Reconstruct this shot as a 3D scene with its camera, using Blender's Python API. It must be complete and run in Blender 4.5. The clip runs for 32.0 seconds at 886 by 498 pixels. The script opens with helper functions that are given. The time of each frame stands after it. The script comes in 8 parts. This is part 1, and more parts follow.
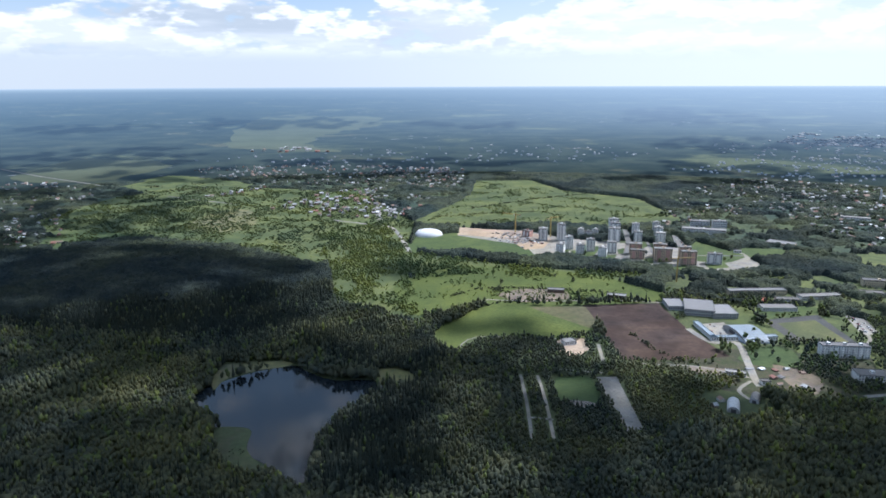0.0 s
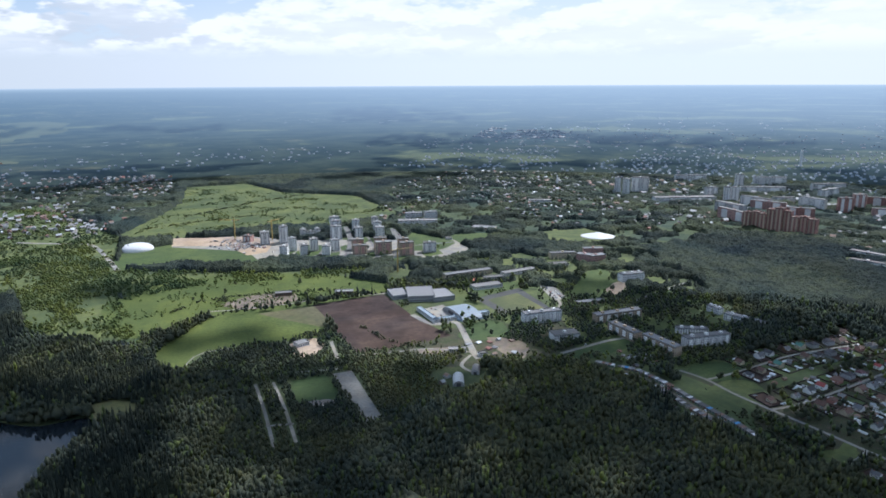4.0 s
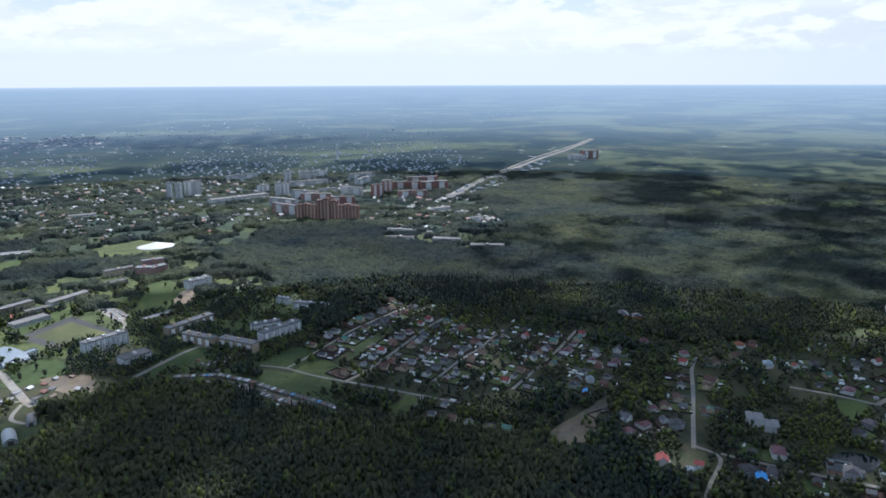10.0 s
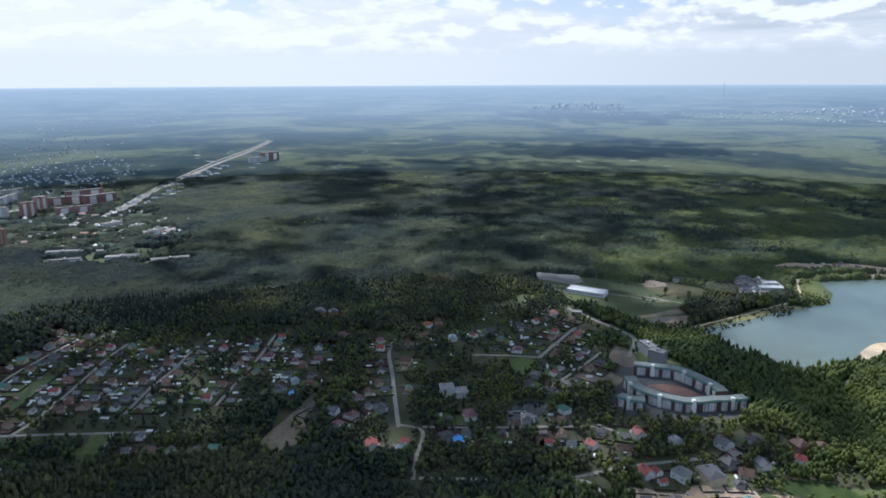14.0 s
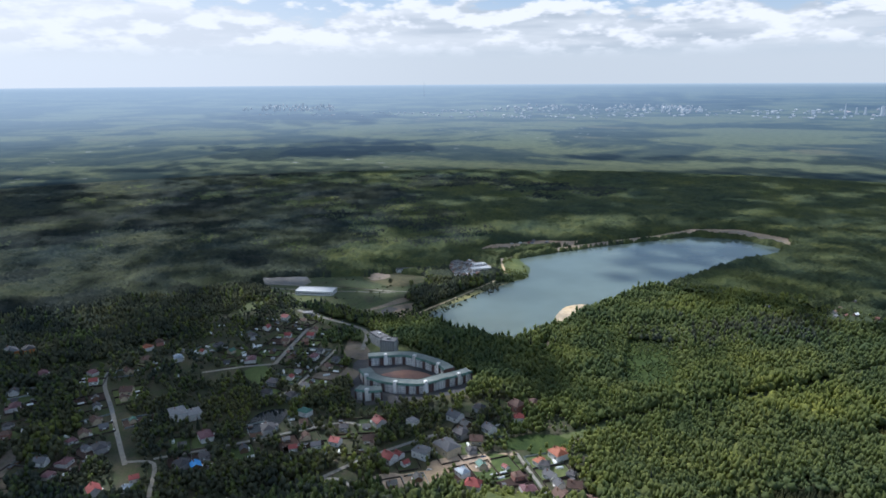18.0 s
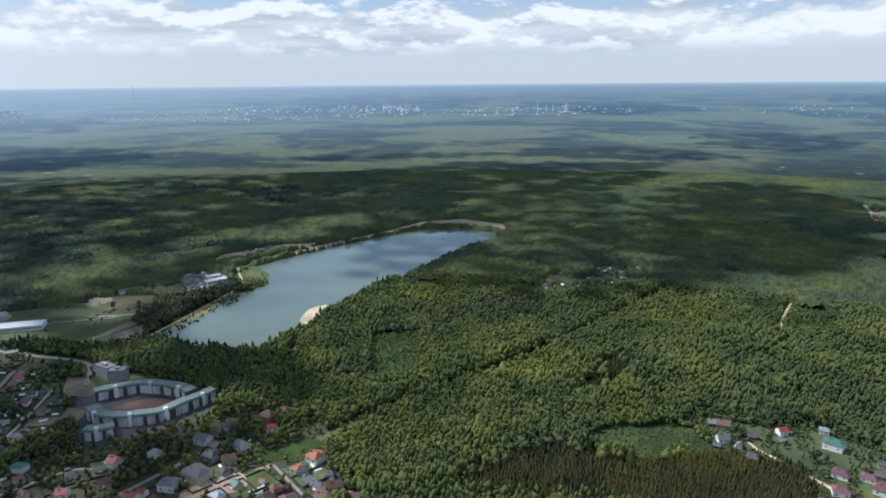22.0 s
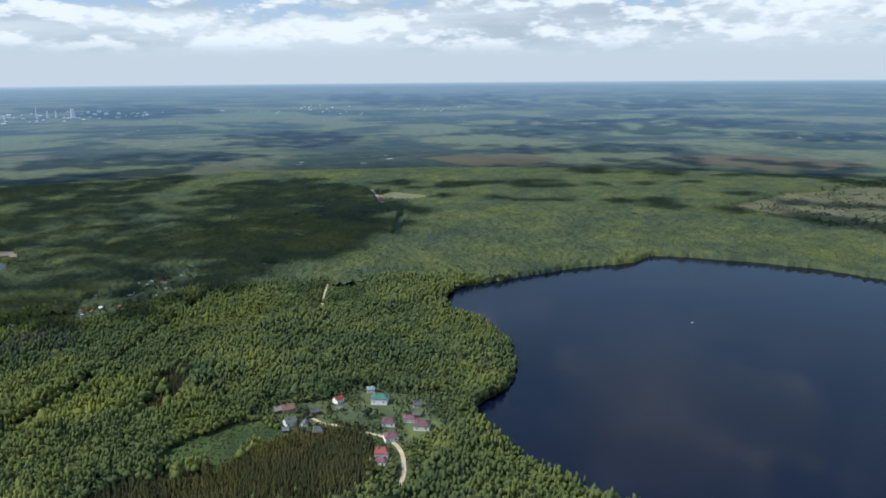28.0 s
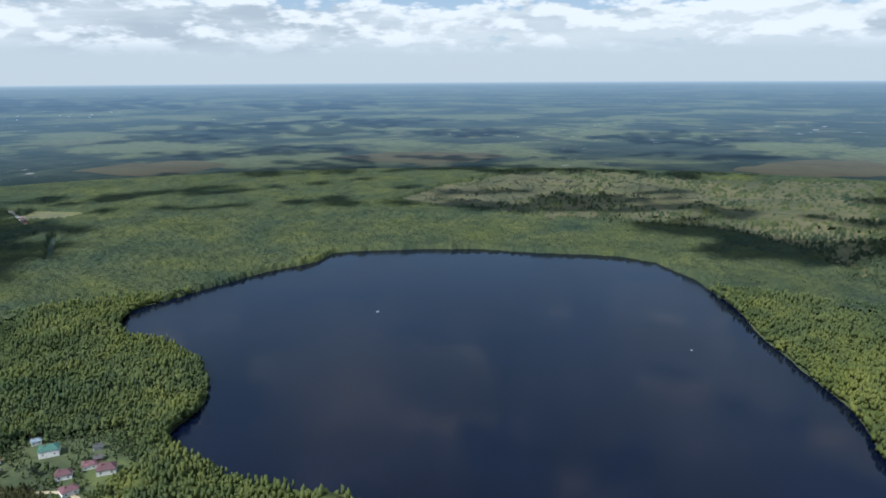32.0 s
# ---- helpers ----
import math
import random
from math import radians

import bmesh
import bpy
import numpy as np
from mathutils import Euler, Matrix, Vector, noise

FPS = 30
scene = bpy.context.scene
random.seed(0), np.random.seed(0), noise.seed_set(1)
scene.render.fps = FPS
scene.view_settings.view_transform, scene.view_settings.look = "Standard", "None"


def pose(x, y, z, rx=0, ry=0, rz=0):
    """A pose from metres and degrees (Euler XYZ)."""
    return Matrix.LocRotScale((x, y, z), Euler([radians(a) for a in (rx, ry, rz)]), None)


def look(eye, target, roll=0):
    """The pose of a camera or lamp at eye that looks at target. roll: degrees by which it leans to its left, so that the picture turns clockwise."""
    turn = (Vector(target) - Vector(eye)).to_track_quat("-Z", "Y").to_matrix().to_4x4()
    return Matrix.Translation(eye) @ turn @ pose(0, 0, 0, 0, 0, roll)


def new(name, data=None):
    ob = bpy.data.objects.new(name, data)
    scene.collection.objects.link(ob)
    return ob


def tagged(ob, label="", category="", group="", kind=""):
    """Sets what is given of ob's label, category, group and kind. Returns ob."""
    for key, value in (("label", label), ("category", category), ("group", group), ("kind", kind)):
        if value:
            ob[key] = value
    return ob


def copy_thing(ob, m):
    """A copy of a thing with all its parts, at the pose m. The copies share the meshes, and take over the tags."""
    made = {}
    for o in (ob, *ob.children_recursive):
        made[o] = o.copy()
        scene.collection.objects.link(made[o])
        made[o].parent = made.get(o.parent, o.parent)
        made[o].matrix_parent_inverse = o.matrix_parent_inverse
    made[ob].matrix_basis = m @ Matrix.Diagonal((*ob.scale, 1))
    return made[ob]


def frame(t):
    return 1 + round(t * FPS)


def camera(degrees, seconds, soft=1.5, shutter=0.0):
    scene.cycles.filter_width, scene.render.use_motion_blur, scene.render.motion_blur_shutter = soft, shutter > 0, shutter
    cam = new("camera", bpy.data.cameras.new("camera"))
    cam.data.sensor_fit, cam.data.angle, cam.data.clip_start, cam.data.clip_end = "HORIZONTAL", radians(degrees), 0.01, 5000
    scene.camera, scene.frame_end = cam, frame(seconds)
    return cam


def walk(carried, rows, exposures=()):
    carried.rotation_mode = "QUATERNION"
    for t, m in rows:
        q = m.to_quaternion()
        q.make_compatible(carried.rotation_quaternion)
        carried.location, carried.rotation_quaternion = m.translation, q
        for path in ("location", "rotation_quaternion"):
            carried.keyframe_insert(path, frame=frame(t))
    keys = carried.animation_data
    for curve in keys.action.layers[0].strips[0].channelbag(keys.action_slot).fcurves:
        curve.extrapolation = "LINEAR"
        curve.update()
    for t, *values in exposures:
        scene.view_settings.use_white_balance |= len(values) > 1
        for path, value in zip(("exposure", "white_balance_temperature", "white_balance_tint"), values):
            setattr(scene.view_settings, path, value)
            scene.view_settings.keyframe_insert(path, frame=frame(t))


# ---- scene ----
EYE = 340.0
cam = camera(65.01, 32.0, soft=1.7)
PATH = [
    (0.0, pose(0, 0, EYE, 76.47, 0.21, 0.00)),
    (0.5, pose(0, 0, EYE, 76.46, 0.21, -2.86)),
    (1.0, pose(0, 0, EYE, 76.47, 0.14, -5.70)),
    (1.5, pose(0, 0, EYE, 76.47, 0.16, -8.58)),
    (2.0, pose(0, 0, EYE, 76.44, 0.16, -11.45)),
    (2.5, pose(0, 0, EYE, 76.45, 0.18, -14.37)),
    (3.0, pose(0, 0, EYE, 76.42, 0.21, -17.31)),
    (3.5, pose(0, 0, EYE, 76.41, 0.26, -20.21)),
    (5.5, pose(0, 0, EYE, 76.40, 0.24, -31.78)),
    (6.0, pose(0, 0, EYE, 76.39, 0.27, -34.63)),
    (6.5, pose(0, 0, EYE, 76.39, 0.31, -37.55)),
    (7.0, pose(0, 0, EYE, 76.38, 0.21, -40.53)),
    (7.5, pose(0, 0, EYE, 76.36, 0.21, -43.59)),
    (8.0, pose(0, 0, EYE, 76.37, 0.22, -46.65)),
    (8.5, pose(0, 0, EYE, 76.36, 0.18, -49.69)),
    (9.0, pose(0, 0, EYE, 76.36, 0.20, -52.76)),
    (9.5, pose(0, 0, EYE, 76.35, 0.22, -55.86)),
    (10.0, pose(0, 0, EYE, 76.37, 0.22, -58.93)),
    (10.5, pose(0, 0, EYE, 76.37, 0.26, -62.02)),
    (11.0, pose(0, 0, EYE, 76.38, 0.24, -65.10)),
    (11.5, pose(0, 0, EYE, 76.38, 0.22, -68.16)),
    (12.0, pose(0, 0, EYE, 76.39, 0.25, -71.28)),
    (12.5, pose(0, 0, EYE, 76.38, 0.25, -74.56)),
    (13.0, pose(0, 0, EYE, 76.39, 0.29, -77.99)),
    (13.5, pose(0, 0, EYE, 76.37, 0.31, -81.37)),
    (14.0, pose(0, 0, EYE, 76.37, 0.27, -84.72)),
    (14.5, pose(0, 0, EYE, 76.37, 0.27, -87.97)),
    (16.5, pose(0, 0, EYE, 76.37, 0.30, -99.65)),
    (17.0, pose(0, 0, EYE, 76.35, 0.35, -102.38)),
    (17.5, pose(0, 0, EYE, 76.33, 0.39, -105.10)),
    (18.0, pose(0, 0, EYE, 76.31, 0.39, -107.75)),
    (18.5, pose(0, 0, EYE, 76.29, 0.41, -110.43)),
    (19.0, pose(0, 0, EYE, 76.30, 0.41, -113.12)),
    (19.5, pose(0, 0, EYE, 76.29, 0.44, -115.86)),
    (20.0, pose(0, 0, EYE, 76.27, 0.45, -118.60)),
    (20.5, pose(0, 0, EYE, 76.29, 0.50, -121.20)),
    (21.0, pose(0, 0, EYE, 76.31, 0.48, -123.99)),
    (21.5, pose(0, 0, EYE, 76.29, 0.51, -126.89)),
    (22.0, pose(0, 0, EYE, 76.28, 0.53, -129.75)),
    (22.5, pose(0, 0, EYE, 76.29, 0.53, -132.65)),
    (23.0, pose(0, 0, EYE, 76.27, 0.54, -135.62)),
    (23.5, pose(0, 0, EYE, 76.25, 0.54, -138.60)),
    (24.0, pose(0, 0, EYE, 76.24, 0.55, -141.65)),
    (24.5, pose(0, 0, EYE, 76.25, 0.59, -144.71)),
    (25.0, pose(0, 0, EYE, 76.23, 0.65, -147.78)),
    (25.5, pose(0, 0, EYE, 76.21, 0.61, -150.89)),
    (27.5, pose(0, 0, EYE, 76.11, 0.60, -164.03)),
    (28.0, pose(0, 0, EYE, 76.12, 0.49, -167.27)),
    (28.5, pose(0, 0, EYE, 76.10, 0.49, -170.60)),
    (29.0, pose(0, 0, EYE, 76.07, 0.57, -174.03)),
    (29.5, pose(0, 0, EYE, 76.07, 0.55, -177.38)),
    (30.0, pose(0, 0, EYE, 76.06, 0.47, -180.70)),
    (30.5, pose(0, 0, EYE, 76.04, 0.49, -184.02)),
    (31.0, pose(0, 0, EYE, 76.05, 0.48, -187.32)),
    (31.5, pose(0, 0, EYE, 76.04, 0.47, -190.51)),
    (32.0, pose(0, 0, EYE, 76.13, 0.35, -193.67)),
]
walk(cam, PATH, [(0, 0.68, 5640, 14), (3, 0.56, 5640, 14), (10.0, 0.54, 5620, 14), (19.0, 0.42, 5760, 13), (32.0, 0.38, 5700, 8)])

# ---- light ----
SUN_YAW, SUN_EL = -62.0, 47.0          # towards the sun, seen from the eye
SUN_DIR = Vector((-math.sin(radians(SUN_YAW)) * math.cos(radians(SUN_EL)),
                  math.cos(radians(SUN_YAW)) * math.cos(radians(SUN_EL)), math.sin(radians(SUN_EL))))
sun = new("sun", bpy.data.lights.new("sun", "SUN"))
sun.data.energy, sun.data.angle, sun.data.color = 4.5, radians(1.2), (1.0, 0.95, 0.86)
sun.matrix_world = look((0, 0, 3000), tuple(Vector((0, 0, 3000)) - SUN_DIR * 100))


class Nodes:
    """A small wrapper to write node trees in few lines."""

    def __init__(self, tree):
        self.t = tree
        self.n = tree.nodes
        self.n.clear()

    def add(self, kind, **props):
        nd = self.n.new(kind)
        for key, value in props.items():
            setattr(nd, key, value)
        return nd

    def link(self, a, b):
        self.t.links.new(a, b)

    def put(self, nd, slot, value):
        if isinstance(value, bpy.types.NodeSocket):
            self.link(value, nd.inputs[slot])
        else:
            nd.inputs[slot].default_value = value

    def math(self, op, a, b=0.0, c=0.0, clamp=False):
        nd = self.add("ShaderNodeMath", operation=op, use_clamp=clamp)
        for i, v in enumerate((a, b, c)):
            self.put(nd, i, v)
        return nd.outputs[0]

    def vmath(self, op, a, b=(0, 0, 0), scale=1.0):
        nd = self.add("ShaderNodeVectorMath", operation=op)
        self.put(nd, 0, a)
        self.put(nd, 1, b)
        if op == "SCALE":
            self.put(nd, 3, scale)
        return nd.outputs[0]

    def noise(self, vec, scale, detail=4.0, rough=0.55, warp=0.0):
        nd = self.add("ShaderNodeTexNoise")
        self.put(nd, "Vector", vec)
        self.put(nd, "Scale", scale)
        self.put(nd, "Detail", detail)
        self.put(nd, "Roughness", rough)
        self.put(nd, "Distortion", warp)
        return nd.outputs["Fac"]

    def ramp(self, fac, stops, mode="LINEAR"):
        nd = self.add("ShaderNodeValToRGB")
        nd.color_ramp.interpolation = mode
        el = nd.color_ramp.elements
        while len(el) < len(stops):
            el.new(0.5)
        for e, (p, c) in zip(el, stops):
            e.position = p
            e.color = (*c, 1) if len(c) == 3 else c
        self.put(nd, 0, fac)
        return nd.outputs[0]

    def mix(self, fac, a, b, blend="MIX"):
        nd = self.add("ShaderNodeMix", data_type="RGBA", blend_type=blend)
        for slot, v in ((0, fac), (6, a), (7, b)):
            if not isinstance(v, bpy.types.NodeSocket) and slot > 0 and len(v) == 3:
                v = (*v, 1)
            self.put(nd, slot, v)
        return nd.outputs[2]

    def step(self, x, lo, hi):
        nd = self.add("ShaderNodeMapRange", interpolation_type="SMOOTHSTEP")
        self.put(nd, 0, x)
        self.put(nd, 1, lo)
        self.put(nd, 2, hi)
        return nd.outputs[0]


def make_sky():
    world = bpy.data.worlds.new("sky")
    scene.world = world
    world.use_nodes = True
    k = Nodes(world.node_tree)
    sky = k.add("ShaderNodeTexSky", sky_type="NISHITA", sun_disc=False, sun_elevation=radians(SUN_EL),
                sun_rotation=radians(-SUN_YAW), altitude=300, air_density=1.0, dust_density=1.5, ozone_density=1.2)
    d = k.add("ShaderNodeTexCoord").outputs["Generated"]
    sep = k.add("ShaderNodeSeparateXYZ")
    k.link(d, sep.inputs[0])
    up = k.math("MAXIMUM", sep.outputs[2], 0.0)
    toward = k.add("ShaderNodeVectorMath", operation="DOT_PRODUCT")
    k.put(toward, 0, d)
    k.put(toward, 1, (-math.sin(radians(SUN_YAW + 12)), math.cos(radians(SUN_YAW + 12)), 0.0))
    sunward = k.step(toward.outputs["Value"], 0.40, 1.0)
    base = k.mix(k.step(up, 0.03, 0.16), (0.55, 0.63, 0.68), (0.30, 0.44, 0.60))
    base = k.mix(0.2, base, k.vmath("SCALE", sky.outputs[0], scale=0.10))
    # heap clouds, flattened towards the horizon
    puff = k.vmath("MULTIPLY", d, (7.5, 7.5, 21.0))

    def density(p):
        """Billows: broken noise with round heads on it."""
        v = k.add("ShaderNodeTexVoronoi", feature="SMOOTH_F1")
        k.put(v, "Vector", k.vmath("SCALE", p, scale=2.1))
        k.put(v, "Scale", 1.0)
        k.put(v, "Detail", 3.0)
        k.put(v, "Roughness", 0.6)
        k.put(v, "Smoothness", 0.30)
        head = k.math("MULTIPLY", k.math("SUBTRACT", 0.5, v.outputs["Distance"]), 0.26)
        return k.math("ADD", k.noise(p, 1.0, 8.0, 0.55, 0.15), head)

    big = density(puff)
    wide = k.noise(k.vmath("MULTIPLY", d, (2.6, 2.6, 9.0)), 1.0, 3.0, 0.5)
    cover = k.math("ADD", big, k.math("MULTIPLY", k.math("SUBTRACT", wide, 0.5), 0.5))
    cover = k.math("ADD", cover, k.math("MULTIPLY", sunward, 0.12))
    cover = k.math("ADD", cover, k.math("MULTIPLY", k.step(up, 0.105, 0.06), 0.22))
    cover = k.math("ADD", cover, k.math("MULTIPLY", k.step(up, 0.22, 0.5), 0.14))
    gaps = k.math("MULTIPLY", k.step(up, 0.085, 0.15), k.math("SUBTRACT", 1.0, sunward))
    cover = k.math("SUBTRACT", cover, k.math("MULTIPLY", gaps, 0.16))
    mask = k.math("MULTIPLY", k.step(cover, 0.30, 0.42), k.step(up, 0.022, 0.050))
    # heads catch the light, flat bellies lie in their own shade
    above = density(k.vmath("ADD", puff, (0.0, 0.0, 0.34)))
    belly = k.step(k.math("SUBTRACT", above, big), -0.12, 0.07)
    dim = k.step(k.noise(k.vmath("MULTIPLY", d, (3.4, 3.4, 26.0)), 1.0, 4.0, 0.55), 0.40, 0.62)
    cloud_col = k.mix(belly, (0.83, 0.84, 0.83), k.mix(dim, (0.66, 0.69, 0.69), (0.46, 0.51, 0.54)))
    cloud_col = k.mix(k.math("MULTIPLY", sunward, 0.50), cloud_col, (0.80, 0.815, 0.81))
    col = k.mix(mask, base, cloud_col)
    veil = k.math("MULTIPLY", sunward, k.step(up, 0.012, 0.06))
    col = k.mix(k.math("MULTIPLY", veil, 0.40), col, (0.84, 0.86, 0.86))
    # pale air under the clouds
    low = k.step(up, 0.056, 0.020)
    col = k.mix(k.math("MULTIPLY", low, 0.88), col, k.mix(sunward, (0.565, 0.605, 0.615), (0.72, 0.76, 0.78)))
    bg = k.add("ShaderNodeBackground")
    k.put(bg, 0, col)
    k.put(bg, 1, 0.85)
    out = k.add("ShaderNodeOutputWorld")
    k.link(bg.outputs[0], out.inputs[0])


make_sky()


# ---- materials ----
def material(name, build, rough=0.85, metal=0.0, spec=0.3, bump=None):
    """build(k, pos) gives the base colour; bump is (scale, strength, distance)."""
    m = bpy.data.materials.new(name)
    m.use_nodes = True
    k = Nodes(m.node_tree)
    pos = k.add("ShaderNodeNewGeometry").outputs["Position"]
    b = k.add("ShaderNodeBsdfPrincipled")
    k.put(b, "Base Color", build(k, pos))
    k.put(b, "Roughness", rough)
    k.put(b, "Metallic", metal)
    k.put(b, "Specular IOR Level", spec)
    if bump:
        bp = k.add("ShaderNodeBump")
        k.put(bp, "Strength", bump[1])
        k.put(bp, "Distance", bump[2])
        k.put(bp, "Height", k.noise(pos, bump[0], 5.0))
        k.link(bp.outputs[0], b.inputs["Normal"])
    out = k.add("ShaderNodeOutputMaterial")
    k.link(b.outputs[0], out.inputs[0])
    return m


def two_scale(c1, c2, c3, big=0.006, small=0.12):
    """Colour that drifts between c1 and c2 over tens of metres, flecked with c3."""
    def build(k, pos):
        a = k.step(k.noise(pos, big, 5.0, 0.6), 0.35, 0.65)
        f = k.step(k.noise(pos, small, 4.0, 0.65), 0.48, 0.72)
        col = k.mix(f, k.mix(a, c1, c2), c3)
        patch = k.noise(pos, big * 0.5, 4.0, 0.62, 1.2)
        grain = k.noise(pos, small * 4, 3.0, 0.6)
        col = k.mix(1.0, col, k.ramp(patch, [(0.34, (0.74, 0.80, 0.90)), (0.5, (1.0, 1.0, 1.0)), (0.66, (1.14, 1.10, 0.98))]), "MULTIPLY")
        return k.mix(1.0, col, k.ramp(grain, [(0.36, (0.80, 0.81, 0.82)), (0.64, (1.14, 1.13, 1.10))]), "MULTIPLY")
    return build


def leaf_material(name, build):
    """Leaves: a dull surface that lets part of the light through."""
    m = bpy.data.materials.new(name)
    m.use_nodes = True
    k = Nodes(m.node_tree)
    pos = k.add("ShaderNodeNewGeometry").outputs["Position"]
    col = build(k, pos)
    b = k.add("ShaderNodeBsdfDiffuse")
    t = k.add("ShaderNodeBsdfTranslucent")
    k.put(b, 0, col)
    k.put(t, 0, k.mix(1.0, col, (1.25, 1.22, 1.0), "MULTIPLY"))
    mixer = k.add("ShaderNodeMixShader")
    k.put(mixer, 0, 0.54)
    k.link(b.outputs[0], mixer.inputs[1])
    k.link(t.outputs[0], mixer.inputs[2])
    out = k.add("ShaderNodeOutputMaterial")
    k.link(mixer.outputs[0], out.inputs[0])
    return m


def random_of(k, kind):
    if kind == "island":
        return k.add("ShaderNodeNewGeometry").outputs["Random Per Island"]
    return k.add("ShaderNodeObjectInfo").outputs["Random"]


def foliage(c1, c2, c3, big=0.012):
    """Stands of differing tone, trees of differing tone, clumps of differing tone."""
    def build(k, pos):
        a = k.step(k.noise(pos, big, 4.0, 0.6), 0.36, 0.64)
        stand = k.noise(pos, 0.0045, 3.0, 0.55, 0.6)
        grove = k.noise(pos, 0.022, 3.0, 0.6, 0.8)
        per_tree = k.noise(pos, 0.16, 1.0)
        r = random_of(k, "island")
        col = k.mix(a, c1, c2)
        col = k.mix(k.math("MULTIPLY", k.step(per_tree, 0.42, 0.66), 0.7), col, c3)
        col = k.mix(1.0, col, k.ramp(stand, [(0.34, (0.70, 0.80, 0.98)), (0.5, (1.0, 1.0, 1.0)), (0.66, (1.20, 1.15, 0.92))]), "MULTIPLY")
        col = k.mix(1.0, col, k.ramp(grove, [(0.36, (0.74, 0.80, 0.90)), (0.5, (1.0, 1.0, 1.0)), (0.64, (1.18, 1.14, 1.04))]), "MULTIPLY")
        return k.mix(1.0, col, k.ramp(r, [(0.0, (0.92, 0.93, 0.94)), (1.0, (1.09, 1.07, 1.05))]), "MULTIPLY")
    return build


M_BROAD = leaf_material("broad_leaves", foliage((0.094, 0.106, 0.076), (0.140, 0.150, 0.096), (0.082, 0.095, 0.077)))
M_BRIGHT = leaf_material("fresh_leaves", foliage((0.126, 0.160, 0.066), (0.196, 0.224, 0.084), (0.124, 0.158, 0.080)))
M_CONIFER = material("needles", foliage((0.021, 0.026, 0.020), (0.028, 0.034, 0.025), (0.017, 0.022, 0.018)), 0.9, spec=0.03)
M_PINE = leaf_material("young_pine_needles", foliage((0.078, 0.080, 0.038), (0.096, 0.094, 0.043), (0.064, 0.070, 0.035)))
# Haze of distance is put into these leaf colours as a bluer tone.
M_HAZED = leaf_material("hazed_foliage", foliage((0.104, 0.128, 0.100), (0.138, 0.158, 0.112), (0.090, 0.114, 0.096), 0.006))
M_HAZED_FRESH = leaf_material("hazed_fresh_foliage", foliage((0.118, 0.150, 0.076), (0.160, 0.186, 0.084), (0.098, 0.130, 0.076), 0.006))
M_HAZED_NEEDLES = material("hazed_needles", foliage((0.034, 0.048, 0.042), (0.044, 0.060, 0.050), (0.028, 0.042, 0.038)), 0.9, spec=0.03)
# Darker than single leaves: the shade between crowns is put into the colour.
CANOPY = [material("canopy_broad_shaded", foliage((0.036, 0.047, 0.037), (0.051, 0.061, 0.043), (0.031, 0.041, 0.034), 0.008), 0.95, spec=0.05, bump=(0.3, 1.0, 4.0)),
          material("canopy_fresh_shaded", foliage((0.056, 0.073, 0.038), (0.080, 0.095, 0.045), (0.049, 0.066, 0.037), 0.008), 0.95, spec=0.05, bump=(0.3, 1.0, 4.0)),
          material("canopy_needles_shaded", foliage((0.023, 0.030, 0.027), (0.031, 0.039, 0.033), (0.019, 0.026, 0.024), 0.008), 0.95, spec=0.04, bump=(0.3, 1.0, 4.0))]
M_BARK = material("bark", two_scale((0.10, 0.075, 0.055), (0.16, 0.13, 0.10), (0.06, 0.045, 0.035), 0.2, 1.5), 0.9)
M_FLOOR = material("forest_floor", two_scale((0.062, 0.078, 0.040), (0.082, 0.098, 0.048), (0.050, 0.062, 0.034), 0.008, 0.09), 0.95, spec=0.1)
M_GRASS = material("grass", two_scale((0.066, 0.088, 0.038), (0.110, 0.128, 0.050), (0.052, 0.070, 0.034), 0.012, 0.05), 0.9, spec=0.12)
M_LUSH = material("lush_grass", two_scale((0.054, 0.080, 0.032), (0.076, 0.102, 0.038), (0.043, 0.066, 0.028), 0.01, 0.05), 0.9, spec=0.12)
M_DRY = material("dry_grass", two_scale((0.137, 0.133, 0.080), (0.165, 0.160, 0.070), (0.094, 0.108, 0.057), 0.012, 0.07), 0.92, spec=0.12)
M_SOIL = material("ploughed_soil", two_scale((0.044, 0.030, 0.027), (0.078, 0.055, 0.046), (0.034, 0.025, 0.022), 0.012, 0.035), 0.95, spec=0.1)
M_SAND = material("sand", two_scale((0.42, 0.33, 0.22), (0.50, 0.41, 0.29), (0.34, 0.26, 0.17), 0.02, 0.12), 0.95, spec=0.1)
M_EARTH = material("bare_earth", two_scale((0.30, 0.23, 0.17), (0.38, 0.30, 0.23), (0.22, 0.17, 0.13), 0.02, 0.1), 0.95, spec=0.1)
M_DIRT = material("trodden_dirt", two_scale((0.155, 0.125, 0.10), (0.21, 0.175, 0.14), (0.10, 0.095, 0.06), 0.03, 0.12), 0.95, spec=0.1)
M_GRAVEL = material("gravel_road", two_scale((0.21, 0.195, 0.175), (0.28, 0.265, 0.24), (0.15, 0.14, 0.125), 0.03, 0.3), 0.92, spec=0.15)
M_ASPHALT = material("asphalt", two_scale((0.120, 0.118, 0.116), (0.165, 0.162, 0.158), (0.085, 0.085, 0.088), 0.03, 0.3), 0.85, spec=0.25)
M_BOG = material("bog_heath", two_scale((0.090, 0.088, 0.050), (0.118, 0.108, 0.064), (0.060, 0.074, 0.036), 0.01, 0.03), 0.95, spec=0.1)
M_HEATH = material("heath", two_scale((0.082, 0.086, 0.048), (0.118, 0.110, 0.064), (0.050, 0.064, 0.036), 0.005, 0.025), 0.95, spec=0.08)
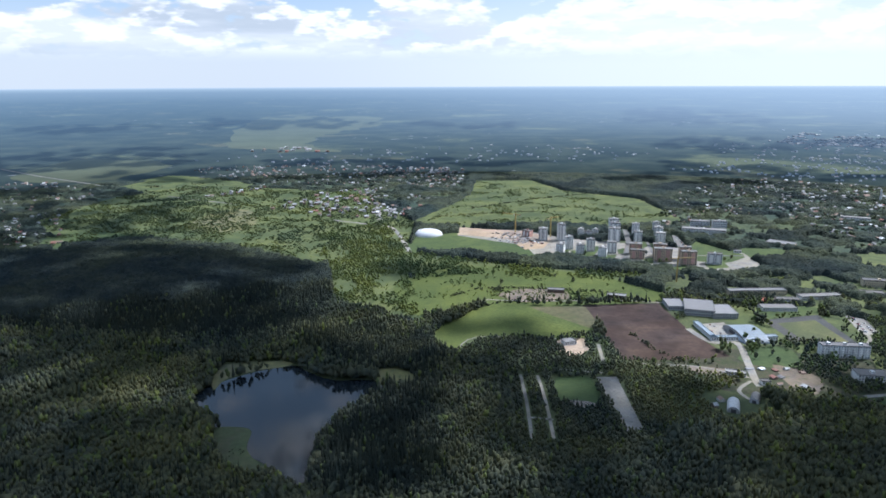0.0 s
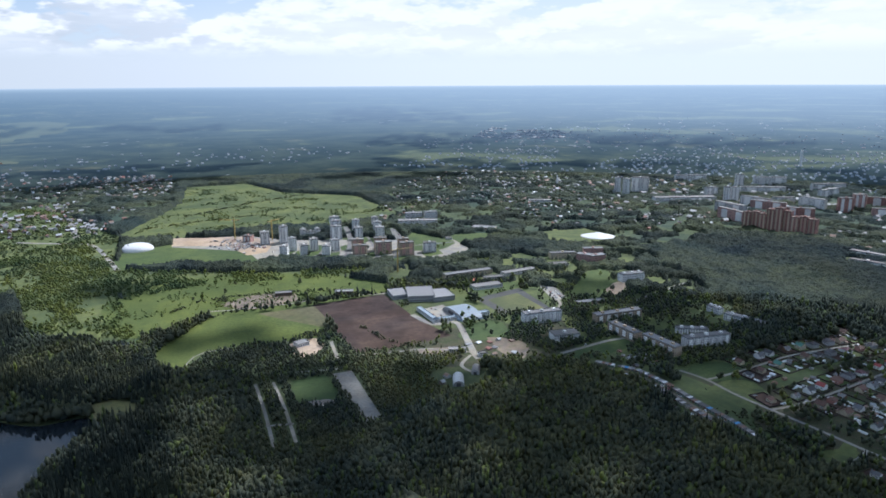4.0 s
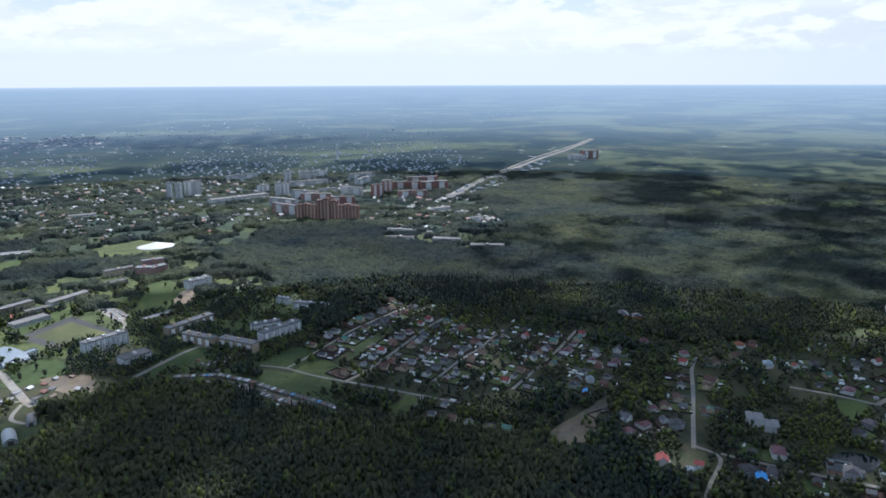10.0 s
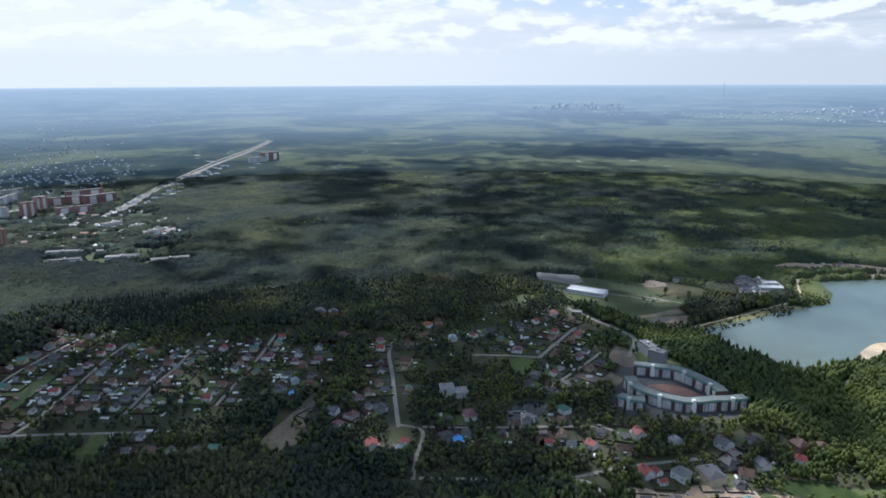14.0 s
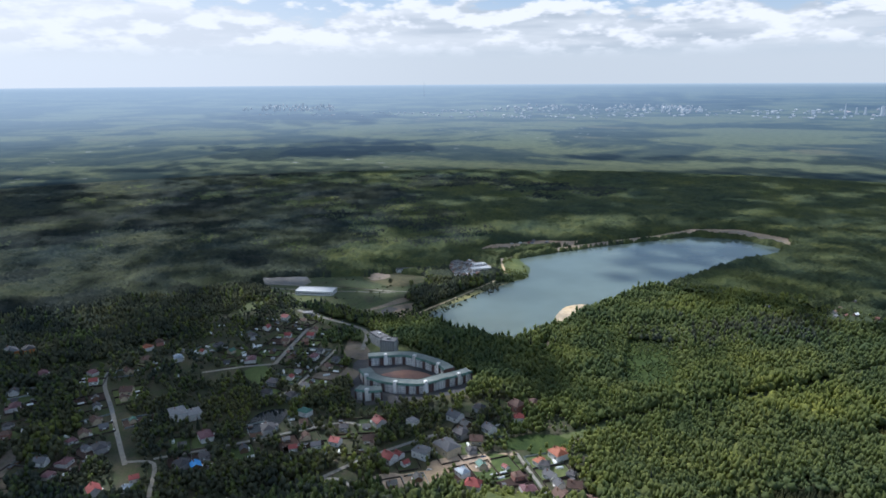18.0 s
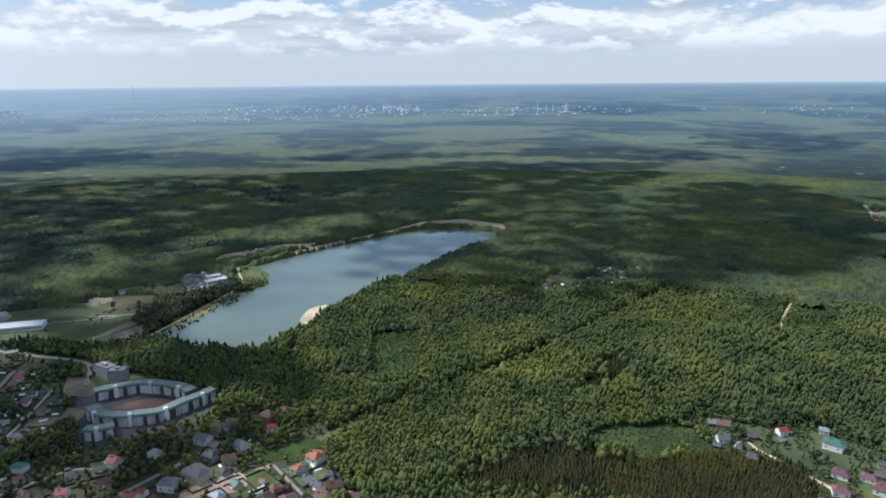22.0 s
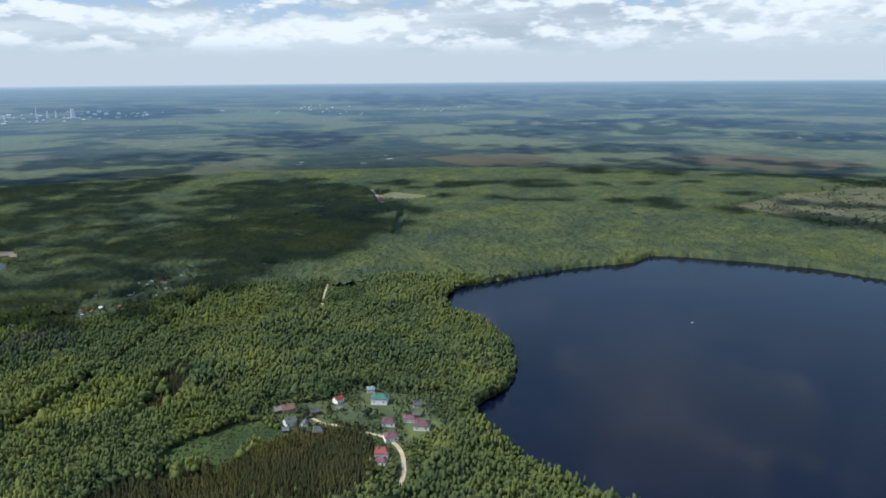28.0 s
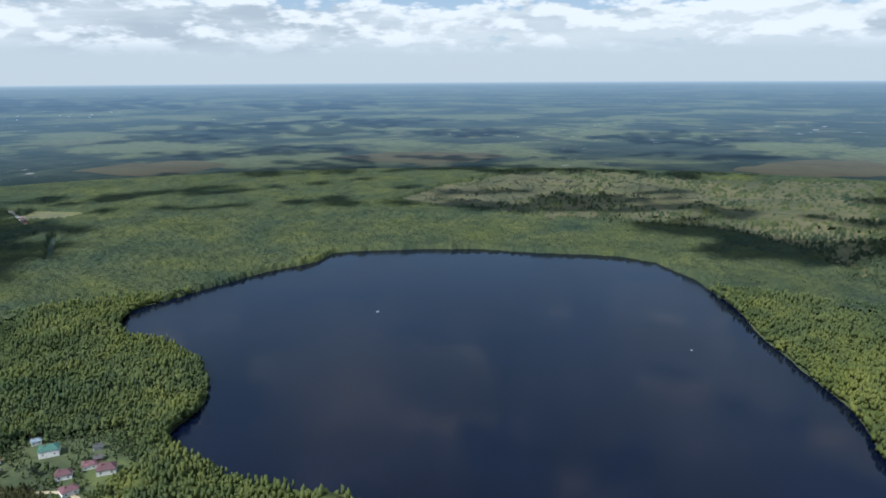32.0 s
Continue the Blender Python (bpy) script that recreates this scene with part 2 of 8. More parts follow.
M_TAN = material("dry_heath", two_scale((0.165, 0.145, 0.095), (0.20, 0.175, 0.115), (0.10, 0.10, 0.06), 0.01, 0.03), 0.95, spec=0.08)
M_MOOR = material("open_woodland", two_scale((0.062, 0.080, 0.042), (0.082, 0.096, 0.052), (0.070, 0.066, 0.046), 0.012, 0.04), 0.95, spec=0.08)
# Ground painted in the average tone of far crowns, their shade included.
M_CROWN_TONE = material("crown_toned_ground", foliage((0.048, 0.066, 0.048), (0.066, 0.086, 0.057), (0.041, 0.058, 0.046), 0.006), 0.95, spec=0.05, bump=(0.08, 0.7, 5.0))
M_TANGLE = material("tall_weeds", two_scale((0.036, 0.056, 0.020), (0.056, 0.080, 0.027), (0.028, 0.044, 0.018), 0.05, 0.2), 0.95, spec=0.05, bump=(0.4, 0.8, 0.6))
M_HAY = material("hay_meadow", two_scale((0.074, 0.096, 0.030), (0.094, 0.116, 0.036), (0.060, 0.080, 0.028), 0.015, 0.06), 0.92, spec=0.08)
M_PITCH = material("worn_turf", two_scale((0.098, 0.108, 0.052), (0.124, 0.126, 0.062), (0.082, 0.096, 0.046), 0.02, 0.1), 0.92, spec=0.1)
M_TRACK = material("cinder_track", two_scale((0.060, 0.060, 0.064), (0.078, 0.078, 0.080), (0.046, 0.046, 0.049), 0.03, 0.3), 0.9, spec=0.2)
M_YARD = material("garden_ground", two_scale((0.040, 0.054, 0.026), (0.060, 0.060, 0.038), (0.080, 0.064, 0.052), 0.035, 0.13), 0.92, spec=0.12)


# ---- the lie of the land ----
FLAT, RISE = 2700.0, 2250.0


def gz(x, y):
    """Ground height: level, then bent up along the sight lines so the far plain fits the view."""
    r = math.hypot(x, y)
    if r <= FLAT:
        return 0.0
    u = min((r - FLAT) / RISE, 0.985)
    far = FLAT + RISE * (1 / (1 - u) - 1)
    return EYE * (1 - r / far)


def shrink(x, y):
    """How much smaller things are built on the bent-up plain, to look right from the eye."""
    return 1 - gz(x, y) / EYE


def link_mesh(name, verts, faces, mat, parent=None):
    me = bpy.data.meshes.new(name)
    me.from_pydata(verts, [], faces)
    me.update()
    me.materials.append(mat)
    ob = new(name, me)
    if parent:
        ob.parent = parent
    return ob


def sheet(name, r0, r1, rings, segs, mat, label, category):
    verts, faces = [], []
    for i in range(rings + 1):
        r = r0 + (r1 - r0) * i / rings
        for j in range(segs):
            a = 2 * math.pi * j / segs
            x, y = r * math.cos(a), r * math.sin(a)
            verts.append((x, y, gz(x, y)))
    for i in range(rings):
        for j in range(segs):
            j2 = (j + 1) % segs
            faces.append((i * segs + j, (i + 1) * segs + j, (i + 1) * segs + j2, i * segs + j2))
    if r0 < 1:
        faces.append(tuple(range(segs)))
    ob = link_mesh(name, verts, faces, mat)
    for p in ob.data.polygons:
        p.use_smooth = True
    return tagged(ob, label, category, kind="structure")


def distance_material(name="distant_land", tint=None):
    """Far plain: woods and fields, with haze painted in as a blue glow that grows with distance."""
    m = bpy.data.materials.new(name)
    m.use_nodes = True
    k = Nodes(m.node_tree)
    pos = k.add("ShaderNodeNewGeometry").outputs["Position"]
    flat = k.vmath("MULTIPLY", pos, (1, 1, 0))
    ln = k.add("ShaderNodeVectorMath", operation="LENGTH")
    k.put(ln, 0, flat)
    r = ln.outputs["Value"]
    # the plain is drawn together towards its rim: patterns keep the size they have out there
    q = k.math("MINIMUM", k.math("MAXIMUM", k.math("DIVIDE", k.math("SUBTRACT", r, FLAT), RISE), 0.0), 0.985)
    true_r = k.math("MULTIPLY_ADD", k.math("DIVIDE", q, k.math("SUBTRACT", 1.0, q)), RISE, FLAT)
    true_r = k.math("MINIMUM", true_r, 60000.0)
    spread = k.vmath("SCALE", flat, scale=k.math("DIVIDE", k.math("MAXIMUM", true_r, r), r))
    # the sunlit tone of one side is put in as extra field colour, woods elsewhere
    lean = k.add("ShaderNodeVectorMath", operation="DOT_PRODUCT")
    k.put(lean, 0, k.vmath("NORMALIZE", flat))
    k.put(lean, 1, (0.55, -0.83, 0.0))
    a = k.step(k.math("MULTIPLY_ADD", lean.outputs["Value"], 0.06, k.noise(spread, 0.0011, 6.0, 0.62, 0.5)), 0.51, 0.61)
    b = k.step(k.noise(spread, 0.0042, 5.0, 0.65), 0.38, 0.66)
    c = k.step(k.noise(k.vmath("ADD", spread, (900, 300, 0)), 0.0016, 5.0, 0.6), 0.60, 0.68)
    town = k.step(k.noise(k.vmath("ADD", spread, (0, 5000, 0)), 0.0005, 3.0), 0.50, 0.60)
    dots = k.step(k.noise(spread, 0.012, 2.0, 0.5), 0.66, 0.74)
    fine = k.step(k.noise(spread, 0.022, 4.0, 0.7), 0.42, 0.62)
    col = k.mix(b, (0.030, 0.045, 0.042), (0.062, 0.080, 0.062))
    col = k.mix(a, col, (0.132, 0.152, 0.086))
    col = k.mix(c, col, (0.125, 0.128, 0.080))
    col = k.mix(k.math("MULTIPLY", fine, 0.35), col, (0.034, 0.050, 0.040))
    col = k.mix(k.math("MULTIPLY", dots, town), col, (0.42, 0.42, 0.42))
    if tint:
        col = k.mix(k.math("MULTIPLY", b, 0.5), tint, tuple(c * 0.6 for c in tint))
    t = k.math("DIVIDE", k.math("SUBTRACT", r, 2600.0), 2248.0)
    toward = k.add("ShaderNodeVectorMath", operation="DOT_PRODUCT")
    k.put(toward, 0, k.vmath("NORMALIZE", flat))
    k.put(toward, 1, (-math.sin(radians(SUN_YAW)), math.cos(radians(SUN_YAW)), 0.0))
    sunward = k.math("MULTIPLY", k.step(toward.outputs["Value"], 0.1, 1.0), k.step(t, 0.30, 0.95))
    # Haze put in as emission, stronger towards the rim and the sun.
    haze_glow = k.ramp(t, [(0.0, (0.005, 0.009, 0.013)), (0.15, (0.012, 0.020, 0.030)), (0.30, (0.023, 0.037, 0.056)), (0.47, (0.038, 0.061, 0.090)),
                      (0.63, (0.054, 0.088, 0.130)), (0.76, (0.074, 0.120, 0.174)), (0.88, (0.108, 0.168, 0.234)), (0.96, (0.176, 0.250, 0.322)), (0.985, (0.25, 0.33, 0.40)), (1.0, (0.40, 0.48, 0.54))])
    haze_glow = k.mix(k.math("MULTIPLY", sunward, 0.46), haze_glow, (0.40, 0.50, 0.60))
    # Base colour dims: crown shade at the near edge, haze at the rim.
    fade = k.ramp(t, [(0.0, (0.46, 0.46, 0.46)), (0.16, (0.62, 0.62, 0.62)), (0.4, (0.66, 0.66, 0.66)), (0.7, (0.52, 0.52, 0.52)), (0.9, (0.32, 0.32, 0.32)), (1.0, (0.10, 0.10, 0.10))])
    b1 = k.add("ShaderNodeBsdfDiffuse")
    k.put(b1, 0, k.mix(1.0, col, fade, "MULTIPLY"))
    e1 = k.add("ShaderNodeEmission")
    k.put(e1, 0, haze_glow)
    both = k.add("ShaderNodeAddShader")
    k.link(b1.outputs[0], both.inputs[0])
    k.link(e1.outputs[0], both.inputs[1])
    out = k.add("ShaderNodeOutputMaterial")
    k.link(both.outputs[0], out.inputs[0])
    return m


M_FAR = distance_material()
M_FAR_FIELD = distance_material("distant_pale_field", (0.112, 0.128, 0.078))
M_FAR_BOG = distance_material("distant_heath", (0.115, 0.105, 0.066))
GROUND_END = 2600.0
sheet("ground", 0.5, 1550, 24, 160, M_FLOOR, "dark green and brown undergrowth of the level woodland", "ground")
sheet("ground", 1550, GROUND_END, 24, 160, M_CROWN_TONE, "green ground of the wider plain, toned like shaded far crowns", "ground")
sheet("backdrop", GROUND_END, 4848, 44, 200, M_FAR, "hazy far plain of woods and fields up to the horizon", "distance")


def smooth_loop(pts, n=4, rough=0.0, seed=1):
    """A closed line through the given corners, rounded, with a slightly ragged edge."""
    out = []
    m = len(pts)
    for i in range(m):
        p0, p1, p2, p3 = (Vector(pts[(i + q) % m]) for q in (-1, 0, 1, 2))
        for s in range(n):
            t = s / n
            v = 0.5 * (2 * p1 + (p2 - p0) * t + (2 * p0 - 5 * p1 + 4 * p2 - p3) * t * t + (3 * p1 - p0 - 3 * p2 + p3) * t ** 3)
            if rough:
                d = noise.noise_vector(Vector((v.x * 0.03, v.y * 0.03, seed)))
                v = v + Vector((d.x, d.y)) * rough
            out.append((v.x, v.y))
    return out


def area(name, pts, mat, label, category, lift=0.12, n=1, rough=0.0, kind="structure"):
    """A patch of land or water laid over the ground."""
    loop = smooth_loop(pts, n, rough) if n > 1 else pts
    bm = bmesh.new()
    vs = [bm.verts.new((x, y, 0)) for x, y in loop]
    f = bm.faces.new(vs)
    bmesh.ops.triangulate(bm, faces=[f])
    far = max(math.hypot(x, y) for x, y in loop)
    if far > FLAT - 50:
        for _ in range(5):
            long = [e for e in bm.edges if e.calc_length() > 110]
            if not long:
                break
            bmesh.ops.subdivide_edges(bm, edges=long, cuts=1)
            bmesh.ops.triangulate(bm, faces=[q for q in bm.faces if len(q.verts) > 3])
        lift = lift + 1.0
    for v in bm.verts:
        v.co.z = gz(v.co.x, v.co.y) + lift
    bmesh.ops.recalc_face_normals(bm, faces=bm.faces)
    if sum(q.normal.z for q in bm.faces) < 0:
        bmesh.ops.reverse_faces(bm, faces=bm.faces)
    me = bpy.data.meshes.new(name)
    bm.to_mesh(me)
    bm.free()
    me.materials.append(mat)
    return tagged(new(name, me), label, category, kind=kind)


def strip(name, pts, width, mat, label, category="road", lift=0.3, n=4):
    """A road or track along a line."""
    line = []
    m = len(pts)
    for i in range(m - 1):
        p0, p1, p2, p3 = (Vector(pts[min(max(i + q, 0), m - 1)]) for q in (-1, 0, 1, 2))
        for s in range(n):
            t = s / n
            line.append(0.5 * (2 * p1 + (p2 - p0) * t + (2 * p0 - 5 * p1 + 4 * p2 - p3) * t * t + (3 * p1 - p0 - 3 * p2 + p3) * t ** 3))
    line.append(Vector(pts[-1]))
    verts, faces = [], []
    for i, p in enumerate(line):
        d = line[min(i + 1, len(line) - 1)] - line[max(i - 1, 0)]
        side = Vector((-d.y, d.x)).normalized() * width * 0.5 * shrink(p.x, p.y)
        for q in (p + side, p - side):
            verts.append((q.x, q.y, gz(q.x, q.y) + lift + (1.0 if q.length > FLAT - 50 else 0)))
    for i in range(len(line) - 1):
        faces.append((2 * i, 2 * i + 1, 2 * i + 3, 2 * i + 2))
    return tagged(link_mesh(name, verts, faces, mat), label, category, kind="structure")


# ---- water ----
def water_material(name, deep, rough, gloss=0.5):
    def build(k, pos):
        return k.mix(k.step(k.noise(pos, 0.006, 3.0), 0.35, 0.65), deep, tuple(c * 1.25 for c in deep))
    m = material(name, build, rough, spec=gloss, bump=(0.25, 0.12, 0.3))
    k = m.node_tree
    ruffle = k.nodes.new("ShaderNodeTexNoise")
    ruffle.inputs["Scale"].default_value, ruffle.inputs["Detail"].default_value = 0.007, 3.0
    span = k.nodes.new("ShaderNodeMapRange")
    for slot, value in ((1, 0.38), (2, 0.62), (3, rough * 0.5), (4, rough * 1.6)):
        span.inputs[slot].default_value = value
    k.links.new(k.nodes["Geometry"].outputs["Position"], ruffle.inputs["Vector"])
    k.links.new(ruffle.outputs["Fac"], span.inputs[0])
    k.links.new(span.outputs[0], k.nodes["Principled BSDF"].inputs["Roughness"])
    m.node_tree.nodes["Principled BSDF"].inputs["IOR"].default_value = 1.33
    return m


M_LAKE = water_material("dark_lake_water", (0.002, 0.004, 0.013), 0.13, 0.29)
M_TARN = water_material("still_dark_water", (0.010, 0.014, 0.018), 0.03)
M_QUARRY = water_material("milky_turquoise_water", (0.090, 0.118, 0.106), 0.12)
BIG_LAKE = [(227, -1013), (224, -1077), (175, -1127), (93, -1196), (28, -1252), (-66, -1300), (-104, -1363), (-172, -1364), (-297, -1345), (-397, -1318), (-496, -1258), (-597, -1216), (-642, -1186), (-683, -1131), (-690, -1013), (-661, -865), (-623, -764), (-599, -670), (-580, -593), (-572, -553), (-546, -498), (-523, -461), (-494, -389), (-376, -343), (-173, -371), (-96, -445), (-42, -499), (11, -531), (58, -570), (115, -639), (117, -669), (94, -713), (88, -777), (107, -849), (148, -909), (218, -973)]
QUARRY_LAKE = [(925, -260), (971, -314), (1017, -387), (1058, -455), (1077, -498), (1138, -530), (1207, -542), (1224, -627), (1242, -744), (1251, -878), (1258, -974), (1201, -1054), (1100, -1074), (1055, -1028), (1040, -917), (1007, -836), (964, -728), (918, -605), (875, -507), (853, -449), (826, -421), (795, -375), (799, -344), (822, -312), (863, -286)]
TARN = [(-275, 692), (-277, 731), (-260, 751), (-236, 774), (-211, 791), (-183, 801), (-163, 781), (-130, 757), (-98, 758), (-71, 754), (-62, 738), (-76, 710), (-91, 688), (-105, 662), (-117, 633), (-124, 605), (-121, 566), (-118, 527), (-135, 533), (-162, 569), (-184, 588), (-196, 621), (-221, 639), (-249, 656)]
area("water", BIG_LAKE, M_LAKE, "wide dark blue lake with a faintly rippled surface", "lake", 0.3, 3, 3.0)
area("water", QUARRY_LAKE, M_QUARRY, "milky turquoise flooded sand quarry", "lake", 0.3, 3, 4.0)
area("water", TARN, M_TARN, "still dark tarn among firs, mirroring the clouds", "lake", 0.3, 3, 2.0)
area("water", [(123, 701), (159, 698), (161, 684), (120, 678)], M_TARN, "small dark pond beside a lawn", "pond", 0.4, 3, 1.0)
area("water", [(-85, 978), (-50, 983), (-47, 958), (-82, 958)], M_TARN, "small bright pond in the meadow", "pond", 0.4, 3, 1.0)
area("water", [(670, -3), (695, -15), (702, -30), (698, -45), (685, -45), (666, -36), (658, -22), (655, -8)], M_TARN, "small garden pond among the houses", "pond", 0.6, 3, 1.0)

# ---- open land ----
HEATH = [[(-467, -2110), (-834, -2420), (-1146, -2413), (-1412, -2057), (-1907, -1822), (-937, -865), (-992, -1028), (-1004, -1160), (-976, -1302), (-837, -1420), (-685, -1558), (-520, -1680)],
         [(561, 586), (658, 590), (809, 588), (858, 520), (881, 306), (778, 235), (674, 263), (617, 305), (593, 392)], [(764, 126), (962, 59), (1001, -77), (890, -134), (811, -106), (803, 20)]]
POND_BANK = [(647, 1), (697, -7), (710, -30), (703, -51), (671, -48), (638, -36), (632, -20)]
OPEN = [BIG_LAKE, QUARRY_LAKE, TARN, POND_BANK]          # outlines where no wood grows
SPARSE = []                                   # outlines with scattered trees


LAID = []


def field(pts, mat, label, lift=0.12, n=4, rough=6.0, clear=True, category="field", name="ground_patch"):
    if clear:
        OPEN.append(pts)
    LAID.append(label)
    lift = lift + 0.004 * (len(LAID) % 12)
    return area(name, pts, mat, label, category, lift, n, rough)


field([(216, 1033), (337, 1043), (344, 909), (362, 824), (286, 813), (226, 816), (222, 878), (220, 952)], M_SOIL, "freshly ploughed dark brown field", 0.2, 1, 0)
field([(-16, 913), (68, 1038), (216, 1033), (219, 945), (205, 898), (153, 889), (46, 897), (14, 840), (-8, 860)], M_HAY, "smooth green hay meadow", 0.16)
field([(-84, 1166), (5, 1259), (122, 1266), (279, 1205), (346, 1120), (371, 1094), (340, 1052), (216, 1036), (68, 1038), (-5, 985), (-61, 1017)], M_HAY, "rough green meadow with bushes", 0.12)
field([(-297, 1593), (-146, 1685), (-81, 1390), (163, 1262), (370, 1210), (334, 1162), (96, 1220), (-63, 1202), (-23, 936), (-88, 997), (-172, 1041), (-208, 1233)], M_GRASS, "damp hollow with light green scrub", 0.1)
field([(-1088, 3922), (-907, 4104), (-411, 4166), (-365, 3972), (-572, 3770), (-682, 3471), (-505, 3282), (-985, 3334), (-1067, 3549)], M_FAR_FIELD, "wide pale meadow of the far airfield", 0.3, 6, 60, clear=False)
field([(-76, 1390), (-64, 1540), (20, 1569), (98, 1574), (176, 1458), (243, 1457), (173, 1330), (129, 1339), (41, 1388), (-58, 1380)], M_LUSH, "green field beside the building site", 0.12)
field([(111, 2445), (311, 2454), (389, 2202), (580, 2044), (601, 1751), (584, 1678), (395, 1614), (241, 1663), (61, 1633), (-62, 1655), (-78, 1711), (25, 1957), (83, 2129)], M_GRASS, "wide green fields with darker hedges", 0.12)
field([(-1025, 1707), (-998, 2078), (-867, 2332), (-564, 2261), (-258, 2171), (-70, 1690), (-75, 1380), (-241, 1275), (-435, 1425), (-660, 1509), (-823, 1484)], M_GRASS, "open green pastures with hedges and scrub", 0.06, 4, 12)
field([(-936, 1727), (-846, 1920), (-740, 2073), (-534, 1879), (-470, 1642), (-563, 1555), (-644, 1599), (-851, 1655)], M_GRASS, "streaked green pasture", 0.12)
field([(-628, 1665), (-597, 1880), (-510, 1844), (-463, 1642), (-533, 1585)], M_DRY, "pale yellowish pasture", 0.2)
field([(-377, 1534), (-322, 1731), (-201, 1671), (-230, 1580), (-293, 1465), (-345, 1450)], M_GRASS, "light green pasture", 0.12)
field([(-702, 2114), (-589, 2287), (-471, 2259), (-426, 2119), (-564, 1989)], M_GRASS, "bright green field behind the village", 0.12)
field([(-1087, 2311), (-1025, 2593), (-726, 2437), (-637, 2326), (-737, 2115), (-927, 2152)], M_GRASS, "long green field", 0.12)
field([(-411, 2086), (-268, 2266), (-206, 2193), (-248, 2083), (-357, 2023)], M_LUSH, "green field between houses", 0.12)
field([(-892, 1542), (-845, 1603), (-651, 1550), (-755, 1472), (-867, 1432)], M_LUSH, "damp green meadow", 0.12)
field([(-1578, 2530), (-1555, 2929), (-1146, 2913), (-1196, 2506), (-1368, 2410)], M_FAR_FIELD, "dull green pasture", 0.3, 5, 40)
field([(59, 2090), (299, 2399), (203, 2112), (129, 2021)], M_GRASS, "green field", 0.14)
field([(-273, 760), (-271, 806), (-199, 814), (-189, 800), (-229, 783), (-257, 760), (-262, 732)], M_DRY, "reedy yellow-green bank of the tarn", 0.34, 3, 2)
field([(-237, 639), (-210, 644), (-193, 633), (-189, 600), (-171, 573), (-150, 560), (-172, 547), (-199, 561), (-222, 600)], M_MOOR, "boggy green shore of the tarn", 0.36, 3, 2)
field([(-89, 778), (-59, 792), (-31, 765), (-33, 730), (-62, 731), (-77, 749)], M_DRY, "reedy clearing beside the tarn", 0.34, 3, 2)
field([(127, 757), (153, 763), (175, 757), (171, 693), (159, 680), (123, 698)], M_LUSH, "mown lawn beside the pond", 0.25)
field([(180, 763), (204, 763), (200, 631), (182, 625), (180, 693)], M_GRAVEL, "pale gravel yard in the clearing", 0.3, 1, 0, category="yard")
field([(87, 829), (198, 803), (200, 636), (179, 610), (83, 623), (85, 762)], M_FLOOR, "clearing with young trees", 0.06, clear=False)
field([(480, 948), (541, 961), (540, 870), (484, 871)], M_PITCH, "worn olive-green sports pitch", 0.3, 1, 0, category="pitch")
field([(465, 962), (557, 984), (549, 859), (467, 879)], M_TRACK, "dark running track round the pitch", 0.2, 1, 0, category="track")
field([(488, 1026), (570, 1020), (566, 990), (557, 988), (470, 968)], M_LUSH, "lawn beside the sports pitch", 0.15)
field([(372, 824), (420, 859), (450, 846), (441, 801), (408, 785), (376, 805)], M_LUSH, "grass plot beside the depot", 0.15)
field([(704, 1011), (767, 1026), (710, 917), (640, 878), (618, 921)], M_LUSH, "park lawn with trees", 0.15)
field([(686, 921), (745, 949), (724, 907), (681, 880)], M_EARTH, "bare pinkish building plot", 0.18, category="yard")
field([(554, 1249), (647, 1335), (740, 1302), (738, 1205), (682, 1157), (570, 1157)], M_GRASS, "rough grass with bushes", 0.1, clear=False)
field([(573, 1375), (631, 1416), (727, 1383), (657, 1328), (589, 1325)], M_LUSH, "green plot behind the estate", 0.15)
field([(811, 1360), (938, 1347), (958, 1238), (891, 1193), (812, 1230)], M_GRASS, "grass around the white hall", 0.13)
field([(483, 714), (545, 728), (598, 732), (596, 705), (531, 685), (475, 682)], M_LUSH, "bright lawns along the street", 0.15)
field([(558, 597), (574, 488), (546, 476), (540, 393), (591, 406), (591, 391), (528, 373), (518, 420), (527, 568)], M_GRASS, "open grass strip along the lane", 0.13)
field([(575, 602), (619, 610), (647, 589), (629, 559), (580, 564)], M_LUSH, "green plot of meadow", 0.15)
field([(747, 579), (794, 577), (784, 551), (751, 540), (724, 550)], M_LUSH, "bright green paddock", 0.16)
field([(665, 577), (712, 562), (721, 516), (657, 499), (634, 534)], M_GRASS, "grass plots between the lanes", 0.14)
field([(567, 553), (615, 555), (620, 533), (587, 490)], M_GRASS, "grass plot at the corner", 0.14)
field([(553, 401), (586, 397), (585, 384), (538, 374)], M_GRASS, "grass plot by the fence", 0.14)
field([(564, 223), (600, 229), (614, 217), (622, 189), (598, 193), (582, 201), (563, 200)], M_DIRT, "bare churned-up clearing", 0.2, category="yard")
field([(623, 211), (664, 216), (669, 203), (624, 190)], M_DIRT, "trodden bare plot", 0.24, 1, 0, category="yard")
field([(833, -131), (882, -147), (840, -164), (804, -152)], M_DIRT, "sandy building plot", 0.2, category="yard")
field([(757, -76), (803, -108), (770, -138), (745, -126), (746, -93)], M_DIRT, "bare building plot between houses", 0.2, category="yard")
field([(807, -3), (831, -30), (789, -36), (760, -13)], M_LUSH, "lawn in a garden", 0.16)
field([(1175, -39), (1199, -105), (1204, -134), (1185, -218), (1161, -253), (1125, -324), (1055, -303), (1030, -249), (998, -286), (961, -240), (957, -189), (1006, -140), (1059, -98)], M_MOOR, "rough grass round the depot", 0.1)
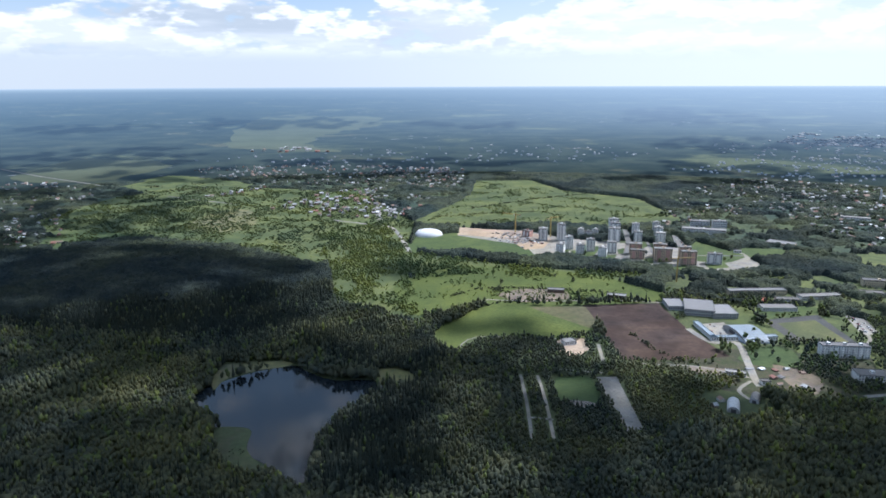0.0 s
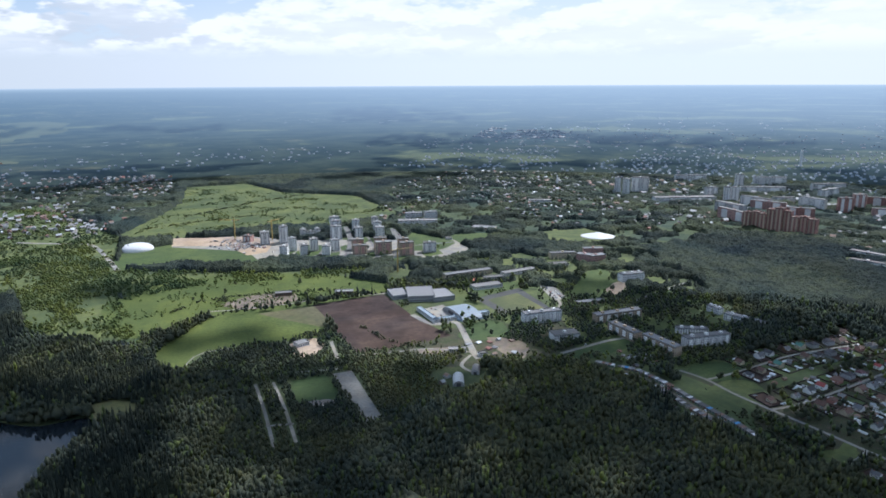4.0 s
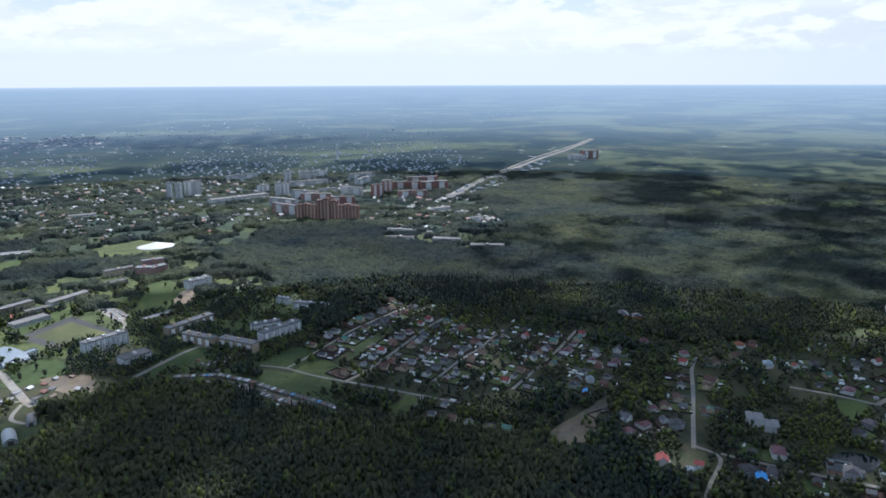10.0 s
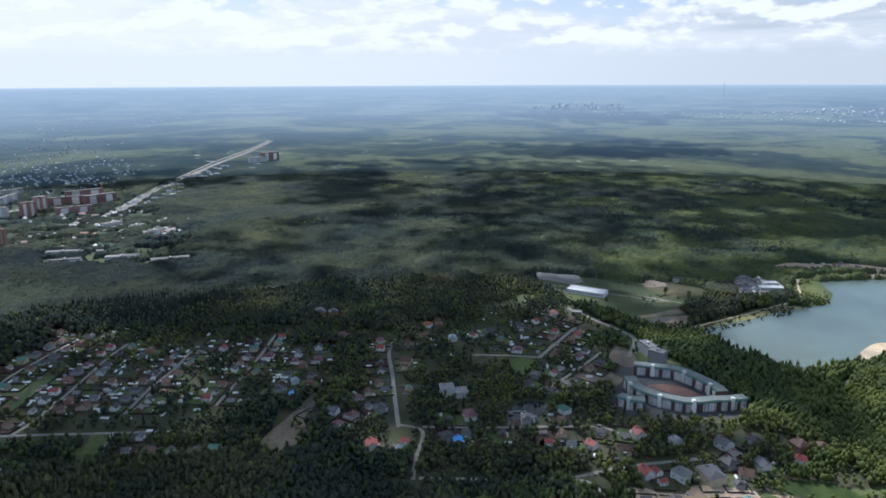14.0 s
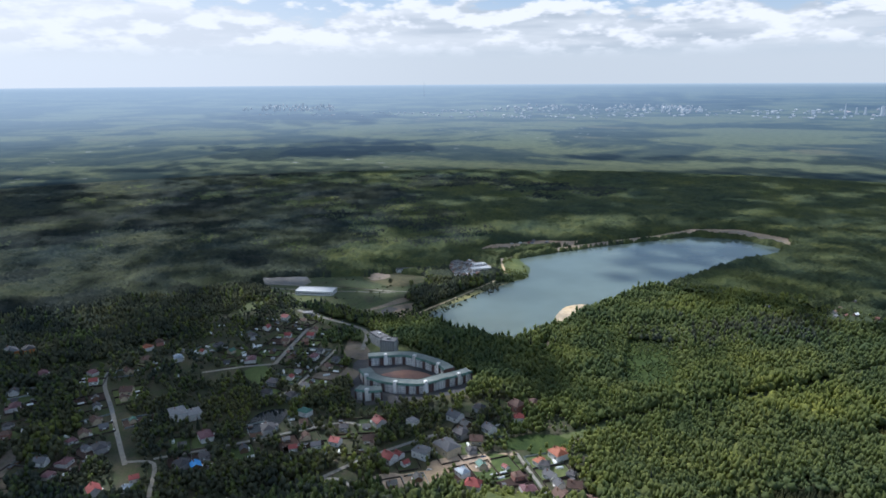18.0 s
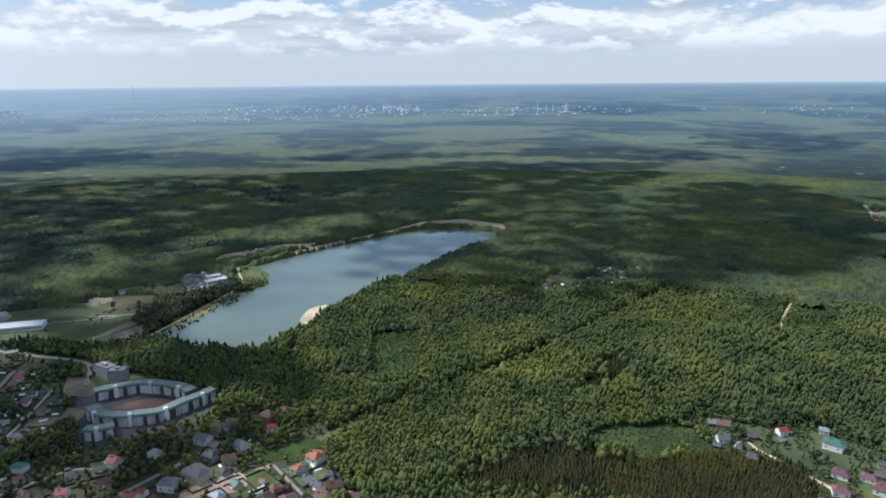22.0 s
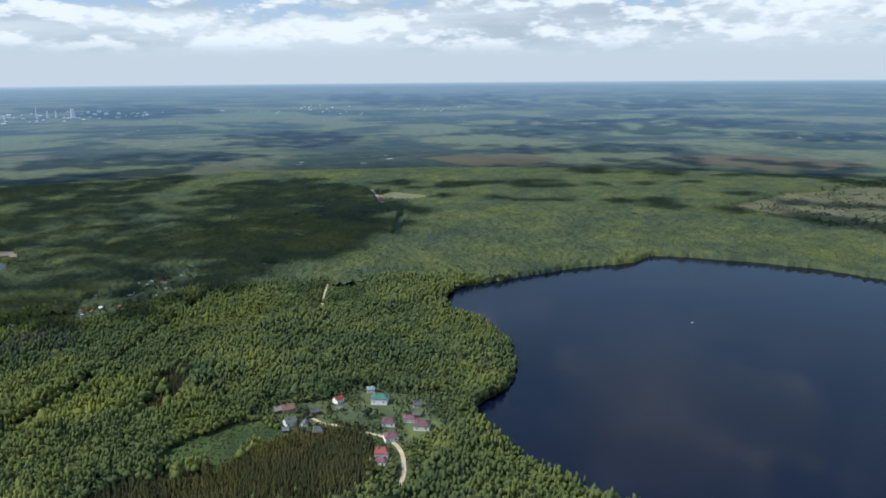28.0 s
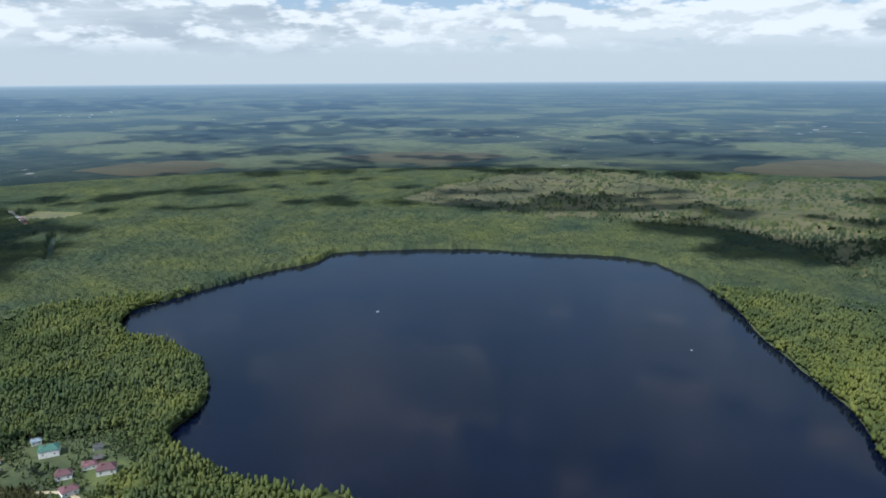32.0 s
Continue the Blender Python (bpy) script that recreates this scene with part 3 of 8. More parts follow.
field([(1194, -36), (1232, -56), (1213, -130), (1174, -134), (1156, -118)], M_ASPHALT, "grey gravel yard", 0.2, 1, 0, category="yard")
field([(1161, -228), (1185, -243), (1181, -288), (1146, -330), (1116, -326), (1099, -267)], M_BOG, "bare brown yard", 0.2, category="yard")
field([(965, -194), (1000, -242), (1004, -274), (954, -255), (950, -229)], M_DIRT, "sandy patch beside the lake", 0.2, category="yard")
field([(966, -189), (999, -231), (984, -241), (947, -206)], M_TRACK, "dark rectangular basin", 0.3, 1, 0, category="basin")
field([(989, -185), (1016, -226), (1038, -267), (1020, -266), (1002, -232)], M_DIRT, "trodden sandy ground by the basin", 0.24, category="yard")
field([(1187, -237), (1195, -257), (1163, -271), (1147, -241)], M_EARTH, "heap of orange earth", 0.3, category="yard")
field([(1202, -391), (1224, -444), (1184, -469), (1135, -461), (1086, -393), (1096, -371)], M_GRAVEL, "work yard with stacks of material", 0.2, category="yard")
field([(1172, -476), (1220, -525), (1197, -542), (1138, -531), (1077, -498), (1063, -468), (1094, -460)], M_GRASS, "grassy spit in the quarry lake", 0.15)
field([(935, -250), (1018, -349), (1070, -429), (1060, -467), (1048, -451), (1008, -384), (963, -311), (919, -260)], M_DRY, "grassy bank with a track", 0.16)
field([(1301, -482), (1337, -537), (1327, -585), (1336, -643), (1305, -710), (1313, -771), (1267, -689), (1270, -585), (1275, -493)], M_EARTH, "grey works ground on the far bank", 0.2, category="yard")
field([(1259, -632), (1279, -766), (1295, -908), (1324, -1025), (1284, -1125), (1171, -1160), (1091, -1093), (1215, -1066), (1267, -982), (1261, -885), (1246, -746), (1228, -630)], M_EARTH, "reddish sand bank of the quarry", 0.25, category="bank")
field([(838, -429), (880, -455), (910, -489), (908, -523), (878, -516), (853, -472), (825, -438)], M_SAND, "pale sandy beach", 0.36, 3, 2, category="beach")
field([(939, -675), (949, -711), (931, -709), (921, -674)], M_SAND, "sandy bluff", 0.3, category="bank")
field([(817, -335), (815, -359), (798, -378), (785, -346)], M_SAND, "narrow beach", 0.36, category="beach")
field([(757, -497), (722, -558), (660, -515), (593, -457), (635, -415)], M_TANGLE, "overgrown clearing", 0.15, clear=False)
SPARSE.append([(757, -497), (722, -558), (660, -515), (593, -457), (635, -415)])
field([(543, -256), (552, -304), (531, -296), (529, -261)], M_TANGLE, "long grass behind a fence", 0.15)
field([(388, -488), (383, -532), (349, -573), (313, -574), (308, -519), (353, -491)], M_TANGLE, "lush clearing of young growth", 0.14, 5, 14)
SPARSE.append([(388, -488), (383, -532), (349, -573), (313, -574), (308, -519), (353, -491)])
field([(364, -553), (332, -586), (285, -568), (305, -535), (325, -489)], M_TANGLE, "lush grass at the edge of the village", 0.15)
SPARSE.append([(364, -553), (332, -586), (285, -568), (305, -535), (325, -489)])
field([(472, -989), (456, -1094), (395, -1074), (346, -990), (349, -919), (398, -907)], M_TANGLE, "bushy clearing with a track", 0.14, clear=False)
SPARSE.append([(472, -989), (456, -1094), (395, -1074), (346, -990), (349, -919), (398, -907)])
field([(640, -1952), (628, -2031), (452, -1962), (513, -1871), (594, -1862)], M_DRY, "pale yellow field in the woods", 0.2)
field([(183, -619), (151, -634), (139, -607), (169, -588)], M_GRASS, "garden lawn", 0.16)
field([(-329, -1935), (-565, -2206), (-990, -2265), (-965, -2028), (-624, -1805), (-452, -1764)], M_BOG, "brown open bog", 0.2, 5, 40)
field([(-974, -1966), (-1140, -2135), (-1226, -1838), (-1203, -1719), (-975, -1578), (-923, -1721)], M_BOG, "reddish open bog", 0.2, 5, 40)
field([(-803, -1078), (-941, -1084), (-1047, -974), (-937, -865), (-882, -945)], M_BOG, "heathy opening in the woods", 0.2, 3, 8, clear=False)
field(HEATH[0], M_HEATH, "wide brownish bog with stunted pines", 0.05, 5, 30, clear=False)
for outline in ([(-798, -1088), (-874, -1093), (-927, -1037), (-948, -955), (-873, -1001)], [(-1017, -2013), (-1161, -2022), (-1190, -1870), (-1203, -1719), (-1112, -1805)], [(-699, -2262), (-915, -2287), (-957, -2188), (-810, -2123)], [(-1386, -1739), (-1580, -1737), (-1670, -1588), (-1610, -1529), (-1435, -1615)],
                [(-962, -1639), (-1086, -1571), (-1113, -1426), (-1006, -1499)], [(-767, -1913), (-917, -1925), (-945, -1832), (-788, -1796)]):
    field(outline, M_TAN, "pale tan opening in the bog", 0.34, 5, 25, clear=False)
field([(-681, -2268), (-878, -2359), (-990, -2265), (-836, -2090)], M_BOG, "pale clearing in the bog", 0.4, 5, 40)
field([(-1133, -2083), (-1205, -1960), (-1199, -1740), (-1107, -1766)], M_BOG, "pale sandy clearing in the bog", 0.4, 5, 40)
for outline in ([(-1664, -2256), (-2036, -2347), (-2260, -2172), (-2061, -1974), (-1745, -2003)], [(-271, -3013), (-689, -3105), (-981, -2849), (-610, -2749)], [(-1050, -1518), (-1296, -1513), (-1360, -1395), (-1155, -1380)], [(709, -2915), (355, -3068), (187, -2879), (470, -2688)],
                [(-599, -1604), (-752, -1640), (-765, -1536), (-633, -1503)]):
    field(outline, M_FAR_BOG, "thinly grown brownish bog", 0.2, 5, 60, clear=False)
    SPARSE.append(outline)
field([(1759, 307), (2148, -27), (1825, -47), (1668, 192)], M_FLOOR, "heath", 0.05, clear=False)
field([(2845, 957), (3043, 767), (2887, 715), (2752, 902)], M_FAR_FIELD, "mown field beside the motorway", 0.2)
def crane(jib, turn):
    """Tower crane: mast, jib, counter-jib, cab and ballast."""
    root = tagged(new("tower_crane"), "yellow tower crane over the building site", "crane", "tower cranes")
    part("mast", Shape().box(-0.9, 0.9, -0.9, 0.9, 0, 42), M_CRANE, root)
    part("jib", Shape().box(0, jib, -0.6, 0.6, 42.3, 43.5), M_CRANE, root)
    part("counter_jib", Shape().box(-13, -0.1, -0.6, 0.6, 42.3, 43.2), M_CRANE, root)
    part("ballast", Shape().box(-12.5, -9.5, -0.9, 0.9, 40.2, 42.29), M_GRAVEL, root, "grey concrete ballast")
    part("tower_head", Shape().poly((-0.8, -0.8, 43.6), (0.8, -0.8, 43.6), (0, 0, 49)).poly((0.8, -0.8, 43.6), (0.8, 0.8, 43.6), (0, 0, 49)).poly((0.8, 0.8, 43.6), (-0.8, 0.8, 43.6), (0, 0, 49)).poly((-0.8, 0.8, 43.6), (-0.8, -0.8, 43.6), (0, 0, 49)), M_CRANE, root)
    part("cab", Shape().box(0.95, 2.6, 0.7, 2.2, 39.8, 41.9), M_TRIM, root)
    return root


field([(400, 1130), (526, 1150), (738, 1165), (860, 1081), (790, 763), (675, 615), (554, 605), (470, 675), (440, 720), (455, 860), (400, 985)], M_GRASS, "lawns and verges between the blocks", 0.07, 4, 6, clear=False)
# building site and estate ground
field([(36, 1621), (197, 1595), (269, 1512), (607, 1364), (601, 1244), (512, 1209), (234, 1338), (186, 1335), (174, 1441), (32, 1543)], M_GRAVEL, "pale paved ground of the new estate", 0.18, 1, 0, category="yard")
field([(37, 1638), (134, 1603), (200, 1580), (240, 1503), (209, 1415), (169, 1404), (143, 1505), (32, 1553)], M_EARTH, "churned sandy building site", 0.26, 1, 0, category="yard")
field([(88, 1091), (138, 1122), (202, 1112), (195, 1066), (121, 1052)], M_DIRT, "rubble-strewn yard in the meadow", 0.25, category="yard")
field([(132, 1026), (219, 1028), (223, 951), (208, 929), (169, 976)], M_BOG, "brown stubble beside the ploughed field", 0.22, 1, 0)
field([(155, 879), (191, 889), (186, 839), (154, 829)], M_EARTH, "bare plot with a small works", 0.25, category="yard")
for outline, word in (([(258, 1381), (318, 1435), (351, 1412), (333, 1327), (272, 1330)], "between towers"), ([(391, 1455), (432, 1490), (430, 1427), (388, 1397)], "by the car park"),
                      ([(435, 1423), (481, 1488), (469, 1399), (436, 1374)], "by the slabs"), ([(466, 1341), (548, 1476), (602, 1354), (536, 1290)], "beside the avenue")):
    field(outline, M_LUSH, "lawn " + word, 0.22)

for outline in ([(284, 1437), (313, 1451), (313, 1405), (286, 1392)], [(304, 1343), (330, 1355), (332, 1317), (307, 1306)], [(391, 1322), (425, 1341), (427, 1302), (389, 1282)], [(424, 1257), (460, 1278), (458, 1237), (421, 1219)], [(497, 1284), (540, 1299), (535, 1257), (493, 1244)],
                [(359, 1400), (378, 1416), (369, 1365), (353, 1360)], [(239, 1415), (265, 1439), (265, 1397), (241, 1372)], [(487, 1349), (523, 1373), (515, 1329), (482, 1312)]):
    field(outline, M_LUSH, "lawn in a court of the new estate", 0.24, 1, 0)
field([(1186, -238), (1196, -255), (1174, -273), (1153, -254)], M_EARTH, "bare red-brown earth", 0.3, category="yard")
field([(694, 202), (694, 214), (640, 224), (590, 236), (585, 212), (640, 206)], M_DIRT, "broad bare brown ride between gardens", 0.4, 2, 3, category="yard")
field([(514, -115), (529, -123), (527, -148), (551, -164), (545, -214), (516, -203), (532, -176), (517, -164), (509, -138)], M_EARTH, "sandy ground of the unfinished street", 0.4, 3, 2, category="yard")
field([(538, -100), (542, -122), (529, -141), (516, -133), (521, -107)], M_EARTH, "heap of sand and bare ground", 0.42, category="yard")
field([(539, -201), (535, -235), (505, -228), (504, -198)], M_LUSH, "sunny garden lawn", 0.42)
field([(566, -236), (560, -290), (541, -296), (545, -242)], M_TANGLE, "long grass behind the garden wall", 0.4)
# settled ground, where gardens and houses stand among trees
for outline in ([(553, 592), (669, 600), (830, 602), (876, 558), (920, 268), (895, 155), (784, 115), (629, 97), (568, 174), (559, 221), (556, 288), (530, 363), (516, 431), (522, 563)],
                [(874, 263), (906, 157), (1047, 30), (1055, -80), (915, -159), (676, -135), (553, -125), (513, 69), (540, 166)],
                [(757, -81), (711, -148), (670, -240), (647, -326), (530, -311), (441, -276), (540, -51)],
                [(260, 807), (372, 850), (539, 819), (468, 660), (401, 686), (315, 726)]):
    SPARSE.append(outline)
    area("ground_patch", outline, M_YARD, "garden plots with grass, beds and paths", "gardens", 0.04 + 0.006 * len(SPARSE))
for outline in ([(484, 1596), (734, 2150), (1116, 2476), (1431, 2242), (1327, 1579), (1124, 1134), (844, 1129), (713, 1356)],
                [(1454, 2123), (2512, 1512), (1742, 943), (1292, 748), (1344, 1054), (1169, 1180), (1231, 1649)],
                [(-1026, 2773), (-551, 3025), (102, 2769), (62, 2130), (-124, 1765), (-270, 1767), (-592, 2090)],
                [(-1543, 2406), (-1463, 2473), (-1157, 2339), (-980, 2153), (-859, 1603), (-792, 1381), (-924, 1407)],
                [(407, 1224), (526, 1188), (738, 1205), (911, 1081), (813, 763), (675, 609), (554, 599), (456, 668), (388, 812), (319, 975)],
                [(1776, 1043), (2548, 1119), (2573, 1084), (1850, 985), (1560, 790), (1450, 690), (1199, 662), (1216, 900)],
                [(331, -624), (281, -647), (253, -676), (176, -682), (146, -611), (169, -571), (173, -529), (201, -563), (261, -569), (296, -565)],
                [(1108, -10), (1075, -117), (1020, -109), (1038, -8)],
                [(765, -802), (794, -916), (748, -1135), (658, -1006), (668, -889), (708, -800)]):
    SPARSE.append(outline)

# ---- roads ----
OVAL = [(819, -138), (848, -177), (836, -205), (750, -247), (700, -268), (671, -241), (668, -188), (672, -145), (690, -112)]
OPEN.append(OVAL)
for pts_clear in ([(338, 956), (381, 997), (431, 979), (476, 913), (451, 866), (372, 850), (328, 887)], [(339, 832), (390, 816), (440, 765), (416, 719), (376, 725), (337, 775)], [(340, 751), (365, 733), (340, 684), (322, 697)]):
    OPEN.append(pts_clear)
for pts_open in ([(405, 964), (489, 938), (428, 824), (327, 882)], [(359, 1086), (464, 1030), (424, 933), (331, 983)]):
    SPARSE.append(pts_open)
ROADS = []


def road(pts, width, mat, label, category="road", lift=0.35):
    width = width * (0.75 if mat is M_GRAVEL and width < 9 and "path" not in label else 1.0)
    ROADS.append((pts, width))
    return strip("road", pts, width, mat, label, category, lift)


road([(262, 1328), (343, 1362), (452, 1351), (598, 1344)], 7, M_ASPHALT, "grey street through the new estate")
road([(289, 1318), (335, 1423), (354, 1481)], 6, M_ASPHALT, "grey street through the new estate")
road([(395, 1252), (423, 1360), (441, 1470)], 6, M_ASPHALT, "grey street through the new estate")
road([(468, 1240), (495, 1332), (511, 1420)], 6, M_ASPHALT, "grey street through the new estate")
road([(1754, 1040), (2143, 1125), (2728, 1200), (3131, 1188), (3412, 1178)], 24, M_ASPHALT, "broad straight motorway cutting through the woods")
road([(1798, 1066), (2206, 1159), (2802, 1233), (3186, 1209), (3421, 1193)], 9, M_GRAVEL, "pale verge beside the motorway")
road([(-68, 1380), (-91, 1500), (-129, 1643), (-202, 1685), (-279, 1730)], 9, M_GRAVEL, "pale curving country road")
road([(-1725, 2703), (-1249, 2409), (-843, 2117), (-592, 1970)], 10, M_ASPHALT, "straight road across the fields")
road([(-190, 1962), (-161, 1728)], 14, M_GRAVEL, "wide pale road between new houses")
road([(173, 1327), (223, 1406), (267, 1472)], 14, M_GRAVEL, "pale concrete avenue of the estate")
road([(351, 1314), (397, 1451), (427, 1600)], 12, M_ASPHALT, "grey street with parked cars")
road([(517, 1535), (496, 1379)], 18, M_ASPHALT, "grey car park along the slab blocks")
road([(32, 1027), (65, 1063), (96, 1060), (185, 1055), (252, 1062), (344, 1045)], 5, M_GRAVEL, "field track beside the hedge")
road([(14, 840), (46, 897), (153, 889)], 3, M_GRAVEL, "pale track round the meadow")
road([(344, 927), (357, 875), (390, 871), (377, 807), (364, 756), (361, 735)], 9, M_GRAVEL, "sandy access road to the depot")
road([(357, 750), (332, 724), (338, 694)], 6, M_GRAVEL, "short gravel drive")
road([(231, 806), (265, 799), (314, 792), (361, 758)], 4, M_GRAVEL, "gravel lane")
road([(205, 868), (198, 804)], 6, M_GRAVEL, "gravel drive of the clearing")
road([(91, 771), (90, 700), (86, 618)], 3.6, M_GRAVEL, "pale forest path")
road([(111, 768), (111, 699), (107, 612)], 3.6, M_GRAVEL, "pale forest path")
road([(86, 663), (113, 657)], 3.6, M_GRAVEL, "pale forest path")
road([(121, 787), (153, 783), (190, 775)], 3.6, M_GRAVEL, "pale forest path")
road([(465, 708), (507, 715), (547, 721), (588, 719)], 8, M_GRAVEL, "pale street between lawns")
road([(692, 849), (770, 874), (834, 895)], 6, M_ASPHALT, "grey street")
field([(596, 985), (616, 967), (601, 905), (573, 897)], M_GRAVEL, "pale car park beside the pitch", 0.3, 1, 0, category="yard")
road([(556, 862), (573, 880), (583, 902)], 6, M_GRAVEL, "short street to the car park")
field([(501, 1066), (521, 1071), (526, 1046), (499, 1040)], material("red_court", two_scale((0.26, 0.075, 0.050), (0.30, 0.095, 0.065), (0.20, 0.065, 0.045), 0.05, 0.4), 0.9), "red sports court behind the pitch", 0.32, 1, 0, category="court")
field([(404, 796), (440, 758), (416, 712), (397, 740)], M_DIRT, "rusty brown ground of the scrap yard", 0.22, category="yard")
field([(308, 794), (349, 781), (355, 759), (296, 782)], M_DIRT, "bare brown yard with sheds", 0.22, category="yard")
OPEN.append([(283, 640), (348, 645), (352, 735), (320, 730), (283, 712)])
road([(480, 658), (509, 618), (515, 572), (514, 524), (515, 472)], 4, M_DIRT, "lane behind the garages")
road([(566, 605), (576, 571), (577, 524), (588, 451), (596, 390), (607, 313), (612, 240)], 5.5, M_GRAVEL, "gravel lane along the settlement")
road([(584, 485), (623, 482), (700, 490), (779, 500), (831, 501)], 5, M_GRAVEL, "gravel lane between gardens")
road([(576, 571), (619, 573), (673, 579), (723, 585), (793, 581), (865, 574)], 5, M_GRAVEL, "gravel lane between gardens")
road([(636, 397), (702, 402), (756, 399), (813, 403), (804, 375), (804, 347)], 5, M_GRAVEL, "gravel lane between gardens")
road([(662, 309), (741, 309), (811, 310), (882, 315)], 5, M_GRAVEL, "gravel lane between gardens")
road([(528, 373), (566, 378), (595, 386)], 5, M_GRAVEL, "gravel lane to the wood")
road([(632, 105), (696, 119), (763, 133), (829, 148), (875, 146), (907, 121)], 6, M_GRAVEL, "pale winding village road")
road([(828, 41), (830, -6), (826, -44)], 6, M_GRAVEL, "village street")
road([(826, -44), (881, -70), (942, -100)], 8, M_GRAVEL, "wide pale village street")
road([(1028, -95), (975, -130), (932, -161), (897, -174), (838, -156)], 8, M_GRAVEL, "main village road to the apartment house")
road([(539, 78), (577, 80), (626, 80), (637, 104)], 5, M_GRAVEL, "village lane")
road([(542, 73), (545, 15), (549, -47), (576, -110), (599, -193)], 6, M_GRAVEL, "village lane under trees")
road([(635, 81), (639, 14), (650, -89), (638, -114)], 5, M_GRAVEL, "village lane")
road([(727, -35), (755, -63), (810, -99), (849, -123)], 5, M_GRAVEL, "village lane")
road([(531, -96), (534, -132), (533, -168), (539, -202), (538, -242)], 7, M_EARTH, "unpaved street between new houses")
road([(552, -52), (548, -76), (527, -86)], 5, M_GRAVEL, "village lane")
road([(538, -242), (511, -241), (486, -240), (457, -239)], 4, M_GRAVEL, "garden lane")
road([(932, -232), (978, -298), (1030, -373), (1082, -444), (1092, -465), (1166, -488), (1214, -506)], 4, M_SAND, "sandy track along the quarry lake")
road([(1265, -459), (1214, -506), (1239, -584), (1249, -680)], 6, M_EARTH, "sandy haul road on the bank")
road([(752, -371), (788, -399)], 4, M_SAND, "sandy path to the beach")
for rail_line in ([(1181, -38), (1139, -100), (1124, -173), (1074, -259), (1054, -297)], [(1196, -58), (1153, -120), (1105, -208), (1068, -257)], [(1154, -55), (1116, -97), (1104, -170), (1068, -248)]):
    road(rail_line, 4.5, M_GRAVEL, "railway siding on pale ballast")
road([(155, -507), (159, -533), (169, -560), (183, -578), (197, -586), (222, -591), (236, -597)], 4, M_SAND, "sandy village lane")
road([(236, -597), (262, -599), (278, -607)], 3.5, M_SAND, "sandy path between gardens")
road([(391, -909), (416, -972), (444, -1061)], 3.5, M_SAND, "sandy forest track")
road([(697, -2050), (615, -1887), (574, -1802)], 14, M_GRAVEL, "pale yard in the woods")

ROADS.append(([(551, -289), (564, -443), (557, -580), (590, -871), (610, -1000)], 10))      # ride through the wood
ROADS.append(([(428, -1421), (465, -1568), (488, -1672)], 10))
for line_open in ([(1028, -95), (975, -130), (932, -161), (897, -174)], [(826, -44), (881, -70), (942, -100)], [(828, 41), (830, -6), (826, -44)], [(566, 605), (576, 571), (577, 524), (588, 451), (596, 390)],
                  [(344, 927), (357, 875), (390, 871), (377, 807), (364, 756)], [(465, 708), (507, 715), (547, 721), (588, 719)], [(632, 105), (696, 119), (763, 133), (829, 148)]):
    ROADS.append(([(x * (1 - 9 / math.hypot(x, y)), y * (1 - 9 / math.hypot(x, y))) for x, y in line_open], 20))
strip("ground_patch", [(551, -289), (564, -443), (557, -580), (590, -871), (610, -1000)], 9, M_GRASS, "grassy ride cut through the wood", "ride", 0.2)
# ---- woods ----
SIGHT = (42.0, -237.0)      # yaw span of the open view


def in_poly(px, py, poly):
    inside = np.zeros(len(px), bool)
    n = len(poly)
    for i in range(n):
        (x1, y1), (x2, y2) = poly[i], poly[(i + 1) % n]
        if y1 == y2:
            continue
        hit = ((y1 > py) != (y2 > py)) & (px < (x2 - x1) * (py - y1) / (y2 - y1) + x1)
        inside ^= hit
    return inside


def near_line(px, py, pts, dist):
    near = np.zeros(len(px), bool)
    for (x1, y1), (x2, y2) in zip(pts[:-1], pts[1:]):
        dx, dy = x2 - x1, y2 - y1
        t = np.clip(((px - x1) * dx + (py - y1) * dy) / (dx * dx + dy * dy + 1e-6), 0, 1)
        near |= np.hypot(px - x1 - t * dx, py - y1 - t * dy) < dist
    return near


def gz_np(px, py):
    r = np.hypot(px, py)
    u = np.clip((r - FLAT) / RISE, 0, 0.985)
    far = FLAT + RISE * (1 / (1 - u) - 1)
    return np.where(r <= FLAT, 0.0, EYE * (1 - r / np.maximum(far, 1)))


rng = np.random.default_rng(7)
ICO_V = None


def ico():
    bm = bmesh.new()
    bmesh.ops.create_icosphere(bm, subdivisions=1, radius=1.0)
    v = np.array([tuple(q.co) for q in bm.verts])
    f = np.array([[q.index for q in p.verts] for p in bm.faces])
    bm.free()
    return v, f


ICO_V, ICO_F = ico()
OCT_V = np.array([(1, 0, 0), (0, 1, 0), (-1, 0, 0), (0, -1, 0), (0, 0, 1), (0, 0, -1)], float)
OCT_F = np.array([(0, 1, 4), (1, 2, 4), (2, 3, 4), (3, 0, 4), (1, 0, 5), (2, 1, 5), (3, 2, 5), (0, 3, 5)])


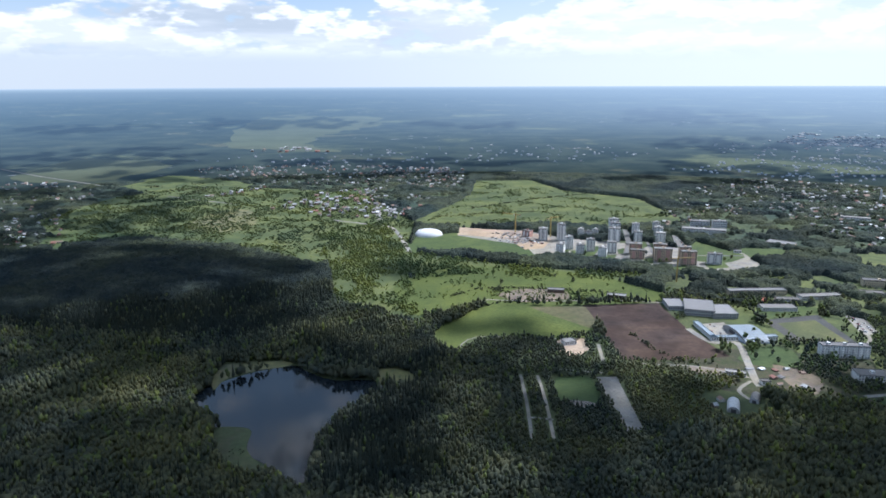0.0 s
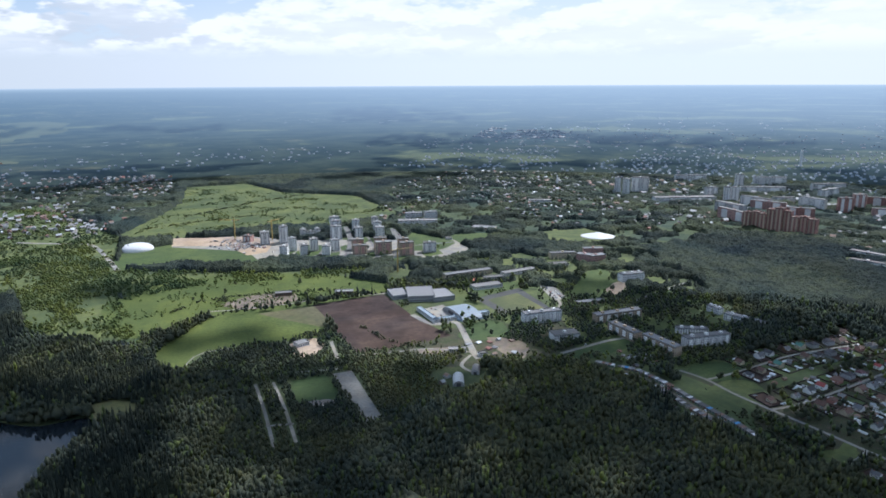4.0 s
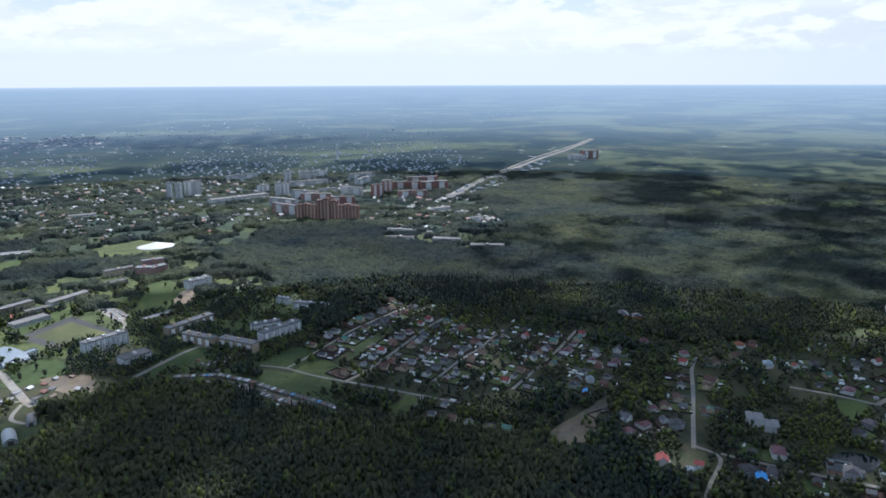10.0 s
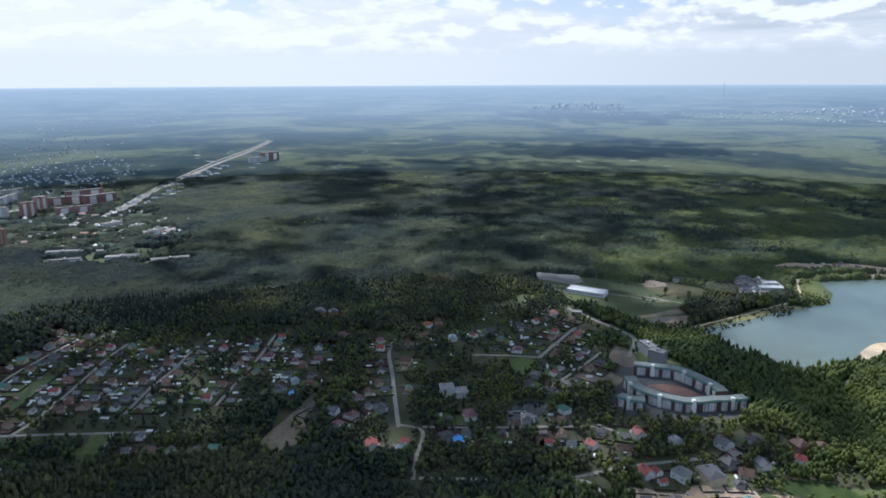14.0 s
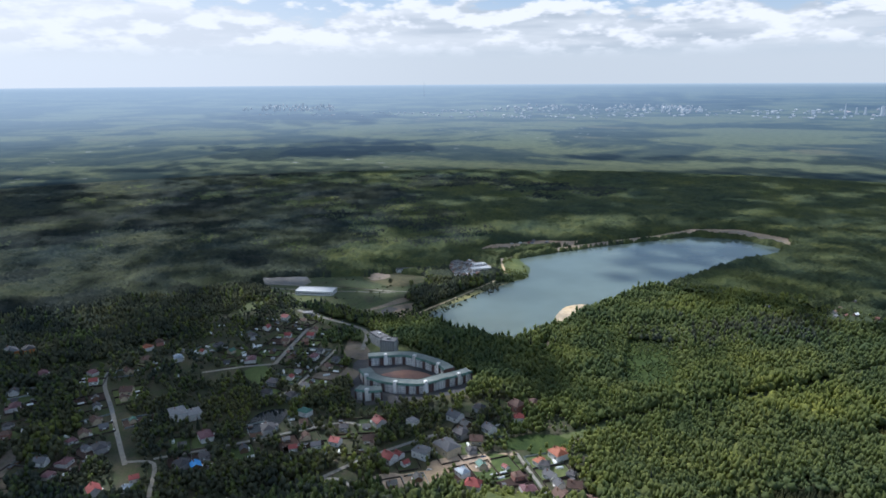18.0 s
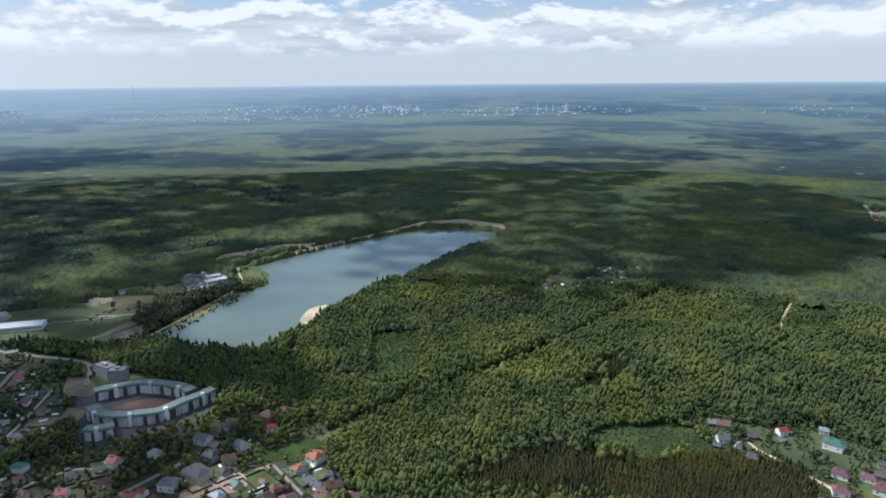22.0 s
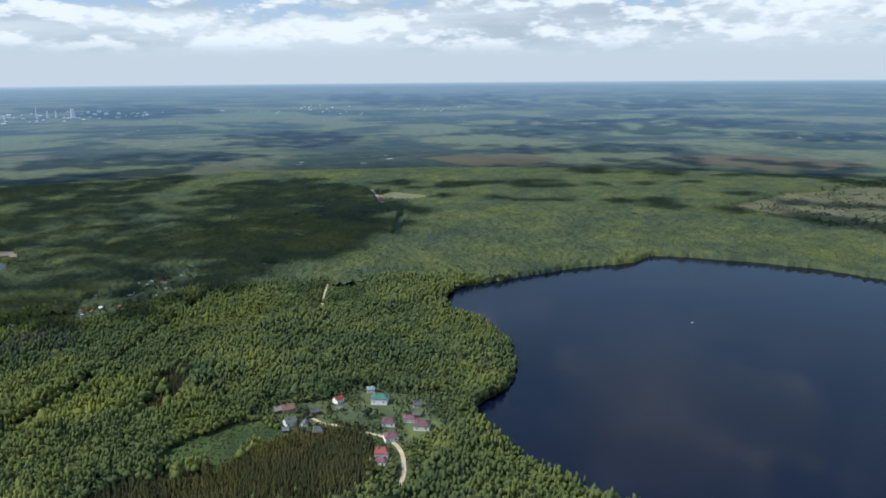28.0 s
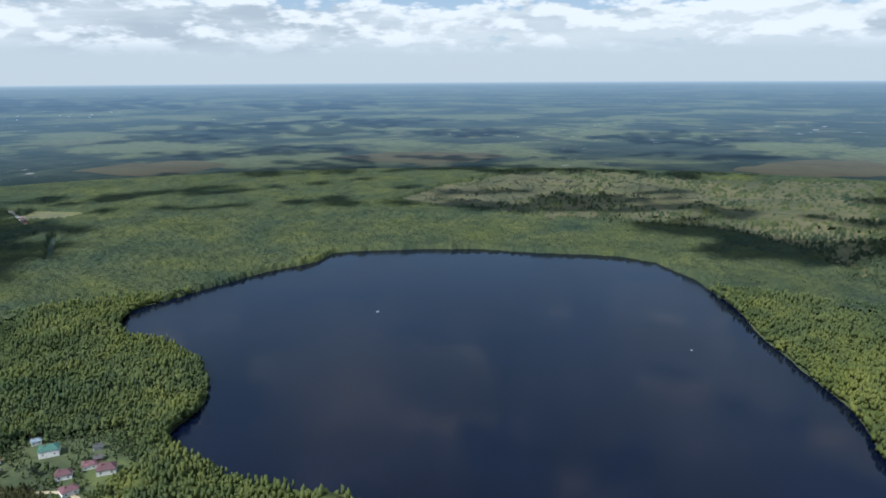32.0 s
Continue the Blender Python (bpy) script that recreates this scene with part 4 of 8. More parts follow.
def crown(clumps, solid):
    """A leafy crown of unit height and unit width: upright clumps that narrow to the top."""
    bv, bf = solid
    vs, fs = [], []
    for i in range(clumps):
        u = i / max(clumps - 1, 1)
        a = 2.4 * i + rng.uniform(-0.6, 0.6)
        if clumps == 1:
            c, s = np.array((0, 0, 0.52)), np.array((0.52, 0.52, 0.42))
        else:
            rad = (0.26 * (1 - u) + 0.05) * rng.uniform(0.7, 1.2)
            c = np.array((rad * math.cos(a), rad * math.sin(a), 0.38 + 0.36 * u + rng.uniform(-0.10, 0.10)))
            s = np.array((1, 1, 0)) * (0.37 - 0.11 * u) * rng.uniform(0.8, 1.15) + np.array((0, 0, rng.uniform(0.24, 0.33)))
        q, _ = np.linalg.qr(rng.normal(size=(3, 3)))
        v = (bv * (1 + rng.uniform(-0.2, 0.2, (len(bv), 1)))) @ q * s + c
        fs.append(bf + sum(len(x) for x in vs))
        vs.append(v)
    return np.vstack(vs), np.vstack(fs)


def fir(tiers, sides):
    vs, fs, n = [], [], 0
    for i in range(tiers):
        z0 = 0.14 + 0.62 * i / tiers
        z1 = min(z0 + 0.50 - 0.04 * i, 1.0) if i < tiers - 1 else 1.0
        rad = 0.5 * (1 - i / (tiers + 0.35))
        ring = [(rad * rng.uniform(0.72, 1.2) * math.cos(2 * math.pi * j / sides + i), rad * rng.uniform(0.72, 1.2) * math.sin(2 * math.pi * j / sides + i),
                 z0 + rng.uniform(-0.05, 0.05)) for j in range(sides)]
        vs += ring + [(rng.uniform(-.03, .03), rng.uniform(-.03, .03), z1)]
        fs += [(n + j, n + (j + 1) % sides, n + sides) for j in range(sides)]
        n += sides + 1
    return np.array(vs), np.array(fs)


def trunk_shape():
    v = [(0.5 * math.cos(a), 0.5 * math.sin(a), 0) for a in (0, 2.1, 4.2)] + [(0.3 * math.cos(a), 0.3 * math.sin(a), 1) for a in (0, 2.1, 4.2)]
    return np.array(v), np.array([(0, 1, 4), (0, 4, 3), (1, 2, 5), (1, 5, 4), (2, 0, 3), (2, 3, 5)])


def batch(name, protos, px, py, width, height, mat, parent=None, sink=0.0, smooth=False, turn=None, deep=None):
    """One mesh that holds many shapes, each turned and scaled by itself."""
    n = len(px)
    which = rng.integers(0, len(protos), n)
    turn = rng.uniform(0, 2 * math.pi, n) if turn is None else turn
    deep = width if deep is None else deep
    pz = gz_np(px, py) - sink
    all_v, all_f, base = [], [], 0
    for i, (v, f) in enumerate(protos):
        ids = np.nonzero(which == i)[0]
        if not len(ids):
            continue
        c, s = np.cos(turn[ids])[:, None], np.sin(turn[ids])[:, None]
        w, h = width[ids][:, None], height[ids][:, None]
        out = np.empty((len(ids), len(v), 3))
        d = deep[ids][:, None]
        out[:, :, 0] = v[:, 0] * c * w - v[:, 1] * s * d + px[ids][:, None]
        out[:, :, 1] = v[:, 0] * s * w + v[:, 1] * c * d + py[ids][:, None]
        out[:, :, 2] = v[:, 2] * h + pz[ids][:, None]
        all_v.append(out.reshape(-1, 3))
        all_f.append((f[None] + (np.arange(len(ids)) * len(v))[:, None, None] + base).reshape(-1, 3))
        base += len(ids) * len(v)
    v, f = np.vstack(all_v), np.vstack(all_f)
    me = bpy.data.meshes.new(name)
    me.vertices.add(len(v))
    me.vertices.foreach_set("co", v.astype(np.float32).ravel())
    me.loops.add(len(f) * 3)
    me.loops.foreach_set("vertex_index", f.astype(np.int32).ravel())
    me.polygons.add(len(f))
    me.polygons.foreach_set("loop_start", (np.arange(len(f)) * 3).astype(np.int32))
    me.update(calc_edges=True)
    me.materials.append(mat)
    if smooth:
        me.polygons.foreach_set("use_smooth", np.ones(len(f), bool))
    ob = new(name, me)
    if parent:
        ob.parent = parent
    return ob


CONIFERS = [[(-894, 1359), (-699, 1429), (-507, 1426), (-243, 1283), (-183, 1101), (-176, 903), (-371, 884), (-621, 919)],
            [(-123, 605), (-87, 675), (-55, 731), (-11, 778), (-1, 519), (-117, 519)],
            [(-220, 893), (-117, 937), (-20, 891), (-1, 778), (-55, 731), (-129, 796)],
            [(1186, 1149), (1310, 1039), (1269, 648), (1216, 490), (973, 397), (883, 565), (1045, 721), (1105, 1003)],
            [(1700, 229), (2041, 238), (2100, 30), (1878, -31), (1664, -26)],
            [(1168, 309), (1220, 228), (1207, 160), (1114, 185), (1082, 248)]]
PINES = [[(311, -431), (321, -482), (290, -552), (250, -572), (199, -563), (183, -527), (182, -466)], [(407, -315), (406, -463), (347, -483), (303, -531), (284, -571), (225, -599), (184, -526)], [(484, -641), (500, -694), (474, -714), (442, -661), (417, -590), (453, -554)]]
LOW = [([(70, 610), (75, 800), (0, 830), (20, 905), (215, 900), (330, 830), (345, 700), (260, 640), (205, 600)], 0.55),
       ([(60, 560), (60, 615), (215, 605), (215, 560)], 0.75), ([(-60, 800), (-90, 1000), (-20, 1000), (30, 850)], 0.6),
       ([(330, 960), (400, 1100), (520, 1180), (740, 1180), (900, 1090), (820, 760), (680, 610), (540, 600), (460, 660), (400, 690), (330, 740)], 0.8),
       ([(757, -497), (722, -558), (593, -457), (635, -415)], 0.6), ([(584, -1133), (561, -1255), (359, -1044), (347, -923), (396, -917)], 0.7),
       ([(345, -555), (340, -640), (281, -660), (253, -690), (160, -690), (130, -610), (140, -490), (215, -505), (275, -530)], 0.55),
       ([(775, -780), (804, -916), (755, -1145), (640, -1006), (650, -880), (700, -780)], 0.5),
       ([(1320, -520), (1420, -560), (1420, -1000), (1330, -1180), (1150, -1200), (1150, -1130), (1280, -1050)], 0.6)]


def scatter(r0, r1, space, seed):
    """Jittered places over a ring of the plain."""
    g = np.random.default_rng(seed)
    m = int(r1 / space) + 1
    ax = np.arange(-m, m + 1) * space
    px, py = np.meshgrid(ax, ax)
    px, py = px.ravel(), py.ravel()
    px = px + g.uniform(-0.45, 0.45, len(px)) * space
    py = py + g.uniform(-0.45, 0.45, len(py)) * space
    r = np.hypot(px, py)
    keep = (r >= r0) & (r < r1)
    return px[keep], py[keep]


def yaw_of(px, py):
    y = np.degrees(np.arctan2(-px, py))
    return np.where(y > SIGHT[0], y - 360, y)


def woods(r0, r1, space, seed, leafy, needled, tall, label, in_view=True):
    px, py = scatter(r0, r1, space, seed)
    yaw = yaw_of(px, py)
    seen = yaw > SIGHT[1]
    keep = seen if in_view else ~seen
    px, py, yaw = px[keep], py[keep], yaw[keep]
    g = np.random.default_rng(seed + 50)
    dice = g.uniform(0, 1, len(px))
    keep = np.ones(len(px), bool)
    if in_view:
        for poly in OPEN:
            keep &= ~in_poly(px, py, poly)
        for pts, width in ROADS:
            keep &= ~near_line(px, py, pts, width * 0.5 + 2.5)
        for hx, hy in TAKEN:
            keep &= (px - hx) ** 2 + (py - hy) ** 2 > 90
            ux, uy = hx * (1 - 10 / math.hypot(hx, hy)), hy * (1 - 10 / math.hypot(hx, hy))
            keep &= (px - ux) ** 2 + (py - uy) ** 2 > 64
        for poly in PINES:
            keep &= ~in_poly(px + g.normal(0, 7, len(px)), py + g.normal(0, 7, len(px)), poly)
        for poly in HEATH:
            keep &= ~(in_poly(px + g.normal(0, 25, len(px)), py + g.normal(0, 25, len(px)), poly) & (dice > 0.16))
        if r1 < 1950:
            for poly in GARDENS:
                keep &= ~(in_poly(px, py, poly) & (dice > 0.13))
    else:
        keep &= ~in_poly(px, py, BIG_LAKE)
    thin = np.zeros(len(px), bool)
    for poly in SPARSE:
        thin |= in_poly(px, py, poly)
    grove = np.zeros(len(px))
    ids = np.nonzero(thin)[0]
    grove[ids] = [noise.noise(Vector((px[i] * 0.022, py[i] * 0.022, 7.7))) for i in ids]
    share = np.where(grove > -0.02, 0.97, np.where(grove > -0.2, 0.5, 0.18)) if r1 < 1300 else np.where(grove > 0.0, 0.8, 0.35)
    keep &= ~(thin & (dice > share))
    px, py, yaw, thin = px[keep], py[keep], yaw[keep], thin[keep]
    dark = np.zeros(len(px), bool)
    for poly in CONIFERS:
        dark |= in_poly(px + g.normal(0, 11, len(px)), py + g.normal(0, 11, len(px)), poly)
    mixed = np.array([noise.noise(Vector((x * 0.006, y * 0.006, 3.3))) for x, y in zip(px, py)]) 
    dice = g.uniform(0, 1, len(px))
    drift = 34 * np.array([noise.noise(Vector((x * 0.0035, y * 0.0035, 9.1))) + 0.5 * noise.noise(Vector((x * 0.012, y * 0.012, 1.1))) for x, y in zip(px, py)])
    fresh = g.uniform(0, 1, len(px)) < np.clip((-92 - yaw + drift) / 22, np.where(thin, 0.3, 0.10), 1)
    young = np.zeros(len(px), bool)
    conifer = (dark & (dice < 0.88)) | (~dark & ~fresh & (mixed > 0.25) & (dice < 0.25)) | (~dark & (dice < np.where(fresh, 0.008, 0.02)))
    conifer &= ~young & ~(thin & (dice > 0.1))
    size = (1 - gz_np(px, py) / EYE) * np.where(thin, 0.74, 1.0) * g.uniform(0.76, 1.16, len(px))
    size = size * (1 + 0.4 * np.array([noise.noise(Vector((x * 0.016, y * 0.016, 5.5))) for x, y in zip(px, py)]))
    for poly, low in LOW:
        size = size * np.where(in_poly(px, py, poly), low, 1.0)
    whole = new("woodland")
    tagged(whole, label, "trees", kind="stuff")
    parts = (("leaf_crowns", leafy, ~conifer & ~young & ~fresh, M_BROAD, 1.7, 1.0),
             ("fresh_crowns", leafy, ~conifer & ~young & fresh, M_BRIGHT, 1.7, 1.0),
             ("conifer_crowns", needled, conifer, M_CONIFER, 0.95, 1.3))
    for name, protos, sel, mat, wide, high in parts:
        if sel.sum() == 0:
            continue
        q = np.nonzero(sel)[0]
        w = space * wide * size[q] * np.where(thin[q], 1.5, 1.0)
        bunch = np.array([noise.noise(Vector((px[i] * 0.036, py[i] * 0.036, 2.2))) for i in q])
        h = tall * high * size[q] * g.uniform(0.9, 1.1, len(q)) * (1 + 0.30 * bunch)
        tagged(batch(name, protos, px[q], py[q], w, h, mat, whole, smooth=True), kind="stuff")
    if 400 < r0 < 1100:
        q = np.nonzero(~young & ~thin & (g.uniform(0, 1, len(px)) < (0.6 if r0 < 600 else 0.4)))[0]
        jx, jy = px[q] + g.uniform(-0.6, 0.6, len(q)) * space, py[q] + g.uniform(-0.6, 0.6, len(q)) * space
        if r1 < 1200:
            off = np.zeros(len(q), bool)
            for pts, width in ROADS:
                off |= near_line(jx, jy, pts, width * 0.5 + 3.5)
            for poly in OPEN:
                off |= in_poly(jx, jy, poly)
            q, jx, jy = q[~off], jx[~off], jy[~off]
        lush, needle = fresh[q] & ~dark[q], dark[q]
        for sel, mat, high in ((~lush & ~needle, M_BROAD, 1.0), (lush, M_BRIGHT, 1.0), (needle, M_CONIFER, 0.8)):
            if sel.sum():
                w = space * g.uniform(2.0, 2.9, sel.sum()) * size[q][sel]
                tagged(batch("underwood", DIM_LEAF, jx[sel], jy[sel], w, tall * high * g.uniform(0.70, 0.94, sel.sum()) * size[q][sel], mat, whole, smooth=True), kind="stuff")
    if r1 < 1000:
        q = np.nonzero(~young)[0]
        tagged(batch("trunks", [trunk_shape()], px[q], py[q], np.full(len(q), 0.5), tall * 0.5 * size[q], M_BARK, whole), kind="stuff")
    return whole


NEAR_LEAF = [crown(2, (OCT_V, OCT_F)) for _ in range(12)]
MID_LEAF = [crown(2, (OCT_V, OCT_F)) for _ in range(9)]
FAR_LEAF = [crown(2, (OCT_V, OCT_F)) for _ in range(6)]
DIM_LEAF = [crown(1, (OCT_V, OCT_F)) for _ in range(6)]
NEAR_FIR = [fir(4, 7) for _ in range(5)]
MID_FIR = [fir(3, 6) for _ in range(5)]
FAR_FIR = [fir(2, 5) for _ in range(5)]


def bushes(outline, space, share, seed, label, mat, width=5.0, tall=4.5):
    """Low scrub in clumps over a piece of open land."""
    g = np.random.default_rng(seed)
    xs, ys = [p[0] for p in outline], [p[1] for p in outline]
    ax, ay = np.meshgrid(np.arange(min(xs), max(xs), space), np.arange(min(ys), max(ys), space))
    px = ax.ravel() + g.uniform(-0.45, 0.45, ax.size) * space
    py = ay.ravel() + g.uniform(-0.45, 0.45, ax.size) * space
    keep = in_poly(px, py, outline)
    px, py = px[keep], py[keep]
    clump = np.array([noise.noise(Vector((x * 0.016, y * 0.016, seed))) for x, y in zip(px, py)])
    keep = g.uniform(0, 1, len(px)) < np.clip((clump - 0.5 + share) * 2.2 + 0.35, 0.04, 0.8)
    px, py = px[keep], py[keep]
    if len(px) < 3:
        return None
    q = g.uniform(0.5, 1.5, len(px)) * (1 - gz_np(px, py) / EYE)
    root = tagged(new("scrub"), label, "bushes", kind="stuff")
    tagged(batch("bush_crowns", FAR_LEAF, px, py, width * q, tall * q, mat, root, sink=0.8, smooth=True), kind="stuff")
    return root


bushes([(-84, 1166), (5, 1259), (122, 1266), (279, 1205), (371, 1094), (216, 1036), (68, 1038), (-5, 985), (-61, 1017)], 6, 0.22, 1, "willow scrub scattered over the rough meadow", M_BRIGHT, 5, 3.2)
bushes([(111, 2445), (389, 2202), (601, 1751), (395, 1614), (61, 1633), (-62, 1655), (83, 2129)], 7, 0.36, 2, "hedges and scrub between green fields", M_HAZED_FRESH, 8, 3)
bushes([(-936, 1727), (-740, 2073), (-534, 1879), (-470, 1642), (-563, 1555), (-851, 1655)], 8, 0.5, 3, "scrub in strips over the pasture", M_HAZED_FRESH, 9, 4)
bushes([(-268, 1422), (-75, 1380), (127, 1321), (231, 1277), (120, 1246), (-84, 1166), (-164, 1040)], 7, 0.55, 4, "light green willow scrub", M_BRIGHT, 7, 6)
bushes([(-1087, 2311), (-726, 2437), (-637, 2326), (-737, 2115), (-927, 2152)], 10, 0.3, 5, "scrub at the edge of the long field", M_BROAD, 8, 5)
bushes([(757, -497), (722, -558), (660, -515), (593, -457), (635, -415)], 5, 0.5, 31, "light green saplings in the clearing", M_BRIGHT, 5, 4)
bushes([(-297, 1593), (-146, 1685), (-81, 1390), (163, 1262), (370, 1210), (334, 1162), (96, 1220), (-63, 1202), (-23, 936), (-88, 997), (-172, 1041), (-208, 1233)], 6, 0.62, 32, "light green willow scrub in the hollow", M_BRIGHT, 7, 6)
bushes([(-1025, 1707), (-998, 2078), (-867, 2332), (-564, 2261), (-258, 2171), (-70, 1690), (-75, 1380), (-241, 1275), (-435, 1425), (-660, 1509), (-823, 1484)], 8, 0.62, 33, "scrub and hedges over the pastures", M_HAZED_FRESH, 10, 4)
bushes([(1172, -476), (1220, -525), (1197, -542), (1138, -531), (1077, -498), (1063, -468), (1094, -460)], 5, 0.55, 34, "light green bushes on the spit", M_BRIGHT, 5, 4)
bushes([(554, 1249), (740, 1302), (738, 1205), (570, 1157)], 7, 0.5, 6, "bushes between estate and park", M_BRIGHT, 6, 5)
bushes([(558, 597), (574, 488), (540, 393), (591, 391), (528, 373), (527, 568)], 6, 0.12, 7, "bushes on the grass strip", M_BROAD, 4, 3)
bushes([(1175, -39), (1185, -218), (1125, -324), (998, -286), (957, -189), (1059, -98)], 7, 0.05, 8, "bushes round the depot", M_BROAD, 5, 3)
bushes([(935, -250), (1070, -429), (1138, -531), (1044, -460), (919, -260)], 5, 0.4, 9, "shore bushes", M_BROAD, 5, 4)
bushes([(388, -488), (383, -532), (349, -573), (313, -574), (308, -519), (353, -491)], 3, 0.9, 10, "young saplings in the clearing", M_BROAD, 3.4, 1.6)
bushes([(364, -553), (332, -586), (285, -568), (305, -535), (325, -489)], 3, 0.8, 11, "young saplings at the village edge", M_BROAD, 3.2, 1.6)
bushes([(472, -989), (456, -1094), (395, -1074), (346, -990), (349, -919), (398, -907)], 5, 0.5, 15, "bushes and saplings along the forest track", M_BRIGHT, 6, 4)
bushes([(-329, -1935), (-565, -2206), (-990, -2265), (-965, -2028), (-624, -1805)], 10, 0.6, 12, "stunted pines on the bog", M_HAZED, 9, 4)
bushes([(-974, -1966), (-1140, -2135), (-1226, -1838), (-1203, -1719), (-923, -1721)], 10, 0.55, 13, "stunted pines on the bog", M_HAZED, 9, 4)
bushes([(-237, 639), (-193, 633), (-171, 573), (-172, 547), (-199, 561)], 4, 0.2, 14, "reeds and bushes at the tarn", M_BROAD, 3, 2.5)

def hedge(pts, width, seed, label, mat):
    """A ragged row of bushes along a line."""
    g = np.random.default_rng(seed)
    px, py = [], []
    for (x1, y1), (x2, y2) in zip(pts[:-1], pts[1:]):
        n = int(math.hypot(x2 - x1, y2 - y1) / 2.2)
        t = g.uniform(0, 1, n)
        px.append(x1 + (x2 - x1) * t + g.normal(0, width * 0.4, n))
        py.append(y1 + (y2 - y1) * t + g.normal(0, width * 0.4, n))
    px, py = np.concatenate(px), np.concatenate(py)
    q = g.uniform(0.5, 1.5, len(px))
    root = tagged(new("hedge"), label, "hedge", kind="stuff")
    tagged(batch("bush_crowns", FAR_LEAF, px, py, 4.2 * q, 4.0 * q, mat, root, sink=0.6, smooth=True), kind="stuff")


for i, line in enumerate(([(73, 1105), (103, 1129), (182, 1119), (258, 1106), (316, 1057)], [(29, 998), (86, 1050), (173, 1058), (262, 1061), (337, 1050)], [(171, 911), (190, 912), (209, 908)], [(9, 1081), (53, 1119), (103, 1129)], [(259, 904), (273, 844), (315, 795)],
                          [(77, 1889), (268, 2039), (526, 2177)], [(-28, 1766), (120, 1815), (243, 1833)], [(541, 472), (536, 384)], [(1063, -90), (957, -189)])):
    hedge(line, 4.0, 60 + i, "ragged green hedge along a field edge", M_BROAD)

# ---- unseen clouds overhead, placed to throw shade on the land ----
def cloud_material():
    m = bpy.data.materials.new("cloud")
    m.use_nodes = True
    k = Nodes(m.node_tree)
    a = k.add("ShaderNodeBsdfDiffuse")
    b = k.add("ShaderNodeBsdfTranslucent")
    for nd in (a, b):
        k.put(nd, 0, (0.9, 0.9, 0.9, 1))
    mixer = k.add("ShaderNodeMixShader")
    k.put(mixer, 0, 0.3)
    k.link(a.outputs[0], mixer.inputs[1])
    k.link(b.outputs[0], mixer.inputs[2])
    out = k.add("ShaderNodeOutputMaterial")
    k.link(mixer.outputs[0], out.inputs[0])
    return m


M_CLOUD = cloud_material()
CLOUD_BASE = 1500.0


def cloud(shade, gap=0.0, space=105.0, seed=1, hole=()):
    """A flat-based heap of puffs that stands between the sun and the stretch of land it shades."""
    g = np.random.default_rng(seed)
    xs, ys = [p[0] for p in shade], [p[1] for p in shade]
    ax, ay = np.meshgrid(np.arange(min(xs), max(xs), space), np.arange(min(ys), max(ys), space))
    px = ax.ravel() + g.uniform(-0.4, 0.4, ax.size) * space
    py = ay.ravel() + g.uniform(-0.4, 0.4, ax.size) * space
    keep = in_poly(px, py, shade) & (g.uniform(0, 1, ax.size) >= gap)
    if hole:
        keep &= ~in_poly(px, py, hole)
    px, py = px[keep], py[keep]
    rise = CLOUD_BASE - gz_np(px, py)
    slope = math.tan(radians(SUN_EL))
    px = px - math.sin(radians(SUN_YAW)) * rise / slope
    py = py + math.cos(radians(SUN_YAW)) * rise / slope
    vs, fs, n = [], [], 0
    for x, y in zip(px, py):
        rad = space * g.uniform(0.55, 0.95)
        v = ICO_V * (1 + g.uniform(-0.2, 0.2, (len(ICO_V), 1))) * (rad, rad, rad * 0.45) + (x, y, CLOUD_BASE + g.uniform(0, 60))
        vs.append(v)
        fs.append(ICO_F + n)
        n += len(v)
    if not vs:
        return None
    ob = link_mesh("cloud", [tuple(q) for q in np.vstack(vs)], [tuple(int(i) for i in q) for q in np.vstack(fs)], M_CLOUD)
    for p in ob.data.polygons:
        p.use_smooth = True
    return tagged(ob, "grey-white heap cloud, out of view, placed to shade the plain", "cloud", "cloud field", kind="structure")


cloud([(-1293, 1298), (-940, 1433), (-579, 1427), (-313, 1306), (-203, 987), (-111, 881), (-31, 778), (-8, 504), (-529, 438)], 0.03, 72.0, seed=1)
cloud([(-30, 500), (-20, 850), (60, 845), (215, 790), (300, 765), (370, 735), (401, 690), (445, 676), (492, 601), (495, 490), (516, 361), (418, 238), (250, 300)], 0.12, 52.0, seed=3)
cloud([(478, 640), (706, 690), (854, 679), (934, 473), (1010, 281), (1139, 67), (1025, -23), (569, -34), (398, 193), (480, 330)], 0.26, 52.0, seed=4)
cloud([(703, 1010), (824, 755), (957, 278), (1009, -54), (936, -162), (761, -166), (670, -166), (595, -151), (467, -114), (335, 528)], 0.14, 52.0, seed=5)
cloud([(1450, -320), (1535, -559), (1558, -846), (1385, -1400), (1301, -1997), (1642, -2499), (2182, -1948), (2394, -1057), (2090, -469)], 0.12, 70.0, seed=6)
cloud([(1059, -630), (693, -746), (610, -894), (560, -1107), (495, -1350), (468, -1603), (624, -1904), (1288, -1660), (1929, -1342)], 0.38, 40.0, seed=7)
cloud([(2733, 897), (2395, 461), (2227, 155), (2858, -60), (3002, -390), (2731, -813), (2489, -1061), (2019, -1061), (1464, -743), (1408, -535), (1390, -265), (1608, -149), (1841, -2), (1684, 244), (1888, 446), (1814, 613)], 0.62, 36.0, seed=9)
cloud([(-160, 1316), (46, 1219), (137, 1089), (207, 891), (170, 828), (52, 853), (-129, 929)], 0.72, 60.0, seed=11)
cloud([(996, -101), (962, -231), (872, -315), (783, -362), (700, -365), (624, -307), (601, -255), (641, -116)], 0.3, 52.0, seed=14)
